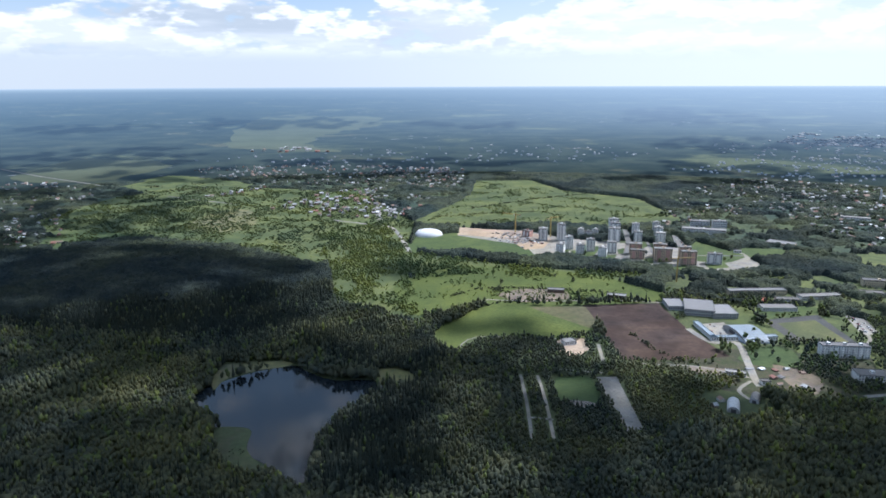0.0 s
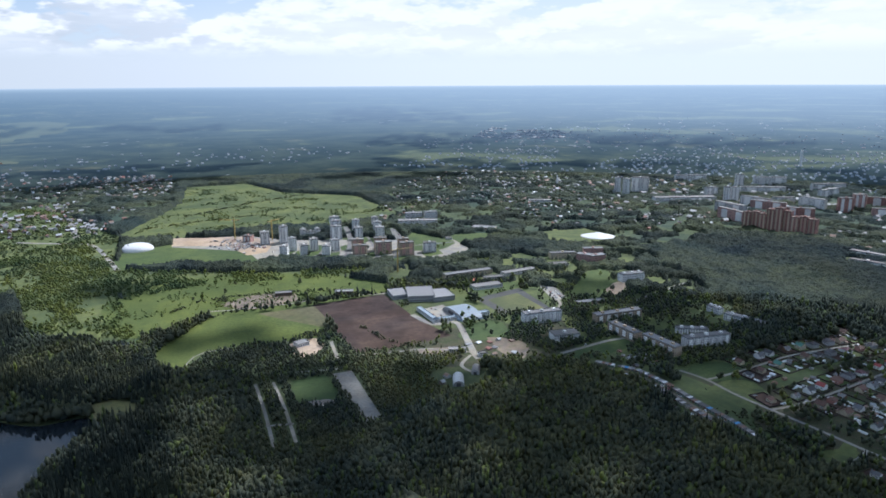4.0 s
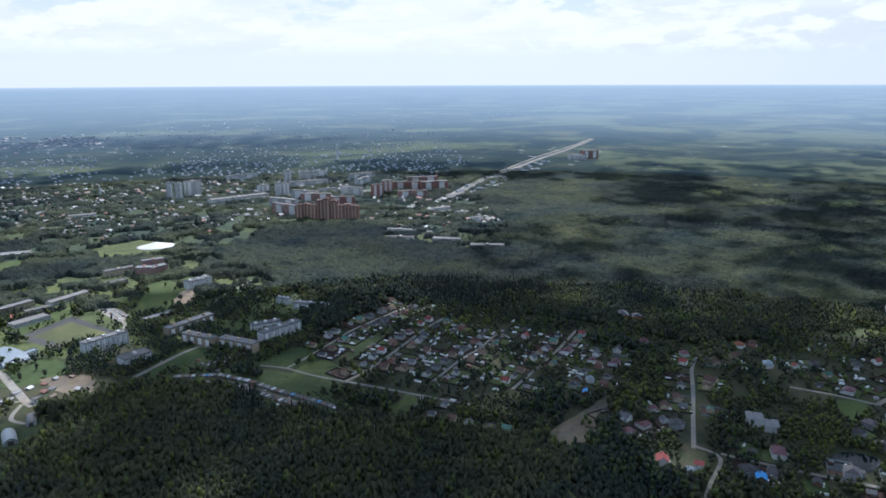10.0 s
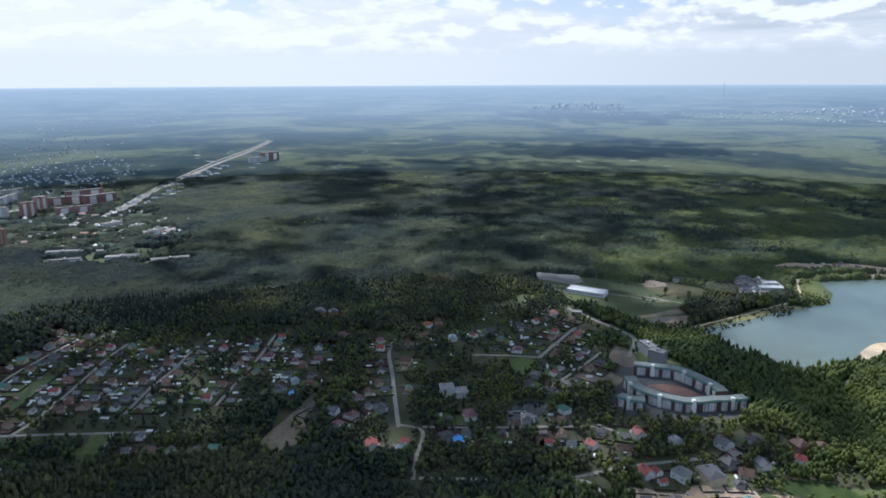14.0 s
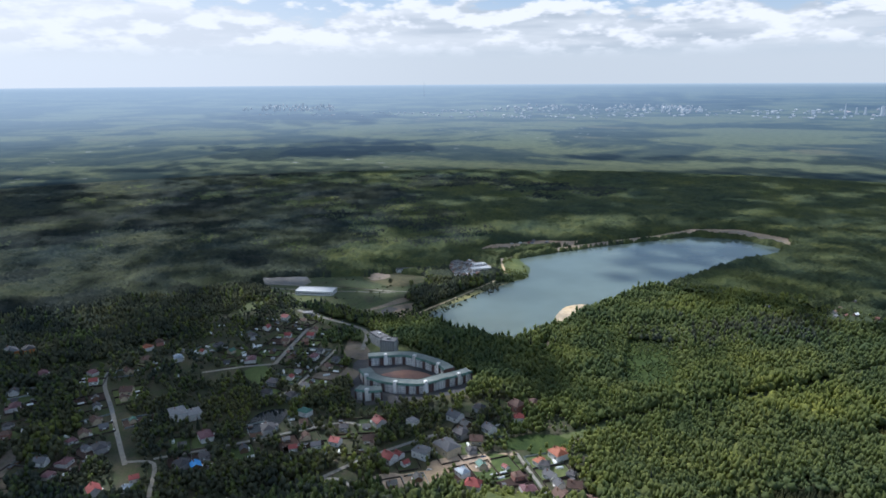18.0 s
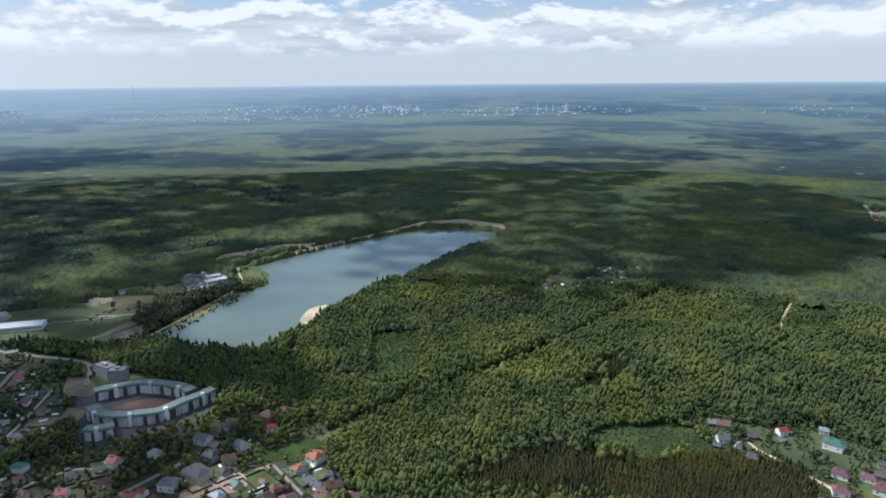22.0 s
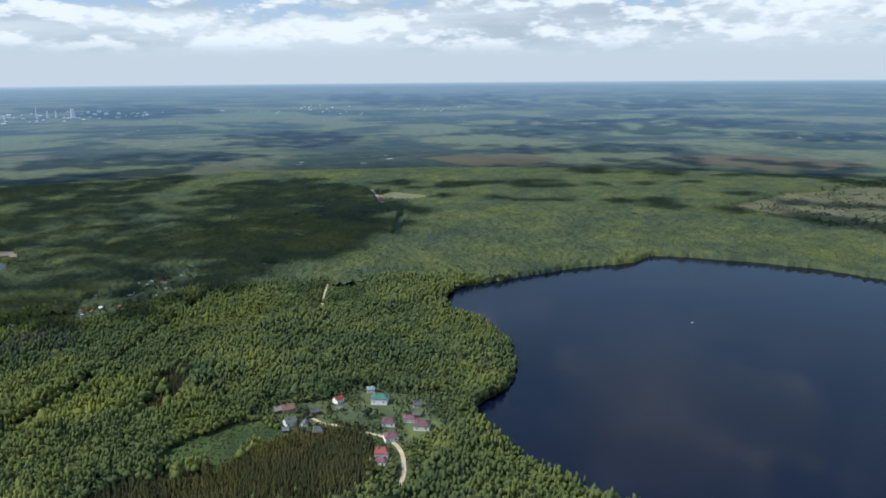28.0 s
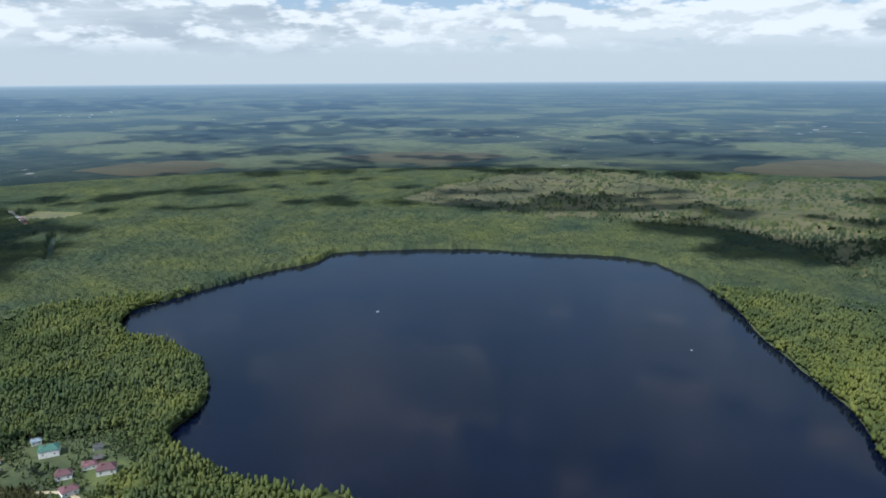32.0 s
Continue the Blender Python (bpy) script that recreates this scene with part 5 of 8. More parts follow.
cloud([(1209, -30), (1321, -320), (1317, -476), (1230, -500), (1060, -420), (942, -260), (955, -145), (1053, -100)], 0.2, 52.0, seed=16)
cloud([(-1663, 2168), (-1202, 2314), (-855, 2151), (-594, 1773), (-582, 1537), (-759, 1430), (-1085, 1385)], 0.5, 60.0, seed=17)
cloud([(1140, 760), (1420, 720), (1700, 560), (1600, 200), (1480, -60), (1330, -260), (1180, -20), (1080, 100), (1060, 420)], 0.66, 34.0, seed=23)
cloud([(1240, -1968), (1028, -2210), (606, -1887), (429, -1586), (447, -1446), (497, -1226), (568, -1157), (566, -1021), (605, -914)], 0.12, 60.0, seed=24)
cloud([(505, 350), (505, 610), (600, 615), (640, 560), (650, 380)], 0.1, 52.0, seed=19)
cloud([(1230, -400), (1400, -480), (1420, -1150), (1200, -1190), (1215, -1070), (1270, -900), (1240, -600)], 0.2, 60.0, seed=18)
cloud([(3184, 222), (2823, -537), (1682, -348), (1371, -152), (1305, -41), (1187, 112), (1900, 150)], 0.55, 36.0, seed=25)
cloud([(2440, 694), (2753, 535), (1899, 347), (1703, 380), (1849, 504)], 0.2, seed=10)
cloud([(-648, -1875), (-895, -1877), (-1081, -1753), (-1127, -1512), (-961, -1454), (-777, -1593), (-648, -1693)], 0.2, 70.0, seed=12)
cloud([(-448, -2618), (-689, -2690), (-1091, -2499), (-1229, -2305), (-800, -2320)], 0.2, 70.0, seed=13)
cloud([(-653, -1254), (-866, -1149), (-905, -1012), (-1047, -974), (-1270, -1194), (-1032, -1380), (-751, -1393)], 0.25, seed=8)

# ---- building kit ----
class Shape:
    """Collects boxes and faces for one mesh."""

    def __init__(self):
        self.v, self.f = [], []

    def box(self, x0, x1, y0, y1, z0, z1):
        n = len(self.v)
        self.v += [(x0, y0, z0), (x1, y0, z0), (x1, y1, z0), (x0, y1, z0), (x0, y0, z1), (x1, y0, z1), (x1, y1, z1), (x0, y1, z1)]
        self.f += [(n, n + 3, n + 2, n + 1), (n + 4, n + 5, n + 6, n + 7), (n, n + 1, n + 5, n + 4), (n + 1, n + 2, n + 6, n + 5),
                   (n + 2, n + 3, n + 7, n + 6), (n + 3, n, n + 4, n + 7)]
        return self

    def poly(self, *pts):
        n = len(self.v)
        self.v += pts
        self.f.append(tuple(range(n, n + len(pts))))
        return self

    def prism(self, ring, z0, z1):
        """An upright prism over a ring of plan points, given anticlockwise."""
        n, m = len(self.v), len(ring)
        self.v += [(x, y, z0) for x, y in ring] + [(x, y, z1) for x, y in ring]
        self.f += [tuple(range(n + m - 1, n - 1, -1)), tuple(range(n + m, n + 2 * m))]
        self.f += [(n + i, n + (i + 1) % m, n + m + (i + 1) % m, n + m + i) for i in range(m)]
        return self

    def mesh(self, name, mat):
        me = bpy.data.meshes.new(name)
        me.from_pydata(self.v, [], self.f)
        me.update()
        me.materials.append(mat)
        return me


def part(name, shape, mat, parent, label="", kind=""):
    ob = new(name, shape.mesh(name, mat) if isinstance(shape, Shape) else shape)
    ob.parent = parent
    return tagged(ob, label, kind=kind)


def tinted(c, spread=0.25, small=0.6):
    """A painted or rendered surface: small stains and a tone of its own for each object."""
    def build(k, pos):
        stain = k.step(k.noise(pos, small, 5.0, 0.65), 0.35, 0.75)
        col = k.mix(stain, c, tuple(x * 0.72 for x in c))
        r = random_of(k, "object")
        return k.mix(1.0, col, k.ramp(r, [(0, (1 - spread,) * 3), (1, (1 + spread * 0.6,) * 3)]), "MULTIPLY")
    return build


WALLS = {"white": material("white_render", tinted((0.72, 0.71, 0.69)), 0.85), "beige": material("beige_render", tinted((0.50, 0.42, 0.30)), 0.85),
         "brick": material("red_brick", tinted((0.36, 0.185, 0.150)), 0.9), "timber": material("dark_timber", tinted((0.17, 0.11, 0.07)), 0.85),
         "grey": material("grey_concrete", tinted((0.34, 0.34, 0.34)), 0.9), "orange": material("orange_render", tinted((0.55, 0.24, 0.09)), 0.85),
         "panel": material("pale_panel_wall", tinted((0.62, 0.615, 0.60), 0.15), 0.88), "sand": material("sand_brick", tinted((0.46, 0.36, 0.26)), 0.88),
         "rose": material("rose_brick", tinted((0.46, 0.28, 0.24)), 0.9), "dull": material("dull_panel_wall", tinted((0.60, 0.60, 0.60)), 0.88)}
ROOFS = {"red": material("red_sheet_roof", tinted((0.24, 0.055, 0.05)), 0.55), "brown": material("brown_tile_roof", tinted((0.13, 0.078, 0.062), 0.4), 0.75),
         "grey": material("grey_slate_roof", tinted((0.105, 0.107, 0.116), 0.45), 0.8), "green": material("green_sheet_roof", tinted((0.06, 0.15, 0.12)), 0.55),
         "dark": material("dark_tile_roof", tinted((0.066, 0.064, 0.070)), 0.7), "blue": material("blue_sheet_roof", tinted((0.04, 0.25, 0.60)), 0.45),
         "pale": material("pale_fibre_roof", tinted((0.19, 0.185, 0.18), 0.5), 0.85), "plum": material("plum_tile_roof", tinted((0.15, 0.075, 0.085)), 0.7),
         "white": material("white_membrane_roof", tinted((0.60, 0.61, 0.62), 0.12), 0.6), "tar": material("felt_roof", tinted((0.20, 0.20, 0.205), 0.3), 0.9),
         "azure": material("pale_blue_sheet_roof", tinted((0.21, 0.26, 0.31), 0.1), 0.5), "rust": material("orange_tile_roof", tinted((0.32, 0.11, 0.06)), 0.7)}
M_GLASS = material("window_glass", lambda k, pos: k.mix(0.0, (0.03, 0.04, 0.05), (0, 0, 0)), 0.12, spec=0.6)
M_TRIM = material("white_trim", tinted((0.70, 0.70, 0.68), 0.1), 0.6)
M_FENCE = material("dark_fence", tinted((0.09, 0.075, 0.065), 0.3), 0.8)
M_CHIMNEY = material("chimney_brick", tinted((0.22, 0.12, 0.09), 0.2), 0.9)
M_FILM = material("greenhouse_film", tinted((0.80, 0.82, 0.82), 0.12), 0.35, spec=0.5)
ROOF_WORDS = {"red": "red sheet", "brown": "brown tiled", "grey": "grey slate", "green": "green sheet", "dark": "dark tiled", "blue": "bright blue sheet",
              "pale": "pale fibre-cement", "plum": "plum tiled", "white": "white", "tar": "flat felt", "azure": "pale blue", "rust": "orange tiled"}
WALL_WORDS = {"white": "white rendered", "beige": "beige rendered", "brick": "red brick", "timber": "dark timber", "grey": "grey block", "orange": "orange rendered",
              "panel": "pale panel", "sand": "sand brick", "rose": "rose brick", "dull": "grey panel"}


def house(w, l, h, rise, wall, roof, hip=False, wing=False, porch=True):
    """A detached house with its front towards -y, ridge along x."""
    root = new("house")
    tagged(root, f"{WALL_WORDS[wall]} detached house with a {ROOF_WORDS[roof]} {'hipped' if hip else 'gabled'} roof", "house", "houses of the settlements")
    s = Shape().box(-w / 2, w / 2, -l / 2, l / 2, -0.3, h)
    inset = w * 0.32 if hip else 0.0
    if not hip:
        for x in (-w / 2, w / 2):
            s.poly((x, -l / 2, h), (x, l / 2, h), (x, 0, h + rise))
    if wing:
        s.box(w * 0.1, w / 2 - 0.4, -l / 2 - 3.5, -l / 2, -0.3, h * 0.75)
    part("wall", s, WALLS[wall], root)
    o = 0.55
    r = Shape()
    a, b = w / 2 + o, l / 2 + o
    drop = rise * o / (l / 2)
    ridge = [(-a + inset, 0, h + rise + 0.15), (a - inset, 0, h + rise + 0.15)]
    for sg in (-1, 1):
        eave = [(-a, sg * b, h - drop), (a, sg * b, h - drop)]
        up = [(x, y, z + 0.16) for x, y, z in eave]
        r.poly(up[0], up[1], ridge[1], ridge[0])
        r.poly(eave[0], eave[1], up[1], up[0])
        r.poly(eave[0], eave[1], (a - inset, 0, h + rise), (-a + inset, 0, h + rise))
    for sg, q in ((-1, ridge[0]), (1, ridge[1])):
        r.poly((sg * a, -b, h - drop + 0.16), (sg * a, b, h - drop + 0.16), q)
        if not hip:
            r.f.pop()
            r.poly((sg * a, -b, h - drop), (sg * a, -b, h - drop + 0.16), q, (q[0], 0, q[2] - 0.16))
            r.poly((sg * a, b, h - drop), (sg * a, b, h - drop + 0.16), q, (q[0], 0, q[2] - 0.16))
    part("roof", r, ROOFS[roof], root, ROOF_WORDS[roof] + " roof")
    if wing:
        z = h * 0.75
        part("wing_roof", Shape().box(w * 0.1 - 0.3, w / 2, -l / 2 - 3.9, -l / 2 - 0.05, z, z + 0.25), ROOFS[roof], root)
    part("chimney", Shape().box(w * 0.18, w * 0.18 + 0.7, l * 0.10, l * 0.10 + 0.7, h + rise * 0.4, h + rise + 1.1), M_CHIMNEY, root, "brick chimney")
    for i in (-1, 1):
        for sg in (-1, 1):
            x, y = i * w * 0.28, sg * (l / 2)
            if wing and sg < 0 and i > 0:
                continue
            win = part("window", Shape().box(x - 0.7, x + 0.7, y - 0.05, y + 0.05, h * 0.35, h * 0.35 + 1.4), M_GLASS, root)
            part("frame", Shape().box(x - 0.85, x + 0.85, y - 0.035, y + 0.035, h * 0.35 - 0.15, h * 0.35 + 1.55), M_TRIM, win)
    part("door", Shape().box(-0.5, 0.5, -l / 2 - 0.06, -l / 2 + 0.02, 0, 2.1), WALLS["timber"], root)
    if porch:
        part("porch", Shape().box(-1.6, 0.8 if wing else 1.6, -l / 2 - 1.8, -l / 2 - 0.02, 2.5, 2.65).box(-1.5, -1.38, -l / 2 - 1.75, -l / 2 - 1.6, 0, 2.5).box(-1.5, 0.7 if wing else 1.5, -l / 2 - 1.8, -l / 2, -0.2, 0.25), M_TRIM, root)
    return root


SPEC = {"red": (10, 9, 5.2, 3.2, "white", "red"), "brown": (11, 9, 4.6, 3.4, "beige", "brown"), "grey": (10, 8.5, 4.4, 3.0, "white", "grey"),
        "green": (9.5, 9, 5.0, 3.0, "beige", "green"), "dark": (11, 10, 5.4, 2.8, "grey", "dark", True), "blue": (9, 8, 4.6, 2.4, "timber", "blue"),
        "pale": (8.5, 7.5, 3.6, 2.6, "timber", "pale"), "plum": (13, 10, 4.8, 2.8, "white", "plum", True), "rust": (11, 10, 5.2, 3.0, "white", "rust", True),
        "brick": (11, 10, 5.8, 3.0, "brick", "brown", True), "timber": (8, 7, 3.4, 2.8, "timber", "grey"), "orange": (11, 11, 7.0, 3.2, "orange", "grey", True),
        "villa": (17, 13, 7.2, 3.2, "white", "green", True), "manor": (20, 15, 7.6, 3.0, "beige", "grey", True), "cube": (14, 12, 6.6, 0.9, "white", "tar", True)}
HOME = {key: house(*v[:6], hip=len(v) > 6, wing=key in ("brown", "dark", "plum", "manor", "rust")) for key, v in SPEC.items()}
FIRST = set()
TAKEN = []
GARDENS = []


def put_house(key, x, y, turn=0.0, size=1.0):
    """Stand a house of that kind at a place; the first one is the model itself."""
    m = pose(x, y, gz(x, y) + 0.05, 0, 0, turn)
    TAKEN.append((x, y))
    if key not in FIRST:
        FIRST.add(key)
        HOME[key].matrix_world = m
        HOME[key].scale = (size,) * 3
        return HOME[key]
    ob = copy_thing(HOME[key], m)
    ob.scale = (size,) * 3
    return ob


# houses that stand out, one by one
for key, x, y, turn, size in (
        ("red", 589, 124, 20, 1.15), ("red", 601, 94, 100, 0.8), ("blue", 604, 43, 10, 1.1), ("cube", 714, 63, 15, 1.3), ("cube", 710, 47, 15, 1.1),
        ("villa", 679, -63, 40, 0.8), ("grey", 746, -72, 30, 0.95), ("dark", 765, -37, 60, 1.1), ("dark", 740, -28, 60, 1.0), ("brown", 728, 143, 25, 0.95), ("brown", 702, 150, 15, 0.95), ("grey", 657, 178, 70, 1.1),
        ("dark", 665, 130, 20, 1.15), ("grey", 764, 147, 10, 0.9), ("brown", 793, 120, 80, 1.2), ("brown", 854, 125, 30, 0.9), ("azure", 877, 70, 10, 1.1), ("plum", 863, 165, 40, 0.9),
        ("plum", 878, 221, 15, 1.0), ("orange", 955, 273, 25, 1.5), ("orange", 962, 254, 25, 1.2), ("dark", 653, -24, 5, 1.2), ("plum", 658, 35, 15, 1.2), ("brick", 772, 246, 10, 0.9),
        ("azure", 727, 241, 30, 0.9), ("blue", 692, 233, 20, 0.9), ("dark", 611, 55, 35, 1.1), ("azure", 586, 98, 70, 0.9), ("rust", 927, 110, 20, 1.0),
        ("brick", 942, 96, 10, 0.9), ("red", 631, -132, 15, 1.2), ("cube", 624, -165, 25, 0.75), ("red", 608, -84, 50, 1.0), ("red", 562, -126, 30, 1.2), ("red", 566, -136, 30, 0.8),
        ("red", 551, -138, 110, 0.7), ("cube", 561, -157, 40, 1.1), ("manor", 561, -181, 20, 1.1), ("dark", 584, -203, 25, 1.2), ("brown", 568, -213, 70, 1.1),
        ("grey", 585, -233, 15, 1.2), ("pale", 601, -214, 20, 1.2), ("azure", 519, -182, 15, 1.0), ("pinkroof", 495, -183, 55, 1.2), ("red", 517, -222, 20, 0.55),
        ("rust", 519, -275, 12, 1.25), ("rust", 513, -254, 20, 0.9), ("dark", 508, -256, 60, 0.9), ("grey", 491, -253, 20, 1.0), ("dark", 487, -272, 40, 0.7),
        ("brown", 468, -265, 60, 1.1), ("brown", 459, -247, 10, 1.1), ("brown", 442, -266, 50, 1.2), ("pinkroof", 596, -270, 70, 0.9), ("brick", 620, -278, 20, 1.3),
        ("dark", 630, -239, 40, 1.0), ("grey", 619, -209, 30, 1.4), ("brick", 625, -300, 10, 0.8),
        ("red", 265, -647, 60, 0.9), ("villa", 221, -656, 10, 1.0), ("pale", 318, -613, 35, 1.1), ("brown", 309, -616, 30, 1.1), ("grey", 295, -590, 50, 1.1),
        ("grey", 279, -592, 110, 0.7), ("orange", 258, -575, 15, 0.95), ("plum", 197, -610, 10, 1.0), ("plum", 179, -622, 15, 0.9), ("plum", 162, -610, 5, 1.2),
        ("plum", 186, -582, 30, 1.0), ("pinkroof", 185, -550, 10, 1.1), ("plum", 183, -540, 0, 0.8), ("timber", 280, -617, 40, 1.0), ("timber", 256, -630, 0, 0.8),
        ("azure", 239, -680, 20, 0.8), ("grey", 179, -655, 20, 0.8), ("pale", 174, -634, 10, 0.9), ("timber", 293, -576, 20, 0.8)):
    if key == "azure" and "azure" not in HOME:
        HOME["azure"] = house(11, 9, 5.2, 2.6, "white", "azure", hip=True)
    if key == "pinkroof" and "pinkroof" not in HOME:
        HOME["pinkroof"] = house(11, 9, 6.0, 3.4, "white", "red", hip=True, wing=True)
    put_house(key, x, y, turn, size)


def free_spot(x, y, gap):
    return all((x - a) ** 2 + (y - b) ** 2 > gap * gap for a, b in TAKEN)


MIXED = ("brown", "grey", "pale", "dark", "timber", "brown", "plum", "grey", "red", "timber", "pale", "brick", "green", "dark")
LANES = ([(584, 485), (623, 482), (700, 490), (779, 500), (831, 501)], [(619, 573), (673, 579), (723, 585), (793, 581), (865, 574)], [(636, 397), (702, 402), (756, 399), (813, 403)],
         [(662, 309), (741, 309), (811, 310), (882, 315)], [(813, 403), (804, 375), (804, 347), (807, 281)], [(828, 41), (830, -6), (826, -44), (881, -70), (942, -100)],
         [(635, 459), (731, 471), (828, 469)], [(644, 357), (704, 359), (791, 361), (854, 363)], [(704, 117), (763, 132), (824, 146), (871, 143), (904, 109)], [(629, 185), (674, 160), (701, 128)],
         [(875, 38), (904, 2), (922, -36), (992, -93)], [(727, -35), (755, -63), (810, -99), (849, -123)], [(694, 237), (776, 242), (853, 257)], [(600, 71), (562, 58)],
         [(622, -35), (621, -86), (611, -135)], [(574, 365), (581, 301), (585, 254)], [(634, 69), (636, 14), (648, -89)], [(800, 634), (839, 617), (850, 597)])
FENCE_LOOKS = {"dark": ("dark brown profiled-sheet", material("dark_sheet_fence", tinted((0.055, 0.042, 0.038), 0.3), 0.7)),
               "rust": ("weathered timber", material("timber_fence", tinted((0.13, 0.10, 0.075), 0.35), 0.9)),
               "pale": ("grey-green metal", material("pale_fence", tinted((0.26, 0.30, 0.30), 0.2), 0.7))}


def fence(w, d, look):
    """Fence round three sides of a plot and part of the fourth, front along y = 0."""
    root = tagged(new("fence"), f"{FENCE_LOOKS[look][0]} fence round a garden plot", "fence", "garden fences")
    mat = FENCE_LOOKS[look][1]
    for x0, x1, y0, y1 in ((-w / 2, -w / 2 + 0.14, 0.14, d), (w / 2 - 0.14, w / 2, 0.14, d), (-w / 2 + 0.15, w / 2 - 0.15, d - 0.14, d), (-w / 2, w * 0.18, 0, 0.13)):
        part("fence_panel", Shape().box(x0, x1, y0, y1, -0.1, 1.9), mat, root)
    part("gate", Shape().box(w * 0.18 + 0.05, w * 0.18 + 4.0, 0.02, 0.1, 0.1, 1.7), M_FENCE, root, "metal drive gate")
    return root


def greenhouse():
    root = tagged(new("greenhouse"), "white film-covered garden greenhouse with an arched top", "greenhouse", "garden greenhouses")
    arc = [(1.5 * math.cos(math.pi * i / 8), 2.1 * math.sin(math.pi * i / 8)) for i in range(9)]
    c = Shape()
    for (x1, z1), (x2, z2) in zip(arc[:-1], arc[1:]):
        c.poly((x1, -3.5, z1), (x1, 3.5, z1), (x2, 3.5, z2), (x2, -3.5, z2))
    for y in (-3.5, 3.5):
        c.poly(*[(x, y, z) for x, z in arc])
    part("cover", c, M_FILM, root)
    f = Shape()
    for y in (-3.52, 0.0, 3.52):
        for (x1, z1), (x2, z2) in zip(arc[:-1], arc[1:]):
            f.poly((x1 * 1.02, y - 0.06, z1 * 1.02), (x1 * 1.02, y + 0.06, z1 * 1.02), (x2 * 1.02, y + 0.06, z2 * 1.02), (x2 * 1.02, y - 0.06, z2 * 1.02))
    (x1, z1), (x2, z2) = arc[4], arc[5]
    for y1, y2 in ((-3.46, -0.06), (0.06, 3.46)):
        f.poly((x1 * 1.02, y1, z1 * 1.02), (x1 * 1.02, y2, z1 * 1.02), (x2 * 1.02, y2, z2 * 1.02), (x2 * 1.02, y1, z2 * 1.02))
    part("frame", f, M_TRIM, root)
    part("door", Shape().box(-0.45, 0.45, -3.58, -3.53, 0, 1.8), M_TRIM, root)
    return root


def shed():
    root = tagged(new("shed"), "small weathered timber garden shed with a lean-to roof", "shed", "garden sheds")
    part("wall", Shape().box(-2, 2, -1.6, 1.6, -0.1, 2.3), WALLS["timber"], root)
    part("roof", Shape().box(-2.3, 2.3, -1.9, 1.9, 2.31, 2.48), ROOFS["grey"], root)
    part("door", Shape().box(-0.5, 0.5, -1.66, -1.61, 0, 1.9), M_FENCE, root)
    return root


MODEL = {}


def put(key, make, x, y, turn, size=1.0):
    """Stand a copy of a model; the first one is the model itself."""
    m = pose(x, y, gz(x, y) + 0.05, 0, 0, turn)
    if key not in MODEL:
        MODEL[key] = make()
        MODEL[key].matrix_world = m
        ob = MODEL[key]
    else:
        ob = copy_thing(MODEL[key], m)
    ob.scale = (size,) * 3
    return ob


PLOT_GROUND = ((M_LUSH, "mown green garden lawn"), (M_GRASS, "rough garden grass"), (M_YARD, "garden beds and grass"), (M_SOIL, "dug brown vegetable beds"), (M_YARD, "garden beds and grass"), (M_GRASS, "rough garden grass"))
PLOT_MID = []


def plots(lane, seed, wide=21.0, deep=31.0, skip=0.1):
    """Fenced gardens with their houses on both sides of a lane."""
    g = random.Random(seed)
    for (x1, y1), (x2, y2) in zip(lane[:-1], lane[1:]):
        ln = math.hypot(x2 - x1, y2 - y1)
        ux, uy = (x2 - x1) / ln, (y2 - y1) / ln
        for i in range(max(1, int(ln / wide))):
            for sd in (-1, 1):
                look = g.choice(("dark", "dark", "rust", "pale", "dark"))
                kind = g.randrange(len(PLOT_GROUND))
                key, turn, size = g.choice(MIXED), g.choice((0, 90, 180, 270)), g.uniform(0.72, 1.05)
                hx, hy, gx = g.uniform(-3, 3), g.uniform(8, 12), g.choice((-1, 1))
                extra = g.random()
                if g.random() < skip:
                    continue
                s0 = (i + 0.5) * wide
                nx, ny = -uy * sd, ux * sd
                at = lambda a, b: (x1 + ux * (s0 + a) + nx * (4.0 + b), y1 + uy * (s0 + a) + ny * (4.0 + b))
                mid = at(0, deep / 2)
                if any((mid[0] - a) ** 2 + (mid[1] - b) ** 2 < 20 ** 2 for a, b in PLOT_MID):
                    continue
                here = (np.array([mid[0], at(0, 6)[0], at(0, deep - 4)[0]]), np.array([mid[1], at(0, 6)[1], at(0, deep - 4)[1]]))
                if any(near_line(*here, pts, 5.0).any() for pts, _ in ROADS) or in_poly(*here, OVAL).any():
                    continue
                PLOT_MID.append(mid)
                corners = [at(-wide / 2, 0), at(wide / 2, 0), at(wide / 2, deep), at(-wide / 2, deep)]
                GARDENS.append(corners)
                mat, words = PLOT_GROUND[kind]
                area("ground_patch", corners, mat, words, "garden", 0.3 + 0.006 * (len(PLOT_MID) % 9))
                if math.hypot(*mid) < 1350:
                    fw = math.degrees(math.atan2(ny, nx)) - 90
                    put("fence_" + look, lambda: fence(wide - 0.4, deep, look), *at(0, 0), fw)
                    if extra < 0.85:
                        put("greenhouse", greenhouse, *at(gx * wide * 0.27, deep - 7), fw + (90 if extra < 0.25 else 0), 0.9)
                    if extra > 0.6:
                        put("shed", shed, *at(-gx * wide * 0.3, deep - 5), fw)
                hxy = at(hx, hy)
                if free_spot(*hxy, 12):
                    put_house(key, *hxy, math.degrees(math.atan2(uy, ux)) + turn + g.uniform(-3, 3), size)


LANES = LANES + ([(537, -108), (536, -169), (540, -237)], [(529, -241), (486, -240), (457, -239)], [(594, -194), (568, -226), (562, -265)])
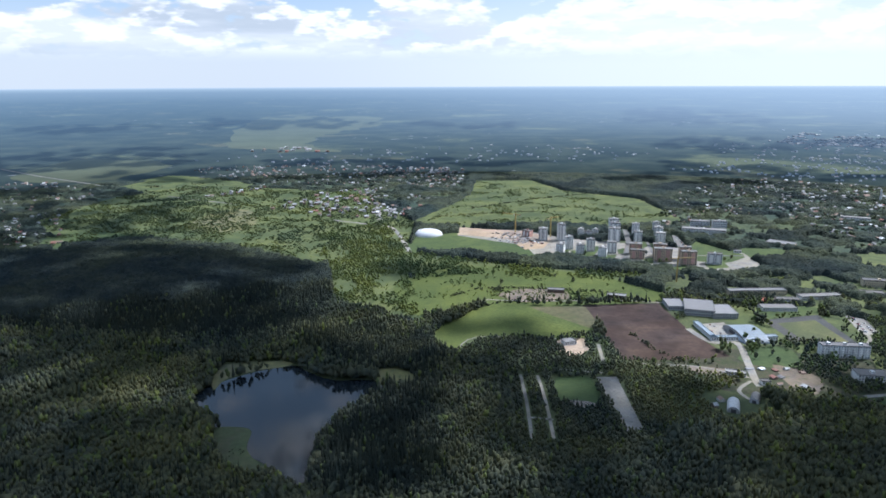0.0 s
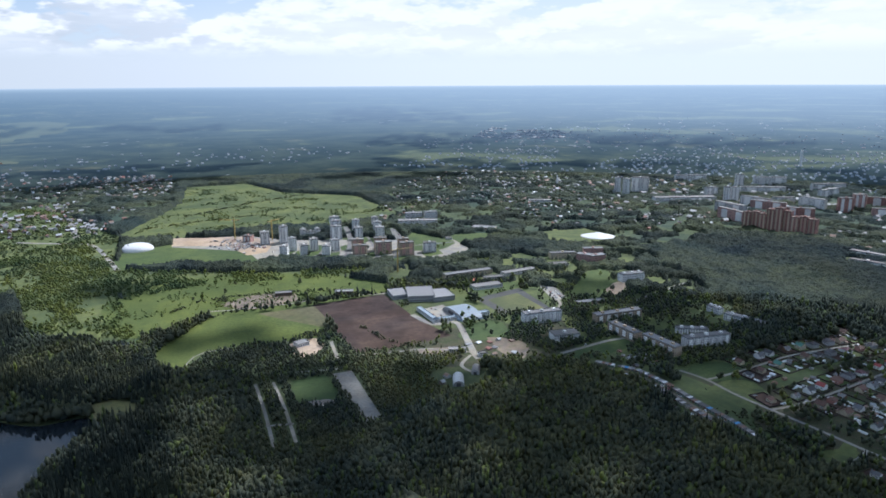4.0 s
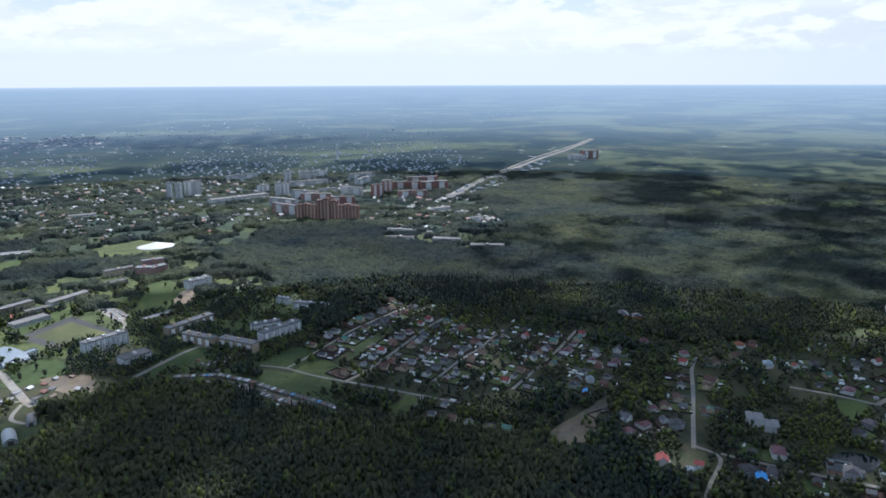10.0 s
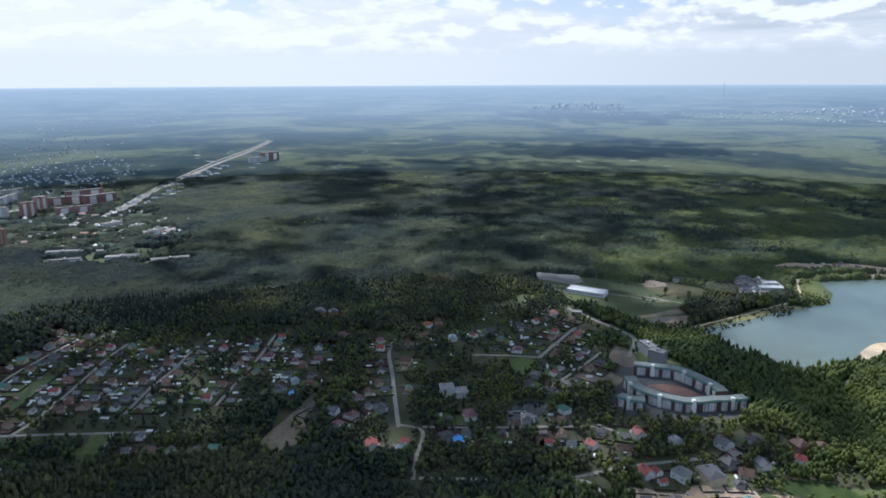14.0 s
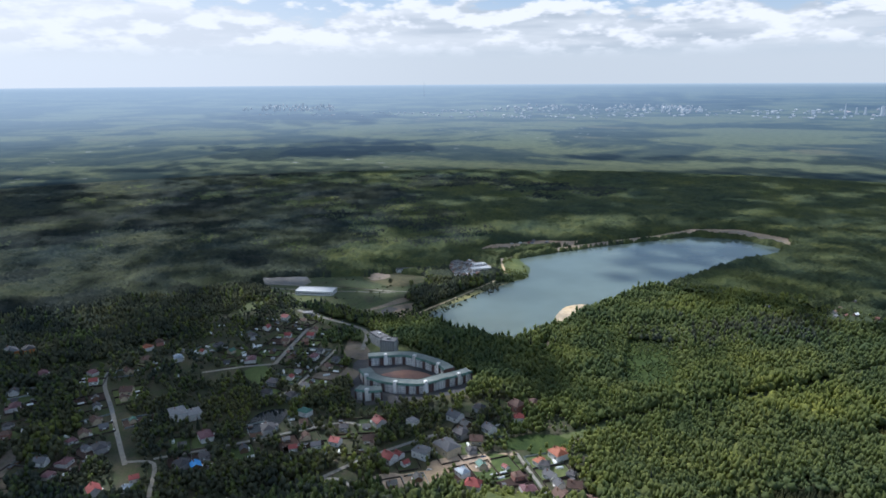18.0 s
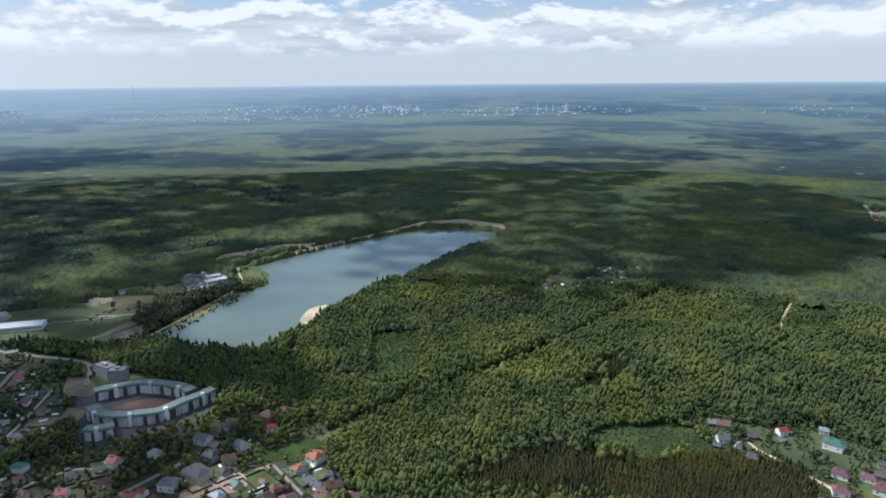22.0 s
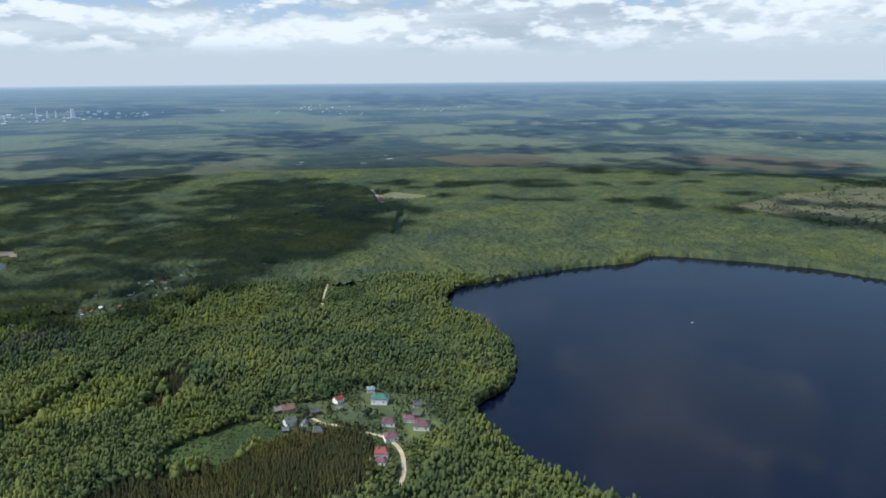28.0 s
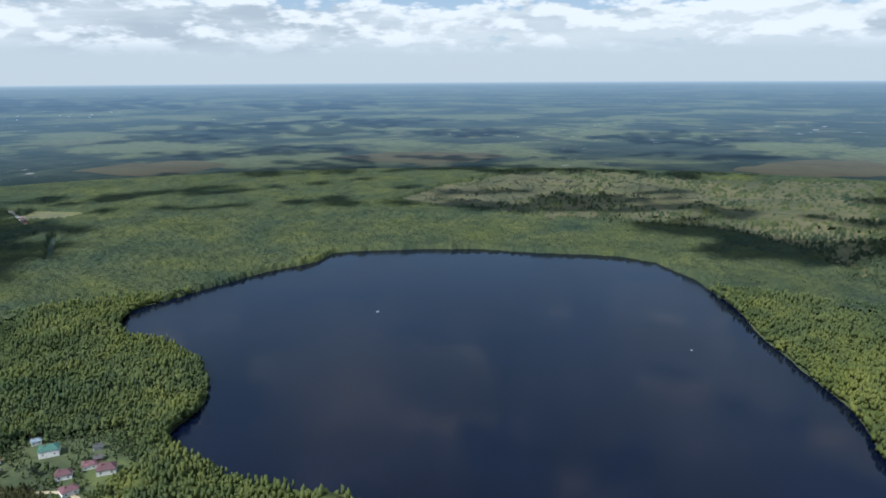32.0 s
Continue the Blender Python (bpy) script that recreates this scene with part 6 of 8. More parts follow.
for i, lane in enumerate(LANES):
    plots(lane, 30 + i)


# ---- the woods, grown round all this ----
def pine_stand(outline, seed):
    """A dense stand of young pines."""
    g = np.random.default_rng(seed)
    xs, ys = [p[0] for p in outline], [p[1] for p in outline]
    ax, ay = np.meshgrid(np.arange(min(xs), max(xs), 3.1), np.arange(min(ys), max(ys), 3.1))
    px = ax.ravel() + g.uniform(-0.45, 0.45, ax.size) * 3.1
    py = ay.ravel() + g.uniform(-0.45, 0.45, ax.size) * 3.1
    keep = in_poly(px + g.normal(0, 7, len(px)), py + g.normal(0, 7, len(px)), outline)
    for poly in OPEN:
        keep &= ~in_poly(px, py, poly)
    px, py = px[keep], py[keep]
    q = g.uniform(0.7, 1.2, len(px))
    root = tagged(new("pine_stand"), "dense plantation of olive-brown young pines", "trees", kind="stuff")
    tagged(batch("pine_crowns", MID_FIR, px, py, 4.4 * q, 9.0 * q, M_PINE, root, smooth=True), kind="stuff")


for i, outline in enumerate(PINES):
    pine_stand(outline, 70 + i)

# ---- apartment blocks and halls ----
def block(ax, ay, bx, by, depth, h, wall, roof="tar", storeys=5, group="apartment blocks", label="", bays=0, bay_wall="white", category="apartment building", name="apartment_building", heads=1):
    """An upright block whose front foot runs from a to b; it reaches back, away from the eye."""
    mx, my = (ax + bx) / 2, (ay + by) / 2
    w = math.hypot(bx - ax, by - ay)
    ang = math.atan2(by - ay, bx - ax)
    # the local +y side must point away from the eye
    if -math.sin(ang) * mx + math.cos(ang) * my < 0:
        ang += math.pi
    k = shrink(mx, my)
    nx, ny = -math.sin(ang) * depth * k / 2, math.cos(ang) * depth * k / 2
    ROADS.append((((ax + nx, ay + ny), (bx + nx, by + ny)), depth * k + 4))
    depth, h = depth * k, h * k
    root = new(name)
    root.matrix_world = pose(mx, my, gz(mx, my) + 0.05, 0, 0, math.degrees(ang))
    tagged(root, label or f"{WALL_WORDS[wall]} apartment block of {storeys} storeys with a flat roof", category, group)
    part("wall", Shape().box(-w / 2, w / 2, 0, depth, -0.4, h), WALLS[wall], root)
    e = 0.25
    top = Shape().box(-w / 2 - e, w / 2 + e, -e, depth + e, h + 0.004, h + 0.45)
    for x0, x1, y0, y1 in ((-w / 2 - e, w / 2 + e, -e, 0.1), (-w / 2 - e, w / 2 + e, depth - 0.1, depth + e), (-w / 2 - e, -w / 2 + 0.1, 0.1, depth - 0.1), (w / 2 - 0.1, w / 2 + e, 0.1, depth - 0.1)):
        top.box(x0, x1, y0, y1, h + 0.45, h + 1.1)
    roof_ob = part("roof", top, ROOFS[roof], root)
    for i in range(heads):
        x = -w / 2 + w * (i + 0.5) / heads
        part("stairhead", Shape().box(x - 2, x + 2, depth * 0.35, depth * 0.65, h + 0.45, h + 2.8), WALLS[wall], roof_ob)
    # window openings, storey by storey
    glass = Shape()
    step = 3.2 * k
    high = h / storeys
    for face_y, sg in ((0.0, -1), (depth, 1)):
        n = max(1, int(w / step))
        for i in range(n):
            x = -w / 2 + w * (i + 0.5) / n
            for q in range(storeys):
                z = q * high + high * 0.32
                y = face_y + sg * 0.06
                glass.poly((x - 0.28 * step, y, z), (x + 0.28 * step, y, z), (x + 0.28 * step, y, z + high * 0.5), (x - 0.28 * step, y, z + high * 0.5))
    n = max(1, int(depth / (step * 1.3)))
    for face_x, sg in ((-w / 2, -1), (w / 2, 1)):
        for i in range(n):
            y = depth * (i + 0.5) / n
            for q in range(storeys):
                z = q * high + high * 0.32
                x = face_x + sg * 0.06
                glass.poly((x, y - 0.2 * step, z), (x, y + 0.2 * step, z), (x, y + 0.2 * step, z + high * 0.5), (x, y - 0.2 * step, z + high * 0.5))
    part("window_panes", glass, M_GLASS, root, kind="stuff")
    for i in range(bays):
        x = -w / 2 + w * (i + 0.5) / bays
        bw = w / bays * 0.2
        line = []
        for q in range(1, storeys):
            z0, z1 = q * high - 0.1, q * high + high * 0.38
            line += [(-0.35 * k, z0), (-1.1 * k, z0), (-1.1 * k, z1), (-0.35 * k, z1)]
        if not line:
            continue
        line += [(-0.07, line[-1][1]), (-0.07, line[0][1])]
        bay, m = Shape(), len(line)
        bay.v = [(x - bw, y, z) for y, z in line] + [(x + bw, y, z) for y, z in line]
        bay.f = [tuple(range(m)), tuple(range(2 * m - 1, m - 1, -1))] + [(j, m + j, m + (j + 1) % m, (j + 1) % m) for j in range(m)]
        part("loggia_bay", bay, WALLS[bay_wall], root)
    return root


for row in ((475, 820, 533, 814, 13, 16, "dull", 5, 8, "five-storey grey panel block beside the sports pitch"),
            (573, 783, 649, 780, 13, 12, "sand", 4, 6, "long four-storey sand-brick block"),
            (569, 753, 574, 701, 13, 13, "sand", 4, 4, "four-storey sand-brick block among trees"),
            (582, 696, 588, 640, 13, 13, "sand", 4, 4, "four-storey sand-brick block among trees"),
            (620, 653, 685, 645, 13, 15, "white", 5, 6, "white five-storey block with loggias"),
            (646, 701, 682, 681, 12, 9, "white", 3, 0, "low white block of three storeys"),
            (751, 724, 765, 668, 12, 10, "dull", 3, 3, "long grey block of three storeys"),
            (758, 765, 760, 742, 10, 9, "dull", 3, 0, "small grey block under trees"),
            (737, 941, 781, 937, 16, 13, "white", 4, 0, "white office block of four storeys")):
    block(*row[:4], row[4], row[5], row[6], "tar", row[7], bays=row[8], label=row[9], heads=3)

# the red and beige ring at the park, school, works and long low buildings
for row in ((710, 1131, 760, 1118, 14, 11, "beige", 3, "long beige wing of the brick complex"), (740, 1088, 756, 1066, 16, 17, "rose", 5, "rose brick part of the curved complex"),
            (756, 1066, 793, 1066, 16, 15, "rose", 4, "rose brick part of the curved complex"), (780, 1121, 816, 1107, 12, 16, "rose", 5, "rear brick part of the complex"),
            (478, 745, 514, 739, 20, 9, "white", 3, "white three-storey school with parapets"),
            (464, 1080, 558, 1083, 14, 8, "beige", 2, "long low beige building"), (483, 1001, 535, 1000, 20, 5, "white", 1, "flat white workshop beside the courts"),
            (568, 1053, 637, 1060, 16, 6, "white", 2, "low pale building beside the courts"), (523, 1042, 559, 1037, 14, 6, "white", 2, "low white building beside the courts"),
            (359, 986, 400, 974, 55, 9, "grey", 2, "grey flat-roofed works hall"), (396, 970, 432, 968, 45, 7, "grey", 2, "grey flat-roofed annexe of the works"), (342, 1008, 368, 1006, 40, 6, "grey", 1, "low grey shed of the grey works"),
            (595, 863, 642, 858, 12, 4, "rose", 1, "low red shed with a pale roof"), (679, 1079, 715, 1074, 18, 4, "white", 1, "low white shed with a flat roof"),
            (263, 1071, 291, 1062, 12, 5, "timber", 1, "weathered timber farm shed in the meadow"), (172, 1102, 198, 1097, 11, 5, "timber", 1, "weathered timber farm shed in the meadow"),
            (543, 1553, 632, 1520, 22, 13, "white", 4, "white convent-like complex with grey roofs"), (586, 1619, 627, 1606, 16, 17, "dull", 4, "pale hall of the white complex"), (633, 1602, 664, 1597, 16, 19, "dull", 4, "pale tower block of the complex"),
            (688, 1448, 728, 1412, 30, 5, "beige", 1, "low pale shed beside the estate"), (590, 1370, 603, 1367, 10, 4, "white", 1, "small white shed with a flat roof"),
            (334, 768, 355, 760, 9, 4, "white", 1, "low white shed with a flat roof"), (365, 739, 375, 739, 8, 4, "white", 1, "small white shed with a flat roof"),
            (990, 1704, 1047, 1673, 20, 9, "white", 2, "pale building among houses"),
            (1108, -99, 1082, -156, 26, 6, "white", 1, "long white metal storage shed"), (1185, -289, 1182, -322, 10, 5, "white", 1, "low white shed with a flat roof"), (1138, -418, 1138, -454, 16, 6, "white", 1, "white workshop in the yard"),
            (1169, -433, 1171, -458, 12, 5, "white", 1, "white workshop in the yard"), (1188, -422, 1191, -434, 9, 5, "grey", 1, "small grey store in the yard"), (1152, -359, 1156, -369, 8, 4, "white", 1, "small white store among trees"), (1207, -408, 1211, -421, 9, 4, "grey", 1, "small grey store in the yard"),
            (863, -171, 837, -180, 13, 13, "dull", 5, "long grey apartment block with pale stripes"), (822, -176, 811, -192, 14, 16, "grey", 6, "unfinished grey concrete frame block"),
            (993, -98, 991, -112, 12, 5, "grey", 1, "low grey house with a dark roof"), (160, 864, 176, 868, 14, 4, "white", 1, "small white works shed by the field"),
            (602, -1136, 596, -1146, 10, 5, "white", 1, "white cottage at the wood's edge"), (577, -1143, 567, -1145, 10, 5, "white", 1, "white cottage at the wood's edge"), (787, -753, 784, -759, 10, 9, "beige", 2, "lone house above the quarry")):
    roof = "white" if "metal" in row[8] or "workshop in the yard" in row[8] else "pale" if row[6] == "white" else "tar"
    block(*row[:4], row[4], row[5], row[6], roof, row[7], "low buildings", row[8], category="building", name="building", heads=0 if row[7] < 3 else 1)

# new estate: white and grey towers, brown towers in front
for row in ((208, 1486, 227, 1483, 18, 27, "dull", 9), (251, 1484, 267, 1484, 20, 36, "dull", 12), (177, 1531, 192, 1520, 16, 14, "rose", 5), (226, 1359, 240, 1353, 16, 22, "white", 7),
            (254, 1404, 269, 1404, 16, 26, "white", 8), (268, 1358, 283, 1357, 16, 20, "white", 7), (294, 1386, 310, 1385, 16, 25, "white", 8), (308, 1344, 323, 1339, 16, 18, "white", 6),
            (333, 1369, 350, 1368, 16, 23, "white", 8), (301, 1526, 314, 1523, 16, 17, "white", 6), (335, 1520, 346, 1519, 16, 17, "white", 6), (319, 1532, 337, 1532, 12, 10, "white", 4),
            (358, 1473, 382, 1468, 17, 30, "dull", 10), (376, 1531, 397, 1529, 17, 30, "dull", 10), (388, 1591, 409, 1590, 17, 27, "dull", 9),
            (408, 1455, 424, 1450, 17, 26, "dull", 9), (426, 1535, 441, 1532, 17, 27, "dull", 9), (450, 1437, 468, 1431, 17, 27, "dull", 9), (463, 1495, 480, 1489, 17, 27, "dull", 9), (476, 1549, 491, 1545, 17, 27, "dull", 9),
            (366, 1324, 392, 1316, 15, 18, "sand", 7), (374, 1361, 398, 1355, 15, 22, "sand", 8), (408, 1304, 440, 1298, 15, 25, "sand", 8), (415, 1338, 440, 1331, 15, 26, "sand", 8),
            (450, 1275, 478, 1271, 15, 26, "sand", 8), (458, 1312, 480, 1307, 15, 26, "sand", 8), (502, 1281, 527, 1274, 15, 20, "dull", 7)):
    block(*row[:4], row[4], row[5], row[6], "pale", row[7], "towers of the new estate", f"{row[7]}-storey {WALL_WORDS[row[6]]} tower of the new estate", bays=2, bay_wall="rose" if row[6] == "sand" else "white")

# town: the great brick house, slabs and towers
for i in range(9):
    f0, f1 = i / 9, (i + 1) / 9
    (x0, y0), (x1, y1) = [(1280, 1204), (1335, 1052)]
    ax, ay, bx, by = x0 + (x1 - x0) * f0, y0 + (y1 - y0) * f0, x0 + (x1 - x0) * f1, y0 + (y1 - y0) * f1
    push = 6.0 * (i % 2)
    q = math.hypot(ax, ay)
    ax, ay, bx, by = ax + ax / q * push, ay + ay / q * push, bx + bx / q * push, by + by / q * push
    block(ax, ay, bx, by, 18, (38, 40, 38, 50, 56, 50, 40, 42, 40)[i], "brick", "brown", 14, "sections of the great brick house", "tall red-brick section with pale balconies of the great house", bays=2, bay_wall="sand")
for row in ((1324, 1328, 1319, 1231, 14, 26, "rose", 9), (1380, 1396, 1385, 1304, 14, 27, "dull", 9), (1478, 1370, 1520, 1293, 14, 26, "rose", 9), (1465, 1245, 1507, 1194, 14, 28, "brick", 9), (1516, 1441, 1531, 1355, 14, 26, "dull", 9),
            (1333, 1767, 1348, 1756, 18, 46, "dull", 16), (1338, 1735, 1356, 1721, 18, 46, "panel", 16), (1392, 1754, 1438, 1735, 16, 44, "panel", 15), (1333, 1574, 1503, 1515, 30, 11, "white", 3),
            (1537, 1588, 1569, 1579, 20, 26, "panel", 9), (1511, 1496, 1525, 1486, 16, 42, "dull", 14), (1527, 1484, 1544, 1472, 16, 42, "panel", 14), (1755, 1695, 1776, 1680, 16, 40, "dull", 14), (1682, 1601, 1796, 1533, 14, 18, "panel", 5),
            (1645, 1359, 1656, 1288, 14, 26, "panel", 9), (1653, 1243, 1681, 1222, 18, 38, "brick", 12), (1730, 1258, 1754, 1241, 18, 40, "rose", 12), (1800, 1271, 1860, 1201, 16, 26, "brick", 9), (1833, 1183, 1906, 1130, 16, 28, "brick", 9), (1927, 1301, 2006, 1229, 16, 24, "rose", 9), (1685, 1173, 1745, 1107, 14, 20, "rose", 6),
            (1843, 1701, 1934, 1652, 14, 26, "panel", 9), (1683, 1894, 1786, 1856, 14, 18, "panel", 5), (1930, 1549, 2030, 1509, 14, 18, "panel", 5), (1818, 1425, 1905, 1437, 14, 22, "dull", 7), (1626, 1425, 1680, 1399, 14, 15, "panel", 5),
            (1205, 870, 1228, 817, 14, 9, "white", 3), (1271, 919, 1288, 860, 14, 9, "dull", 3), (1246, 780, 1267, 721, 20, 7, "dull", 2), (1236, 680, 1268, 617, 20, 6, "dull", 2), (1471, 807, 1487, 785, 14, 12, "white", 4),
            (2830, 1070, 2880, 1017, 30, 22, "dull", 6), (2886, 1038, 2936, 984, 30, 36, "rose", 9), (1552, 962, 1593, 935, 20, 8, "white", 2), (1546, 890, 1572, 868, 18, 6, "white", 2), (2142, 1103, 2227, 1081, 26, 9, "white", 2), (2406, 1147, 2495, 1137, 24, 8, "white", 2)):
    block(*row[:4], row[4], row[5], row[6], "pale", row[7], "town blocks", f"{WALL_WORDS[row[6]]} {row[7]}-storey block in the town", bays=2, bay_wall="white")


M_SEAM = material("grey_green_sheet_roof", tinted((0.150, 0.178, 0.170), 0.15), 0.75)
M_RECESS = material("dark_balcony_wall", tinted((0.13, 0.07, 0.06), 0.1), 0.8)


def bent_block(pts, depth, h, storeys, label):
    """A curved terrace along an inner line of feet: white and dark-red bays under a green roof edge."""
    line = []
    m = len(pts)
    for i in range(m - 1):
        p0, p1, p2, p3 = (Vector(pts[min(max(i + q, 0), m - 1)]) for q in (-1, 0, 1, 2))
        for s in range(5):
            t = s / 5
            line.append(0.5 * (2 * p1 + (p2 - p0) * t + (2 * p0 - 5 * p1 + 4 * p2 - p3) * t * t + (3 * p1 - p0 - 3 * p2 + p3) * t ** 3))
    line.append(Vector(pts[-1]))
    root = tagged(new("apartment_building"), label, "apartment building", "oval apartment house")
    root.matrix_world = pose(line[0].x, line[0].y, 0.05)
    base = line[0]
    back = []
    for i, p in enumerate(line):
        d = (line[min(i + 1, len(line) - 1)] - line[max(i - 1, 0)]).normalized()
        nrm = Vector((-d.y, d.x))
        if nrm.dot(p) < 0:
            nrm = -nrm
        back.append(p + nrm * depth)
    glass = Shape()
    for i in range(len(line) - 1):
        a, b, c, d = line[i] - base, line[i + 1] - base, back[i + 1] - base, back[i] - base
        ring = [tuple(a), tuple(b), tuple(c), tuple(d)]
        if (b - a).cross(c - b) < 0:
            ring.reverse()
        part("wall_section", Shape().prism(ring, -0.4, h), WALLS["white"] if i % 3 else M_RECESS, root)
        part("roof_section", Shape().prism(ring, h + 0.004, h + 0.5), M_SEAM, root)
        if i % 8 == 4:
            u1 = (b - a).normalized() * 1.8
            o1 = (a - d).normalized()
            mid = (a + b) / 2
            quad = [mid - u1 + o1 * 1.0, mid + u1 + o1 * 1.0, mid + u1 - o1 * 3.0, mid - u1 - o1 * 3.0]
            if (quad[1] - quad[0]).cross(quad[2] - quad[1]) < 0:
                quad.reverse()
            part("stair_tower", Shape().prism([tuple(q) for q in quad], -0.4, h + 3.0), WALLS["white"], root, "white stair tower above the roof")
        for u, v, out in ((a, b, (a - d).normalized()), (d, c, (d - a).normalized())):
            t0 = (v - u).normalized()
            w = (v - u).length
            edge = Shape()
            for p, q in ((u, v),):
                o1, o2 = out * 0.8, out * -0.5
                edge.poly((p.x + o1.x, p.y + o1.y, h - 1.0), (q.x + o1.x, q.y + o1.y, h - 1.0), (q.x + o2.x, q.y + o2.y, h + 0.9), (p.x + o2.x, p.y + o2.y, h + 0.9))
                edge.poly((p.x + o1.x, p.y + o1.y, h - 1.2), (q.x + o1.x, q.y + o1.y, h - 1.2), (q.x + o1.x, q.y + o1.y, h - 1.0), (p.x + o1.x, p.y + o1.y, h - 1.0))
            part("roof_edge", edge, ROOFS["green"], root, "green metal roof edge")
            n = max(2, int(w / 2.6))
            hi = (h - 1.5) / storeys
            for j in range(n):
                m1 = u + t0 * (w * (j + 0.22) / n) + out * 0.07
                m2 = u + t0 * (w * (j + 0.78) / n) + out * 0.07
                for q in range(storeys):
                    z = q * hi + hi * 0.3
                    glass.poly((m1.x, m1.y, z), (m2.x, m2.y, z), (m2.x, m2.y, z + hi * 0.52), (m1.x, m1.y, z + hi * 0.52))
    part("window_panes", glass, M_GLASS, root, kind="stuff")
    return root


bent_block([(751, -135), (726, -139), (706, -155), (694, -176), (688, -195), (696, -227)], 14, 11.5, 4, "curved white terrace with a green roof edge")
bent_block([(783, -153), (779, -176), (773, -197), (755, -213), (735, -225), (718, -229)], 14, 11.5, 4, "curved white and dark-red terrace on the far side of the court")
bent_block([(695, -226), (698, -242), (703, -258)], 13, 11.5, 4, "straight white wing with a grey roof")
bent_block([(699, -120), (690, -133), (687, -148)], 13, 11, 4, "short white wing with a green roof edge")
field([(751, -159), (758, -189), (745, -210), (720, -220), (713, -201), (725, -170)], material("red_paving", two_scale((0.20, 0.11, 0.09), (0.24, 0.14, 0.11), (0.16, 0.09, 0.08), 0.05, 0.4), 0.9),
      "red paved court of the oval house", 0.3, 3, 0, category="court")
field([(800, -138), (799, -166), (734, -242), (697, -267), (679, -244), (676, -190), (678, -146), (695, -116)], M_TRACK, "grey drives round the oval house", 0.18, 2, 1, category="yard")


# ---- vaulted halls, domes and masts ----
def vault(ax, ay, bx, by, depth, h, mat, label, name="hangar"):
    """A barrel-vaulted hall; its front edge runs from a to b, the vault runs back."""
    mx, my = (ax + bx) / 2, (ay + by) / 2
    w = math.hypot(bx - ax, by - ay)
    ang = math.atan2(by - ay, bx - ax)
    if -math.sin(ang) * mx + math.cos(ang) * my < 0:
        ang += math.pi
    root = tagged(new(name), label, "hall", "vaulted halls")
    root.matrix_world = pose(mx, my, gz(mx, my), 0, 0, math.degrees(ang))
    n = 12
    arc = [(-w / 2 * math.cos(math.pi * i / n), h * math.sin(math.pi * i / n)) for i in range(n + 1)]
    skin = Shape()
    for (x0, z0), (x1, z1) in zip(arc[:-1], arc[1:]):
        skin.poly((x0, 0, z0), (x1, 0, z1), (x1, depth, z1), (x0, depth, z0))
    part("roof", skin, mat, root)
    for y in (0.1, depth - 0.1):
        part("end_wall", Shape().poly(*[(x * 0.99, y, z * 0.99) for x, z in arc]), WALLS["grey"], root)
    for i in range(1, 6):
        y = depth * i / 6
        rib = Shape()
        for (x0, z0), (x1, z1) in zip(arc[:-1], arc[1:]):
            rib.poly((x0 * 1.01, y - 0.15, z0 * 1.01), (x1 * 1.01, y - 0.15, z1 * 1.01), (x1 * 1.01, y + 0.15, z1 * 1.01), (x0 * 1.01, y + 0.15, z0 * 1.01))
        part("rib", rib, ROOFS["pale"], root)
    part("gate", Shape().box(-w * 0.2, w * 0.2, -0.12, 0.05, 0, h * 0.6), ROOFS["dark"], root)
    return root


vault(298, 673, 310, 668, 26, 7, ROOFS["white"], "white barrel-vaulted hangar in the wood")
vault(331, 695, 340, 690, 20, 6, ROOFS["pale"], "small pale barrel-vaulted hangar")
vault(396, 934, 400, 867, 34, 9, ROOFS["azure"], "pale blue barrel-roofed hall of the depot")
vault(399, 868, 431, 878, 26, 6, ROOFS["azure"], "lower pale blue hall of the depot")
for row in ((357, 943, 360, 881, 7, "depot range with a pale blue roof"), (359, 879, 395, 879, 7, "depot range with a pale blue roof"), (421, 879, 449, 880, 9, "depot range with a pale blue roof")):
    block(*row[:4], row[4], 5, "white", "azure", 1, "depot ranges", row[5], category="building", name="building", heads=0)
field([(357, 943), (405, 953), (405, 878), (362, 877)], M_GRAVEL, "depot yard stacked with goods", 0.2, 1, 0, category="yard")


def low_dome(cx, cy, rx, ry, h, mat, label, name="sports_hall", pointed=False):
    root = tagged(new(name), label, "hall", "vaulted halls")
    root.matrix_world = pose(cx, cy, gz(cx, cy), 0, 0, math.degrees(math.atan2(cy, cx)) - 90)
    n, m = 24, 8
    s = Shape()
    rings = []
    for j in range(m + 1):
        a = math.pi / 2 * j / m
        k = (1 - j / m) if pointed else math.cos(a) ** 0.7
        z = h * (j / m if pointed else math.sin(a))
        rings.append([(rx * k * math.cos(2 * math.pi * i / n), ry * k * math.sin(2 * math.pi * i / n), z) for i in range(n)])
    for j in range(m):
        for i in range(n):
            s.poly(rings[j][i], rings[j][(i + 1) % n], rings[j + 1][(i + 1) % n], rings[j + 1][i])
    ob = part("skin", s, mat, root)
    part("base_ring", Shape().prism([(rx * 1.02 * math.cos(2 * math.pi * i / n), ry * 1.02 * math.sin(2 * math.pi * i / n)) for i in range(n)], -0.3, 0.8), WALLS["grey"], root)
    return root


low_dome(-36, 1552, 34, 30, 13, ROOFS["white"], "white air-supported sports dome in the meadow")
low_dome(914, 1262, 38, 30, 10, ROOFS["white"], "white tent-roofed hall at the park", pointed=True)


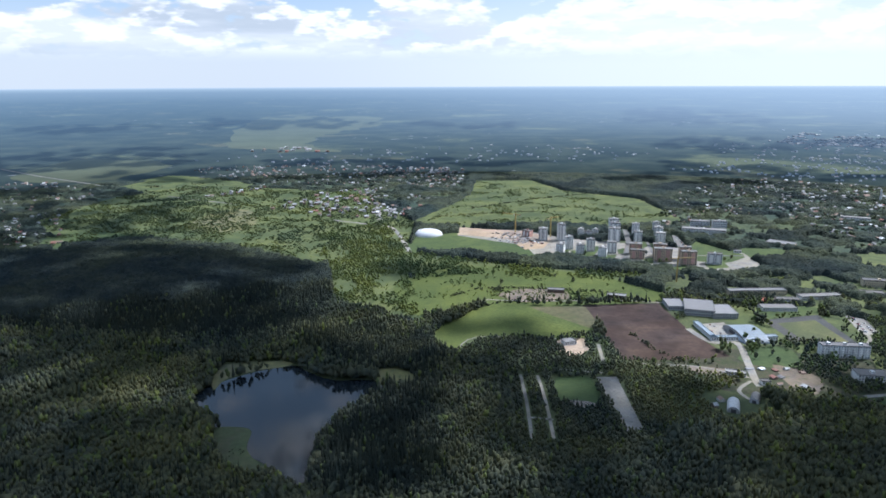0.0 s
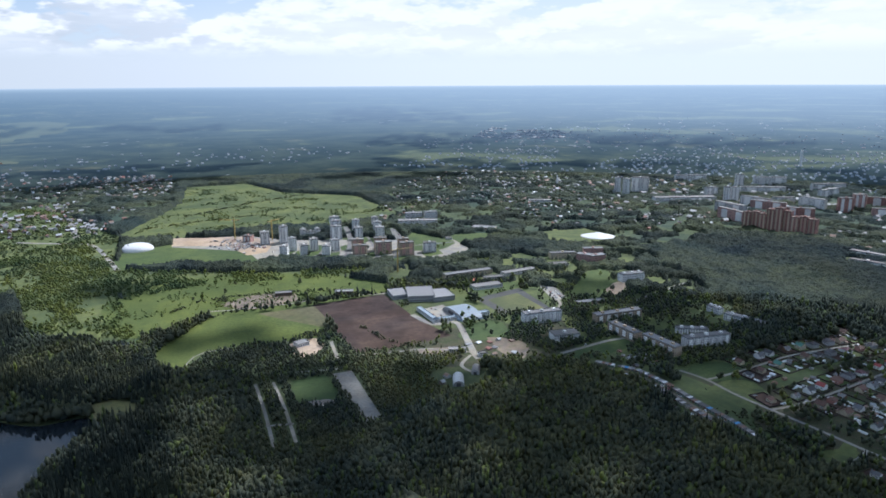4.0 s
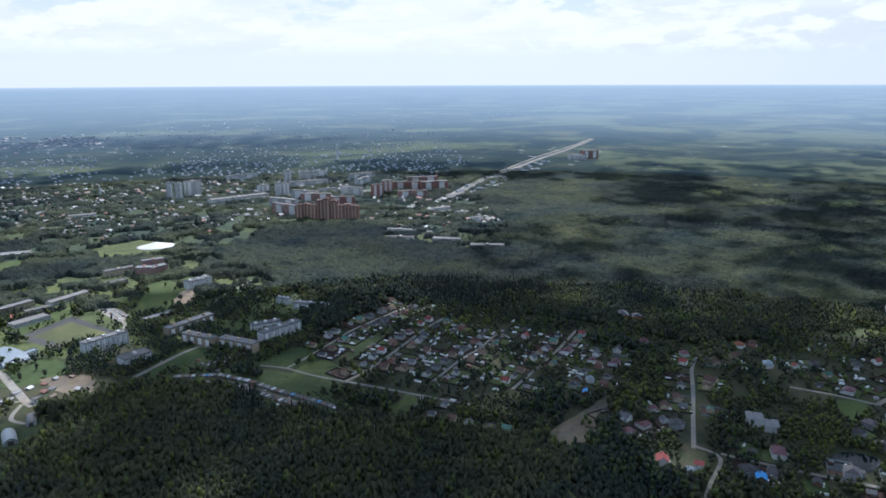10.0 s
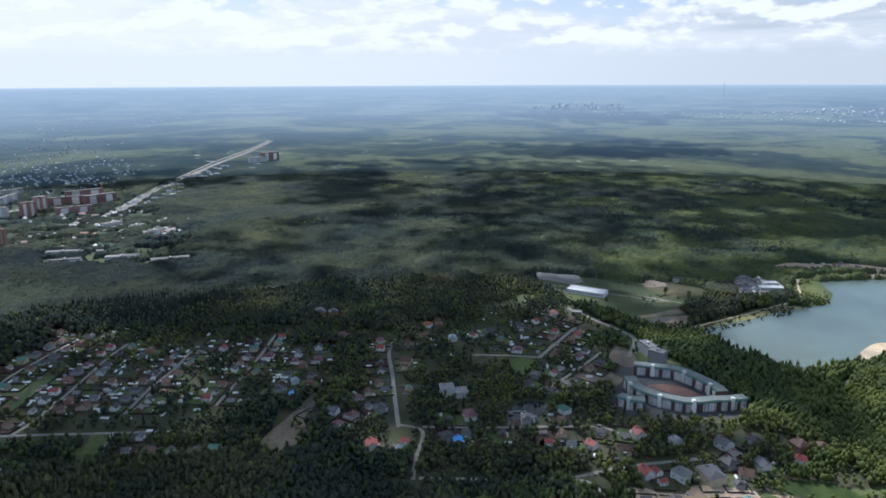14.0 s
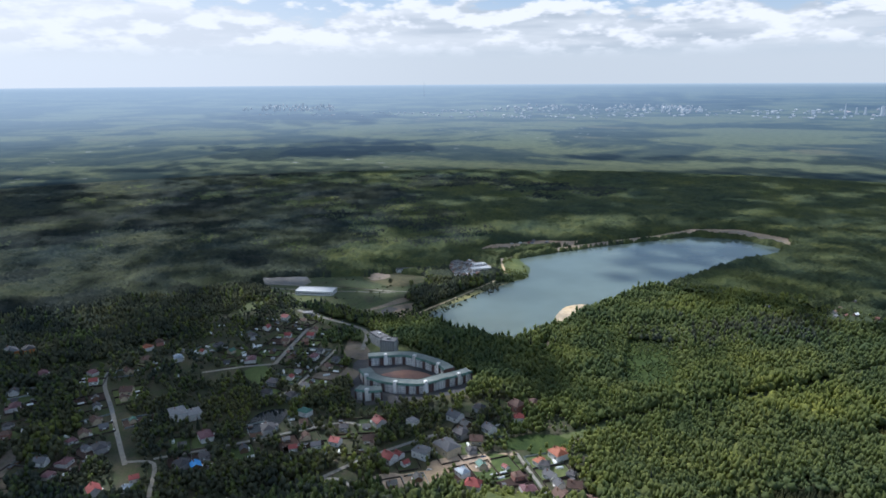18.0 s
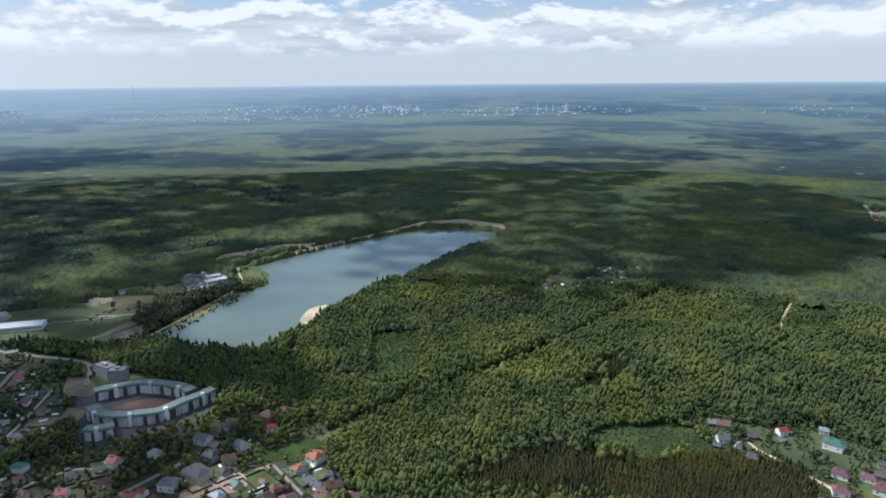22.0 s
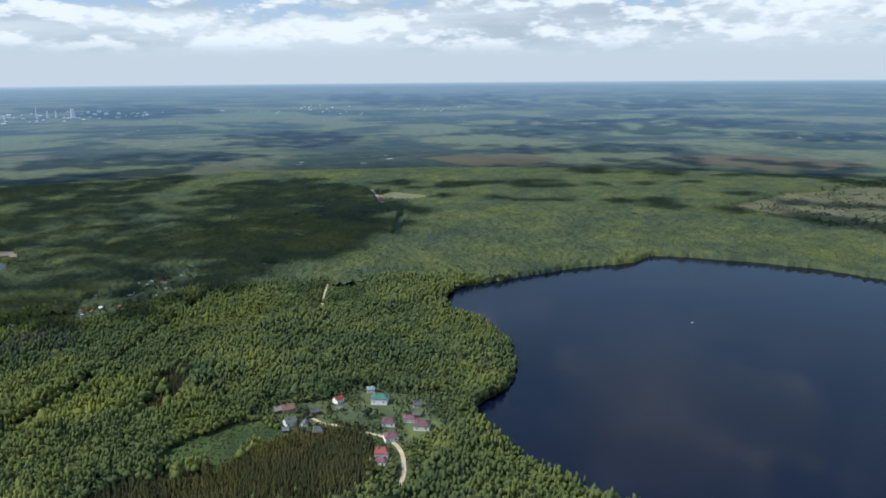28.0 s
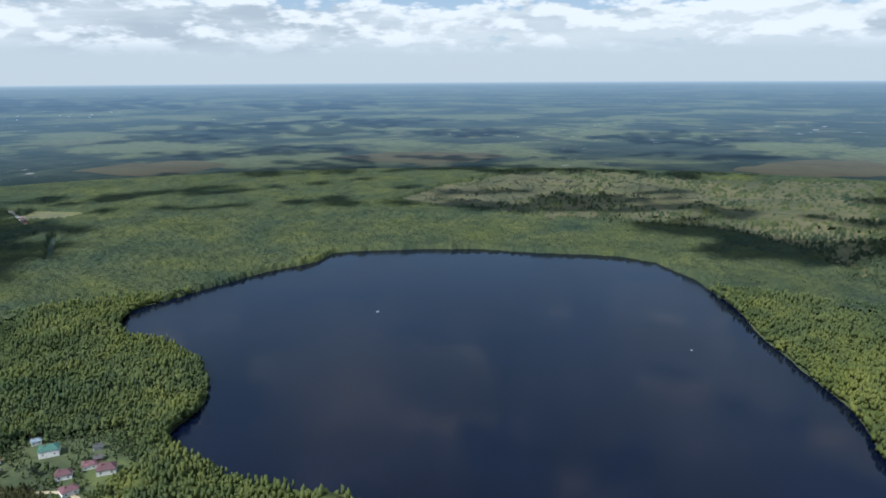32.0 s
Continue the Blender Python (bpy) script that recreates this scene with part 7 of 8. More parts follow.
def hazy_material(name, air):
    """Far skyline, part of the backdrop: haze is put in as an even glow on every face."""
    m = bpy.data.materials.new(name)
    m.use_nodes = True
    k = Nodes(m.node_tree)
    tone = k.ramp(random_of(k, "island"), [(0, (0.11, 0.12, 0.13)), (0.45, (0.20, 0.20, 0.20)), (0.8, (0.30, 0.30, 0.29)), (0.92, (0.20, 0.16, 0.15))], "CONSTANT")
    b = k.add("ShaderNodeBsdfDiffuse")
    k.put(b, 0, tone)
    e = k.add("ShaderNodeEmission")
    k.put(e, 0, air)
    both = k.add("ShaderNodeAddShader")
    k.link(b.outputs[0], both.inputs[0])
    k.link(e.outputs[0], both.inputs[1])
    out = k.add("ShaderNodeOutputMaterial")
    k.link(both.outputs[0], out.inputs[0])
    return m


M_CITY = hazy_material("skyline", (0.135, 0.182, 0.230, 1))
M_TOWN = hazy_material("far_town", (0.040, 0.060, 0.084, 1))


def mast(cx, cy, h, r, mat, label, name="chimney", bands=0):
    root = tagged(new(name), label, name, "masts and chimneys")
    k = shrink(cx, cy)
    h, r = h * k, r * k
    root.matrix_world = pose(cx, cy, gz(cx, cy))
    n = 10
    ring = lambda q: [(q * math.cos(2 * math.pi * i / n), q * math.sin(2 * math.pi * i / n)) for i in range(n)]
    s = Shape()
    lo, hi = ring(r), ring(r * 0.6)
    for i in range(n):
        j = (i + 1) % n
        s.poly((*lo[i], 0), (*lo[j], 0), (*hi[j], h), (*hi[i], h))
    part("shaft", s, mat, root)
    part("rim", Shape().prism(ring(r * 0.72), h - 1.5 * k, h), mat, root)
    part("foot", Shape().prism(ring(r * 1.5), -0.5, 2.5), mat, root)
    return root


mast(2362, 1962, 65, 6, ROOFS["white"], "white water tower shaft over the town", "tower")
mast(1258, 1979, 34, 3.5, ROOFS["white"], "white monument column among trees", "tower")
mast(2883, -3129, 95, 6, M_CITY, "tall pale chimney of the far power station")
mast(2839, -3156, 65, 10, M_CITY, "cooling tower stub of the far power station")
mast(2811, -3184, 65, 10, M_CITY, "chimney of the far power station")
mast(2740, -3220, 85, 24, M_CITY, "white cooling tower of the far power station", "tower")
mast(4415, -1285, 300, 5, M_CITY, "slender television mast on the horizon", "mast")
mast(1977, 1217, 40, 3, WALLS["brick"], "tall brick boiler-house chimney in town")

# ---- far settlement: many small houses ----
WALL_MANY = material("many_house_walls", lambda k, pos: k.ramp(random_of(k, "island"), [(0, (0.32, 0.32, 0.30)), (0.35, (0.20, 0.165, 0.135)), (0.70, (0.48, 0.47, 0.45)), (0.90, (0.22, 0.14, 0.11))], "CONSTANT"), 0.85)
ROOF_MANY = material("many_house_roofs", lambda k, pos: k.ramp(random_of(k, "island"), [(0, (0.23, 0.23, 0.24)), (0.28, (0.18, 0.125, 0.10)), (0.5, (0.20, 0.095, 0.08)), (0.56, (0.27, 0.28, 0.29)), (0.74, (0.13, 0.13, 0.14)), (0.93, (0.55, 0.57, 0.59))], "CONSTANT"), 0.75, spec=0.25)
WALL_FORM = (np.array([(-.5, -.5, 0), (.5, -.5, 0), (.5, .5, 0), (-.5, .5, 0), (-.5, -.5, .6), (.5, -.5, .6), (.5, .5, .6), (-.5, .5, .6), (-.5, 0, 1), (.5, 0, 1)], float),
             np.array([(0, 1, 5), (0, 5, 4), (1, 2, 6), (1, 6, 5), (2, 3, 7), (2, 7, 6), (3, 0, 4), (3, 4, 7), (4, 8, 7), (5, 6, 9)]))
ROOF_FORM = (np.array([(-.56, -.58, .55), (.56, -.58, .55), (.56, .58, .55), (-.56, .58, .55), (-.56, 0, 1.04), (.56, 0, 1.04)], float), np.array([(0, 1, 5), (0, 5, 4), (2, 3, 4), (2, 4, 5)]))




def hamlet(outline, space, share, seed, label, size=9.0, tall=6.5, hazy=False, green=0.0):
    g = np.random.default_rng(seed)
    xs, ys = [p[0] for p in outline], [p[1] for p in outline]
    ax, ay = np.meshgrid(np.arange(min(xs), max(xs), space), np.arange(min(ys), max(ys), space))
    px = ax.ravel() + g.uniform(-0.5, 0.5, ax.size) * space
    py = ay.ravel() + g.uniform(-0.5, 0.5, ax.size) * space
    thick = np.array([noise.noise(Vector((x * 0.011, y * 0.011, seed * 3.7))) for x, y in zip(px, py)])
    keep = in_poly(px, py, outline) & (g.uniform(0, 1, ax.size) < share * np.clip(0.8 + 1.6 * thick, 0.1, 1.25))
    px, py = px[keep], py[keep]
    n = len(px)
    k = 1 - gz_np(px, py) / EYE
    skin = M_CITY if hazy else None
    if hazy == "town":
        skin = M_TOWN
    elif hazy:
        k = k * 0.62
    w, d, h = size * k * g.uniform(0.7, 1.5, n), size * k * g.uniform(0.7, 1.2, n), tall * k * g.uniform(0.7, 1.3, n)
    turn = g.choice((0.3, 1.87), n) + g.uniform(-0.2, 0.2, n)
    root = tagged(new("hamlet"), label, "houses", kind="stuff")
    if green:
        m = int(n * green)
        i = g.integers(0, n, m)
        tx, ty = px[i] + g.normal(0, space * 0.7, m), py[i] + g.normal(0, space * 0.7, m)
        q = (1 - gz_np(tx, ty) / EYE) * g.uniform(0.6, 1.3, m)
        near = np.hypot(tx, ty) < 2620
        tx, ty, q = tx[near], ty[near], q[near]
        if len(tx) > 3:
            tagged(batch("garden_trees", DIM_LEAF, tx, ty, 10 * q, 9 * q, M_HAZED, root, smooth=True), kind="stuff")
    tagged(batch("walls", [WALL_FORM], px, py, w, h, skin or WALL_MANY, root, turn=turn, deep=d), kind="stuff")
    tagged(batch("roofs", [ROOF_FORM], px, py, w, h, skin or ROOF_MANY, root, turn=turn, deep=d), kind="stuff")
    return root


hamlet([(484, 1596), (734, 2150), (1116, 2476), (1431, 2242), (1263, 1692), (1153, 1371), (883, 1387), (872, 1790), (697, 1703)], 25, 0.7, 1, "scattered roofs of a low suburb among trees", 8, 5.5, green=1.5)
hamlet([(990, 1396), (1327, 1579), (1300, 1314), (1213, 1148), (1126, 1253), (1005, 1299)], 26, 0.5, 2, "scattered roofs among trees", 8, 5.5, green=1.5)
hamlet([(-492, 1895), (-395, 2140), (-198, 2316), (28, 2247), (96, 2598), (-10, 2772), (-219, 2136), (-8, 2077), (-95, 1764), (-236, 1729)], 24, 0.7, 3, "new village of brown and grey roofs", 9, 6.5, green=0.4)
hamlet([(-1026, 2773), (-537, 2945), (102, 2769), (71, 2446), (-274, 2317), (-579, 2325)], 26, 0.6, 4, "village roofs among trees", 8, 6, green=1.6)
hamlet([(-1505, 2345), (-1449, 2448), (-1126, 2275), (-949, 1670), (-843, 1571), (-792, 1381), (-909, 1382)], 24, 0.6, 5, "cottages among gardens", 8, 6, green=1.2)
hamlet([(-730, 2093), (-599, 2325), (-577, 2274), (-699, 2051)], 24, 0.95, 6, "row of new brick terraces")
hamlet([(1477, 2315), (2161, 2579), (3063, 1857), (2605, 1431), (2126, 1274), (1708, 1434), (1473, 1755)], 24, 0.45, 7, "roofs of the far town", 7, 5, "town", green=1.6)
hamlet([(857, 2759), (1367, 3023), (1814, 2840), (1477, 2315), (1130, 2508)], 26, 0.4, 8, "roofs of the far suburb", 7, 5, "town", green=1.6)
hamlet([(1555, 1000), (1720, 954), (1638, 713), (1517, 644), (1443, 799)], 22, 0.55, 9, "garages and sheds behind the town", 12, 5)
hamlet([(1869, 1098), (2192, 1129), (2798, 1180), (2706, 1117), (1952, 985), (1824, 1013)], 28, 0.6, 10, "sheds and stores beside the motorway", 13, 5, "town")
hamlet([(1360, 1084), (1828, 1091), (1742, 943), (1274, 761), (1309, 962)], 30, 0.55, 11, "stores and houses at the town's edge", 11, 6)
hamlet([(1551, 3297), (1773, 3464), (2056, 3216), (2009, 3036), (1793, 3129)], 20, 0.6, 12, "long white sheds of a far business park", 20, 7, "town")
hamlet([(1073, 3262), (1683, 3419), (2501, 2987), (3255, 2104), (3213, 1780), (2346, 2386), (1660, 2794)], 38, 0.4, 41, "pale roofs scattered over the far suburbs", 10, 5, "town", green=1.0)
hamlet([(-1103, 2991), (-504, 3385), (325, 3486), (1102, 3283), (763, 2981), (-200, 2912)], 38, 0.3, 42, "pale roofs scattered over the far villages", 9, 5, "town", green=1.0)
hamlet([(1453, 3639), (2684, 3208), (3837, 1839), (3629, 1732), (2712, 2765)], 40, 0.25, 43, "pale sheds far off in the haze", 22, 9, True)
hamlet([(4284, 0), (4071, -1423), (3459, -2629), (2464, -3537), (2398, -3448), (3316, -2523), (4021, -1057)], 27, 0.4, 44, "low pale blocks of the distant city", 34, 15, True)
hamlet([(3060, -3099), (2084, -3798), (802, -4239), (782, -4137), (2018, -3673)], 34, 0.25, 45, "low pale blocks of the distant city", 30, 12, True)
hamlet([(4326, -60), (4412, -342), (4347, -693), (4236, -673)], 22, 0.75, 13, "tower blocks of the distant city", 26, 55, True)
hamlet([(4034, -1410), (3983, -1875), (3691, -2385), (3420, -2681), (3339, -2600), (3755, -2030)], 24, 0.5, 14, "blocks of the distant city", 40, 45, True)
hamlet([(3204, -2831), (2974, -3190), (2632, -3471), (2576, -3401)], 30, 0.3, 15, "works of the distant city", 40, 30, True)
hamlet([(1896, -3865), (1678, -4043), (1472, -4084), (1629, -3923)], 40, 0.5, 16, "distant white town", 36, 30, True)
hamlet([(753, -796), (794, -916), (748, -1135), (695, -1060), (695, -923), (716, -808)], 22, 0.5, 17, "allotment huts among trees", 6, 4)
hamlet([(746, -819), (776, -979), (706, -1079), (652, -1010), (662, -867)], 22, 0.5, 18, "allotment huts among trees", 6, 4)
hamlet([(-926, 3231), (-773, 3366), (-504, 3385), (-487, 3263)], 40, 0.5, 19, "white farm sheds at the edge of the airfield", 20, 9)
hamlet([(699, -2049), (676, -2054), (577, -1819), (587, -1799)], 16, 0.6, 20, "sheds of a yard in the woods", 12, 6)
hamlet([(1170, -402), (1182, -474), (1119, -451), (1094, -375)], 16, 0.6, 21, "stacks and sheds of the work yard", 7, 4)
hamlet([(339, 834), (388, 812), (439, 763), (414, 721), (376, 725), (369, 776)], 11, 0.55, 22, "sheds and stacks of a scrap yard", 6, 3)
hamlet([(276, 695), (305, 703), (300, 679), (281, 674)], 12, 0.7, 23, "sheds beside the hangar", 6, 4)
def garage():
    root = tagged(new("garage"), "low flat-roofed garage with a metal gate, one of a long row", "garage", "garage rows")
    part("wall", Shape().box(-1.9, 1.9, -3, 3, -0.1, 2.5), GARAGE_WALL, root)
    part("roof", Shape().box(-2.0, 2.0, -3.2, 3.2, 2.51, 2.7), GARAGE_ROOF, root)
    part("gate", Shape().box(-1.3, 1.3, -3.1, -3.01, 0, 2.1), GARAGE_GATE, root)
    return root


def many(name, stops, rough=0.7, spec=0.3):
    return material(name, lambda k, pos: k.mix(k.math("MULTIPLY", k.step(k.noise(pos, 0.9, 4.0), 0.45, 0.75), 0.35),
                                               k.ramp(random_of(k, "object"), stops, "CONSTANT"), (0.10, 0.09, 0.08)), rough, spec=spec)


GARAGE_WALL = many("garage_walls", [(0, (0.28, 0.27, 0.25)), (0.4, (0.20, 0.12, 0.09)), (0.7, (0.36, 0.36, 0.34))])
GARAGE_ROOF = many("garage_roofs", [(0, (0.07, 0.07, 0.075)), (0.34, (0.17, 0.17, 0.18)), (0.52, (0.16, 0.09, 0.07)), (0.72, (0.30, 0.30, 0.30)), (0.82, (0.60, 0.61, 0.62)), (0.94, (0.06, 0.22, 0.44))])
GARAGE_GATE = many("garage_gates", [(0, (0.12, 0.13, 0.13)), (0.4, (0.16, 0.10, 0.07)), (0.7, (0.10, 0.16, 0.14))])


def garage_row(pts, back, seed, skip=0.12):
    g = random.Random(seed)
    for (x1, y1), (x2, y2) in zip(pts[:-1], pts[1:]):
        ln = math.hypot(x2 - x1, y2 - y1)
        ang = math.degrees(math.atan2(y2 - y1, x2 - x1))
        for i in range(int(ln / 4.05)):
            t = (i + 0.5) * 4.05 / ln
            if g.random() > skip:
                put("garage", garage, x1 + (x2 - x1) * t, y1 + (y2 - y1) * t, ang + back, 1.0)


GARAGE_LANES = ([(487, 665), (518, 624), (524, 578), (522, 529), (524, 476), (522, 447)], [(474, 651), (500, 611), (507, 567), (506, 519), (507, 468), (507, 447)], [(486, 548), (492, 517), (498, 484)])
for line in GARAGE_LANES:
    ROADS.append((line, 11))
for i, line in enumerate(GARAGE_LANES):
    garage_row(line, (0, 180, 0)[i], 3 + i, (0.06, 0.1, 0.4)[i])
hamlet([(534, 688), (573, 671), (552, 618), (520, 636)], 10, 0.6, 24, "junk and sheds beside the garages", 5, 3)


# ---- parked cars ----
CAR_PAINT = many("car_paint", [(0, (0.55, 0.56, 0.57)), (0.3, (0.08, 0.085, 0.09)), (0.5, (0.30, 0.31, 0.32)), (0.68, (0.28, 0.03, 0.03)), (0.8, (0.04, 0.08, 0.20)), (0.9, (0.7, 0.7, 0.68))], 0.3, 0.5)
M_RUBBER = material("tyre_rubber", tinted((0.03, 0.03, 0.03), 0.2), 0.9)


def car():
    root = tagged(new("car"), "parked passenger car with dark windows", "car", "parked cars")
    part("body", Shape().prism([(-2.2, -0.85), (2.1, -0.85), (2.25, -0.5), (2.25, 0.5), (2.1, 0.85), (-2.2, 0.85)], 0.3, 0.85), CAR_PAINT, root)
    s = Shape()
    lo, hi = [(-2.0, -0.8), (1.0, -0.8), (1.0, 0.8), (-2.0, 0.8)], [(-1.6, -0.62), (0.35, -0.62), (0.35, 0.62), (-1.6, 0.62)]
    for i in range(4):
        j = (i + 1) % 4
        s.poly((*lo[i], 0.86), (*lo[j], 0.86), (*hi[j], 1.42), (*hi[i], 1.42))
    part("windows", s, M_GLASS, root)
    part("roof", Shape().box(-1.62, 0.37, -0.64, 0.64, 1.42, 1.48), CAR_PAINT, root)
    ring = [(0.33 * math.cos(2 * math.pi * i / 8), 0.33 * math.sin(2 * math.pi * i / 8)) for i in range(8)]
    for x in (-1.4, 1.35):
        for y in (-0.8, 0.62):
            w = Shape()
            for i in range(8):
                (a1, b1), (a2, b2) = ring[i], ring[(i + 1) % 8]
                w.poly((x + a1, y, 0.33 + b1), (x + a2, y, 0.33 + b2), (x + a2, y + 0.2, 0.33 + b2), (x + a1, y + 0.2, 0.33 + b1))
            for yy in (y, y + 0.2):
                w.poly(*[(x + a1, yy, 0.33 + b1) for a1, b1 in ring])
            part("wheel", w, M_RUBBER, root)
    return root


def park(pts, gap, off, turn, seed, fill=0.6):
    """Cars parked beside a line, with gaps."""
    g = random.Random(seed)
    for (x1, y1), (x2, y2) in zip(pts[:-1], pts[1:]):
        ln = math.hypot(x2 - x1, y2 - y1)
        ux, uy = (x2 - x1) / ln, (y2 - y1) / ln
        for i in range(int(ln / gap)):
            if g.random() < fill * 0.6:
                d = (i + 0.5) * gap
                put("car", car, x1 + ux * d - uy * off, y1 + uy * d + ux * off, math.degrees(math.atan2(uy, ux)) + turn + g.uniform(-4, 4))


park([(351, 1314), (397, 1451), (427, 1600)], 7, 4.5, 0, 1, 0.5)
park([(517, 1535), (496, 1379)], 4, 6, 90, 2, 0.6)
park([(517, 1535), (496, 1379)], 4, -6, 90, 3, 0.6)
park([(173, 1327), (223, 1406), (267, 1472)], 9, 5, 0, 4, 0.3)
park([(606, 972), (589, 905)], 4, 4, 90, 5, 0.8)
park([(606, 972), (589, 905)], 4, -5, 90, 15, 0.8)
park([(465, 708), (507, 715), (547, 721), (588, 719)], 9, 5, 0, 6, 0.4)
park([(584, 485), (623, 482), (700, 490), (779, 500), (831, 501)], 22, 2, 0, 7, 0.4)
park([(632, 105), (696, 119), (763, 133), (829, 148)], 22, 2, 0, 8, 0.3)
park([(1028, -95), (975, -130), (932, -161)], 12, 3, 0, 9, 0.4)
park([(531, -96), (534, -132), (533, -168), (539, -202), (538, -242)], 16, 3, 0, 10, 0.4)
park([(480, 658), (509, 618), (515, 572), (514, 524), (515, 472)], 9, 3, 0, 11, 0.5)
park([(183, -578), (197, -586), (222, -591), (236, -597)], 14, 2, 0, 12, 0.4)


M_CRANE = material("crane_paint", tinted((0.42, 0.30, 0.10), 0.15), 0.6)
put("crane_a", lambda: crane(34, 0), 166, 1574, 150)
put("crane_b", lambda: crane(26, 0), 240, 1527, 40)
put("crane_c", lambda: crane(30, 0), 404, 1161, 10)
hamlet([(54, 1608), (190, 1551), (220, 1450), (173, 1401), (88, 1539)], 8, 0.5, 51, "stacked material, huts and machines of the building site", 4.5, 2.6)
hamlet([(371, 945), (392, 946), (382, 900), (358, 897)], 4, 0.65, 52, "crates and pallets of goods in the depot yard", 2.2, 1.6)
hamlet([(1220, -392), (1237, -447), (1188, -459), (1117, -425), (1103, -367)], 8, 0.7, 53, "stacks, huts and machines of the lakeside works", 5, 3)
hamlet([(1337, -540), (1354, -620), (1312, -674), (1283, -601)], 12, 0.35, 54, "heaps and plant of the sand works", 6, 4)
hamlet([(1243, 2060), (1608, 1938), (1800, 1576), (1791, 1112), (1555, 1000), (1257, 1298), (1111, 1579)], 34, 0.55, 55, "grey apartment blocks of the town among trees", 12, 8, green=0.8)


# ---- boats on the big lake ----
def boat():
    root = tagged(new("boat"), "small white rowing boat on the dark lake", "boat", "boats")
    hull = Shape().prism([(-2.0, -0.7), (1.2, -0.75), (2.4, 0.0), (1.2, 0.75), (-2.0, 0.7)], 0.0, 0.55)
    part("hull", hull, M_TRIM, root)
    part("bench", Shape().box(-0.5, -0.1, -0.66, 0.66, 0.56, 0.62), WALLS["timber"], root)
    return root


put("boat", boat, -136, -983, 20)
put("boat", boat, -502, -732, 70)


# ---- trees that stand alone ----
def lone_tree(seed):
    """Tapered trunk, limbs and a crown of many uneven clumps."""
    g = np.random.default_rng(seed)
    root = tagged(new("tree"), "solitary broad-leaved tree in fresh green leaf", "tree", "solitary trees")
    t = Shape()
    rings = [[(r * math.cos(a), r * math.sin(a), z) for a in (0, 1.26, 2.51, 3.77, 5.03)] for r, z in ((0.35, -0.2), (0.26, 2.5), (0.12, 7.5))]
    for lo, hi in zip(rings[:-1], rings[1:]):
        for i in range(5):
            t.poly(lo[i], lo[(i + 1) % 5], hi[(i + 1) % 5], hi[i])
    part("trunk", t, M_BARK, root)
    for i in range(2):
        a = 2.9 * i + g.uniform(-0.4, 0.4)
        dx, dy = math.cos(a), math.sin(a)
        b = Shape()
        p, q = (0, 0, 3.2 + 1.4 * i), (2.2 * dx, 2.2 * dy, 5.4 + 0.7 * i)
        for u in range(3):
            o1, o2 = [(0.10 * math.cos(2.1 * w), 0.10 * math.sin(2.1 * w)) for w in (u, u + 1)]
            b.poly((p[0] + o1[0], p[1] + o1[1], p[2]), (p[0] + o2[0], p[1] + o2[1], p[2]), q)
        part("limb", b, M_BARK, root)
    vs, fs, n = [], [], 0
    for i in range(26):
        a, z = g.uniform(0, 6.28), g.uniform(3.4, 9.6)
        rad = g.uniform(0.4, 1.0) * 2.9 * math.sqrt(max(0.08, 1 - ((z - 6.0) / 4.2) ** 2))
        q, _ = np.linalg.qr(g.normal(size=(3, 3)))
        v = (OCT_V * (1 + g.uniform(-0.3, 0.3, (6, 1)))) @ q * g.uniform(0.8, 1.45) + (rad * math.cos(a), rad * math.sin(a), z)
        vs += [tuple(w) for w in v]
        fs += [tuple(int(w) for w in f) for f in OCT_F + n]
        n += 6
    ob = link_mesh("crown", vs, fs, M_BROAD if seed % 2 else M_BRIGHT, root)
    for p in ob.data.polygons:
        p.use_smooth = True
    return root


tree_rng = random.Random(77)
for pts, count in (([(28, 1182), (137, 1245), (256, 1179), (381, 1151), (223, 1044), (85, 1027)], 16), ([(502, 1065), (628, 1066), (762, 1019), (670, 865), (586, 924)], 22), ([(560, 589), (588, 418), (542, 358), (539, 480)], 8),
                   ([(611, 648), (628, 566), (755, 542), (688, 591)], 10), ([(1139, -46), (1167, -214), (1086, -312), (975, -209)], 2), ([(347, 956), (430, 897), (450, 768), (363, 830)], 10), ([(253, 1359), (430, 1427), (585, 1316), (414, 1244)], 12),
                   ([(317, -610), (239, -637), (174, -628), (266, -579)], 8), ([(539, 819), (783, 784), (637, 635), (501, 707)], 16)):
    xs, ys = [p[0] for p in pts], [p[1] for p in pts]
    done = 0
    for _ in range(400):
        x, y = tree_rng.uniform(min(xs), max(xs)), tree_rng.uniform(min(ys), max(ys))
        one = (np.array([x]), np.array([y]))
        if done < count and in_poly(*one, pts)[0] and free_spot(x, y, 9) and not any(near_line(*one, line, w * 0.5 + 2)[0] for line, w in ROADS):
            k = done % 4
            put(f"tree{k}", lambda: lone_tree(k), x, y, tree_rng.uniform(0, 360), tree_rng.uniform(0.7, 1.25))
            done += 1

hamlet([(636, 449), (806, 491), (866, 301), (707, 248), (666, 301)], 17, 0.5, 25, "garden sheds of the settlement", 5, 3)
ARC = [(0.5 * math.cos(math.pi * i / 5), math.sin(math.pi * i / 5)) for i in range(6)]
TUNNEL = (np.array([(-0.5, a, z) for a, z in ARC] + [(0.5, a, z) for a, z in ARC]), np.array([(i, i + 6, i + 7) for i in range(5)] + [(i, i + 7, i + 1) for i in range(5)] + [(0, i + 1, i + 2) for i in range(4)] + [(6, i + 7, i + 8) for i in range(4)]))


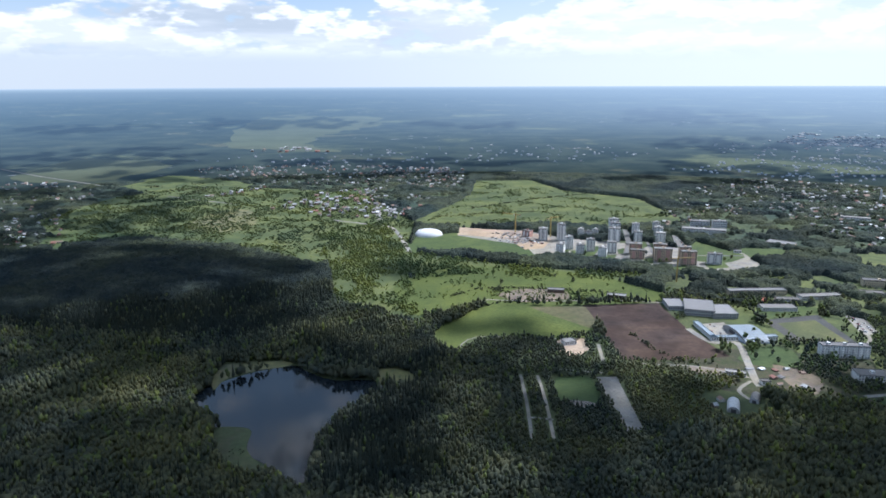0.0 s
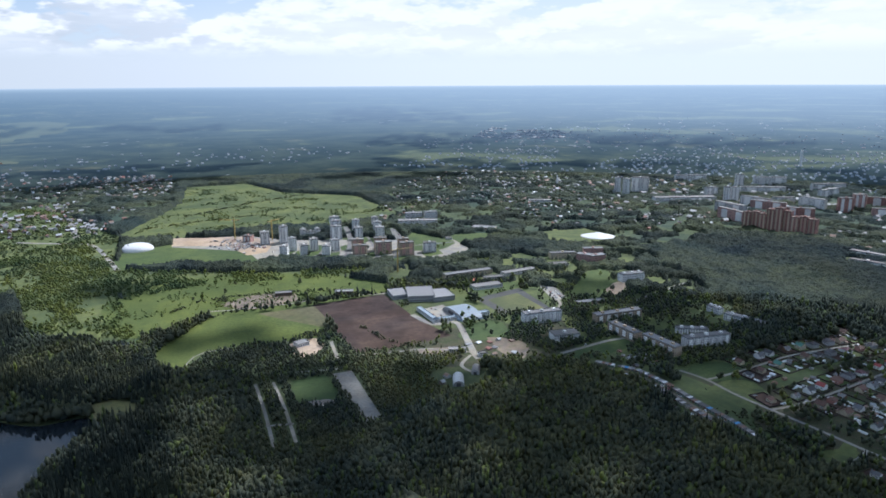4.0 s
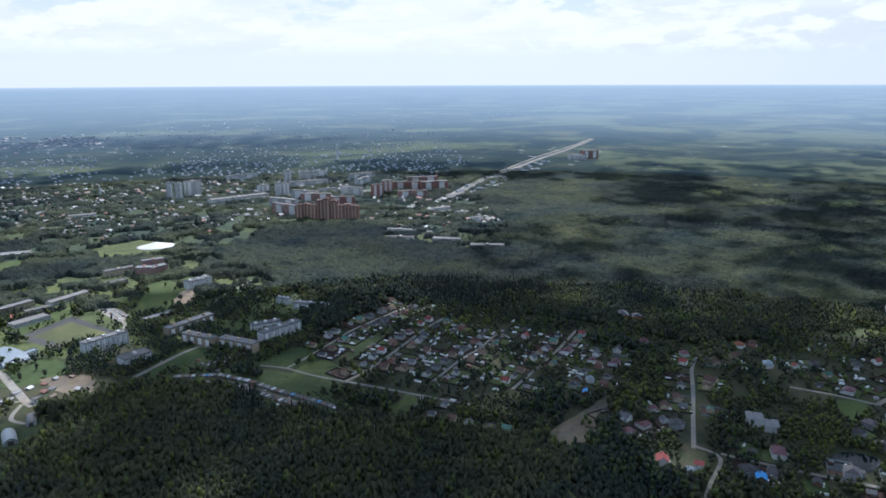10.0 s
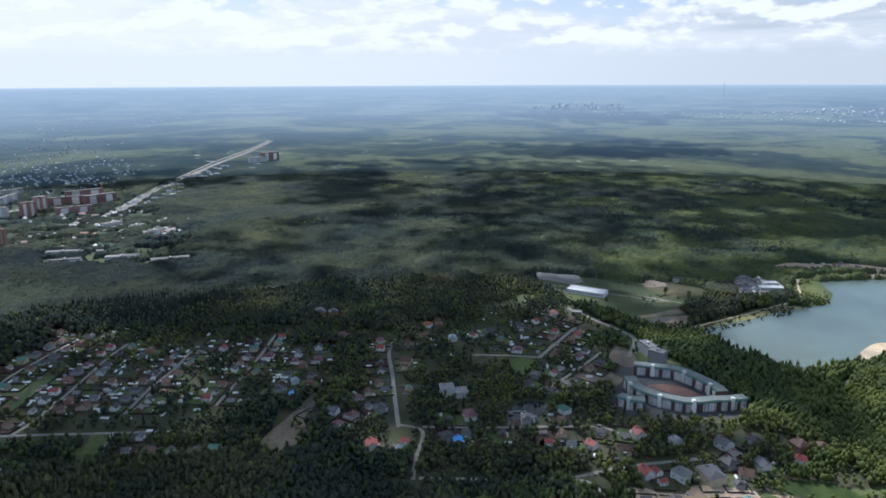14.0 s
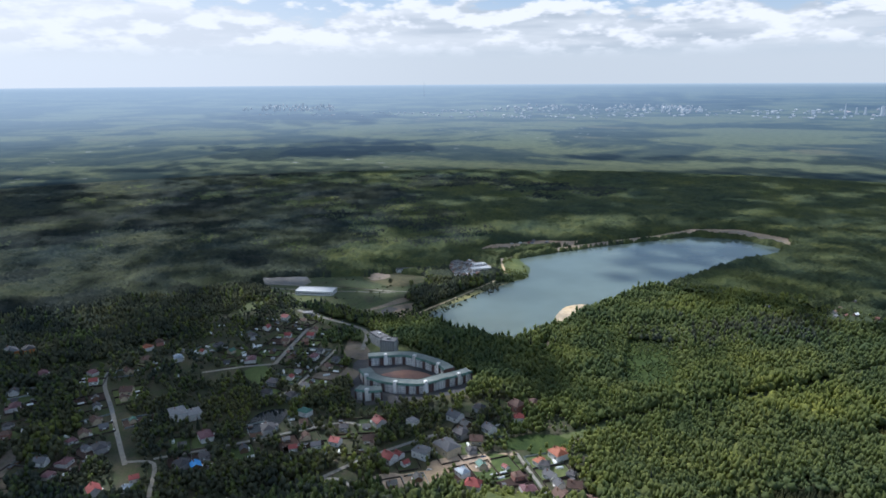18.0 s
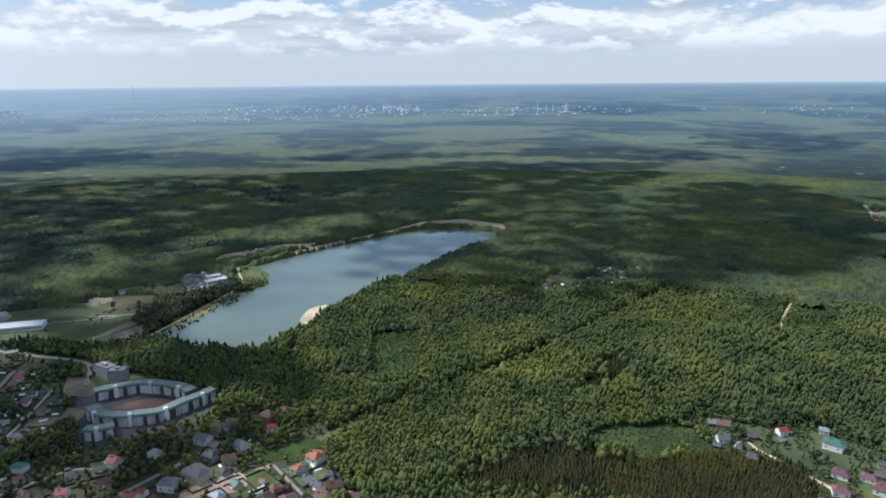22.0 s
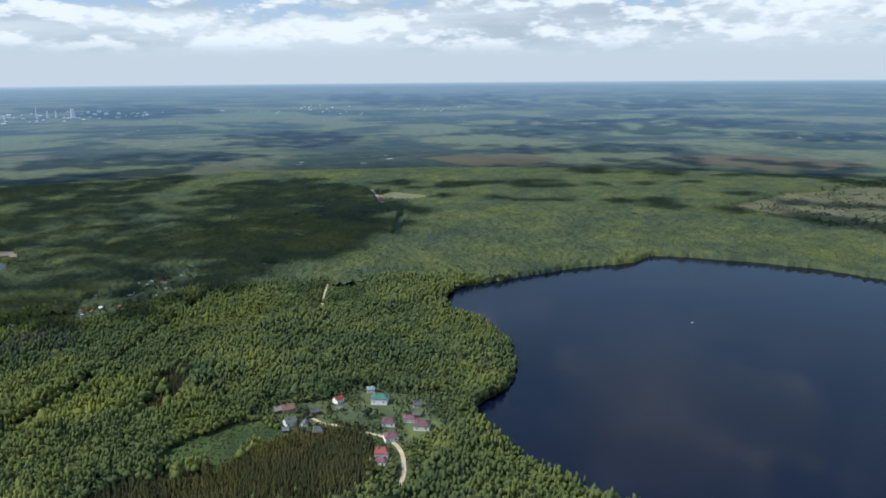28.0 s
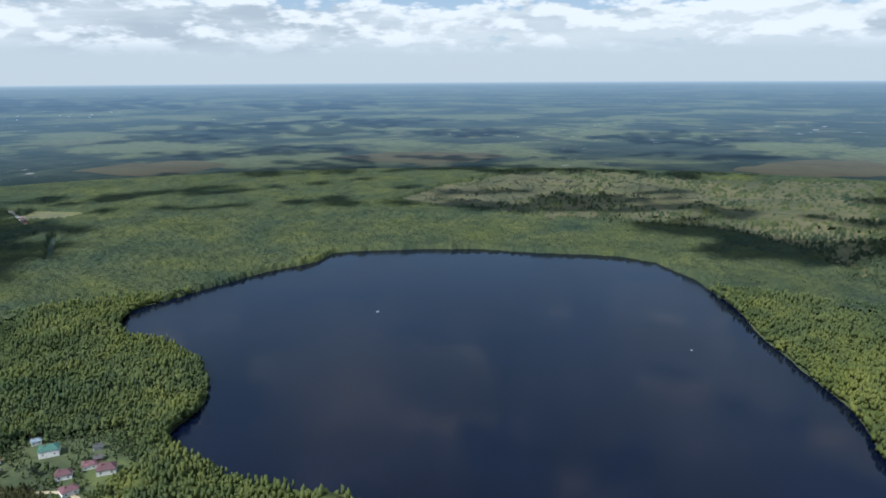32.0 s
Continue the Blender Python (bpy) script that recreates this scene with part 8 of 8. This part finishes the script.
def tunnels(outline, space, share, seed):
    """Film greenhouses of the gardens, strewn over a stretch of plots."""
    g = np.random.default_rng(seed)
    xs, ys = [p[0] for p in outline], [p[1] for p in outline]
    ax, ay = np.meshgrid(np.arange(min(xs), max(xs), space), np.arange(min(ys), max(ys), space))
    px, py = ax.ravel() + g.uniform(-0.45, 0.45, ax.size) * space, ay.ravel() + g.uniform(-0.45, 0.45, ax.size) * space
    keep = in_poly(px, py, outline) & (g.uniform(0, 1, ax.size) < share)
    for pts, width in ROADS:
        keep &= ~near_line(px, py, pts, width * 0.5 + 4)
    px, py = px[keep], py[keep]
    n = len(px)
    root = tagged(new("garden_tunnels"), "white film tunnels and cold frames among the garden plots", "greenhouses", kind="stuff")
    tagged(batch("tunnel_covers", [TUNNEL], px, py, g.uniform(5, 10, n), g.uniform(1.6, 2.3, n), M_FILM, root, turn=g.choice((0.05, 1.62), n) + g.normal(0, 0.06, n), deep=g.uniform(2.4, 3.4, n)), kind="stuff")


tunnels([(620, 590), (840, 596), (880, 540), (900, 300), (780, 235), (640, 290), (600, 400), (600, 540)], 19, 0.36, 90)
tunnels([(766, 119), (987, 61), (1014, -78), (890, -134), (748, -105), (803, 20)], 24, 0.25, 91)
hamlet([(625, 578), (743, 600), (859, 575), (724, 506), (626, 499)], 17, 0.45, 26, "garden sheds of the settlement", 4.5, 3)
hamlet([(766, 119), (987, 61), (1014, -78), (890, -134), (748, -105), (803, 20)], 20, 0.35, 27, "garden sheds of the village", 5, 3)


# the woods, grown round all that stands
woods(490, 740, 4.3, 11, NEAR_LEAF, NEAR_FIR, 16.0, "dense mixed wood of birch, aspen and fir in fresh leaf")
woods(740, 1160, 4.8, 12, MID_LEAF, MID_FIR, 15.5, "mixed wood in fresh spring leaf")


def canopy(r0, r1, cell, rough, seed, label, fall=0.0):
    """The closed roof of the far woods: an uneven sheet of crowns that drops to the ground at clearings."""
    g = np.random.default_rng(seed)
    n_r, n_a = int((r1 - r0) / cell), int(radians(SIGHT[0] - SIGHT[1]) * (r0 + r1) * 0.5 / cell)
    rr = r0 + (r1 - r0) * np.arange(n_r + 1) / n_r
    aa = np.radians(np.linspace(SIGHT[0], SIGHT[1], n_a + 1))
    ra, ya = np.meshgrid(rr, aa, indexing="ij")
    ra = ra + g.uniform(-0.36, 0.36, ra.shape) * cell
    ya = ya + g.uniform(-0.36, 0.36, ya.shape) * cell / ra
    px, py, r = (-np.sin(ya) * ra).ravel(), (np.cos(ya) * ra).ravel(), ra.ravel()
    wood = np.ones(len(px), bool)
    for poly in OPEN:
        if max(math.hypot(*p) for p in poly) > r0 - 40:
            wood &= ~in_poly(px, py, poly)
    for pts, width in ROADS:
        if max(math.hypot(*p) for p in pts) > r0 - 40:
            wood &= ~near_line(px, py, pts, width * 0.5 + 3.0)
    dice = g.uniform(0, 1, len(px))
    for poly in HEATH:
        wood &= ~(in_poly(px + g.normal(0, 20, len(px)), py + g.normal(0, 20, len(px)), poly) & (dice > 0.1))
    thin = np.zeros(len(px), bool)
    for poly in SPARSE:
        thin |= in_poly(px, py, poly)
    ids = np.nonzero(thin)[0]
    grove = np.array([noise.noise(Vector((px[i] * 0.030, py[i] * 0.030, 7.7))) for i in ids])
    wood[ids] &= grove + g.normal(0, 0.12, len(ids)) > 0.0
    swell = np.array([noise.noise(Vector((x * 0.02, y * 0.02, 4.4))) + noise.noise(Vector((x * 0.055, y * 0.055, 8.4))) for x, y in zip(px, py)])
    high = (9.0 + 2.8 * swell + rough * g.uniform(-1, 1, len(px))) * np.where(thin, 0.8, 1.0)
    if fall:
        high = high * np.clip((r1 + 10 - r) / fall, 0.1, 1)
    pz = gz_np(px, py) + np.where(wood, np.maximum(high, 1.5), -3.0)
    v = np.column_stack((px, py, pz)).astype(np.float32)
    idx = np.arange((n_r + 1) * (n_a + 1)).reshape(n_r + 1, n_a + 1)
    a, b, c, d = idx[:-1, :-1].ravel(), idx[1:, :-1].ravel(), idx[1:, 1:].ravel(), idx[:-1, 1:].ravel()
    quads = np.column_stack((a, d, c, b))
    quads = quads[wood[quads].any(axis=1)]
    mx, my = px[quads].mean(axis=1), py[quads].mean(axis=1)
    dark = np.zeros(len(mx), bool)
    for poly in CONIFERS:
        dark |= in_poly(mx + g.normal(0, 14, len(mx)), my + g.normal(0, 14, len(mx)), poly)
    drift = np.array([noise.noise(Vector((x * 0.0035, y * 0.0035, 9.1))) + 0.5 * noise.noise(Vector((x * 0.012, y * 0.012, 1.1))) for x, y in zip(mx, my)])
    mixed = np.array([noise.noise(Vector((x * 0.006, y * 0.006, 3.3))) for x, y in zip(mx, my)])
    fresh = g.uniform(0.2, 0.8, len(mx)) < (-92 - yaw_of(mx, my) + 34 * drift) / 22
    kind = np.where(dark | (~fresh & (mixed > 0.22)), 2, np.where(fresh, 1, 0))
    used = np.unique(quads)
    remap = np.zeros(len(v), int)
    remap[used] = np.arange(len(used))
    me = bpy.data.meshes.new("canopy")
    me.vertices.add(len(used))
    me.vertices.foreach_set("co", v[used].ravel())
    me.loops.add(len(quads) * 4)
    me.loops.foreach_set("vertex_index", remap[quads].astype(np.int32).ravel())
    me.polygons.add(len(quads))
    me.polygons.foreach_set("loop_start", (np.arange(len(quads)) * 4).astype(np.int32))
    me.update(calc_edges=True)
    for m in CANOPY:
        me.materials.append(m)
    me.polygons.foreach_set("material_index", kind.astype(np.int32))
    me.polygons.foreach_set("use_smooth", np.ones(len(quads), bool))
    return tagged(new("canopy", me), label, "trees", kind="stuff")


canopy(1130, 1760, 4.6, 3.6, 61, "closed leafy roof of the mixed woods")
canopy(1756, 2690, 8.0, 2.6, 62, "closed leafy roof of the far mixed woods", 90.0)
woods(60, 2400, 28.0, 15, DIM_LEAF, FAR_FIR, 20.0, "woods on the unseen side of the lake", in_view=False)
woods(60, 490, 22.0, 16, DIM_LEAF, FAR_FIR, 19.0, "woods below the camera")

# far cloud field: unseen broken heaps, strewn to streak the distant plain with shade
far_rng = np.random.default_rng(21)
for i in range(30):
    yaw = radians(45 - 285 * (i + far_rng.uniform(0, 1)) / 30)
    near = ((far_rng.uniform(1750, 2350), 60),) if yaw < radians(-150) else ()
    for dist, deep in near + ((far_rng.uniform(2450, 2800), 70), (far_rng.uniform(2850, 3300), 110), (far_rng.uniform(3350, 3900), 150), (far_rng.uniform(3950, 4500), 120)):
        cx, cy = -math.sin(yaw) * dist, math.cos(yaw) * dist
        if far_rng.uniform(0, 1) < 0.52:
            continue
        a, b = far_rng.uniform(250, 650), deep * far_rng.uniform(0.6, 1.5)
        ring = []
        for j in range(12):
            q = 2 * math.pi * j / 12
            u, v = a * math.cos(q) * far_rng.uniform(0.6, 1.3), b * math.sin(q) * far_rng.uniform(0.6, 1.3)
            ring.append((cx + u * math.cos(yaw) - v * math.sin(yaw), cy + u * math.sin(yaw) + v * math.cos(yaw)))
        cloud(ring, 0.3, 62.0, 100 + i)
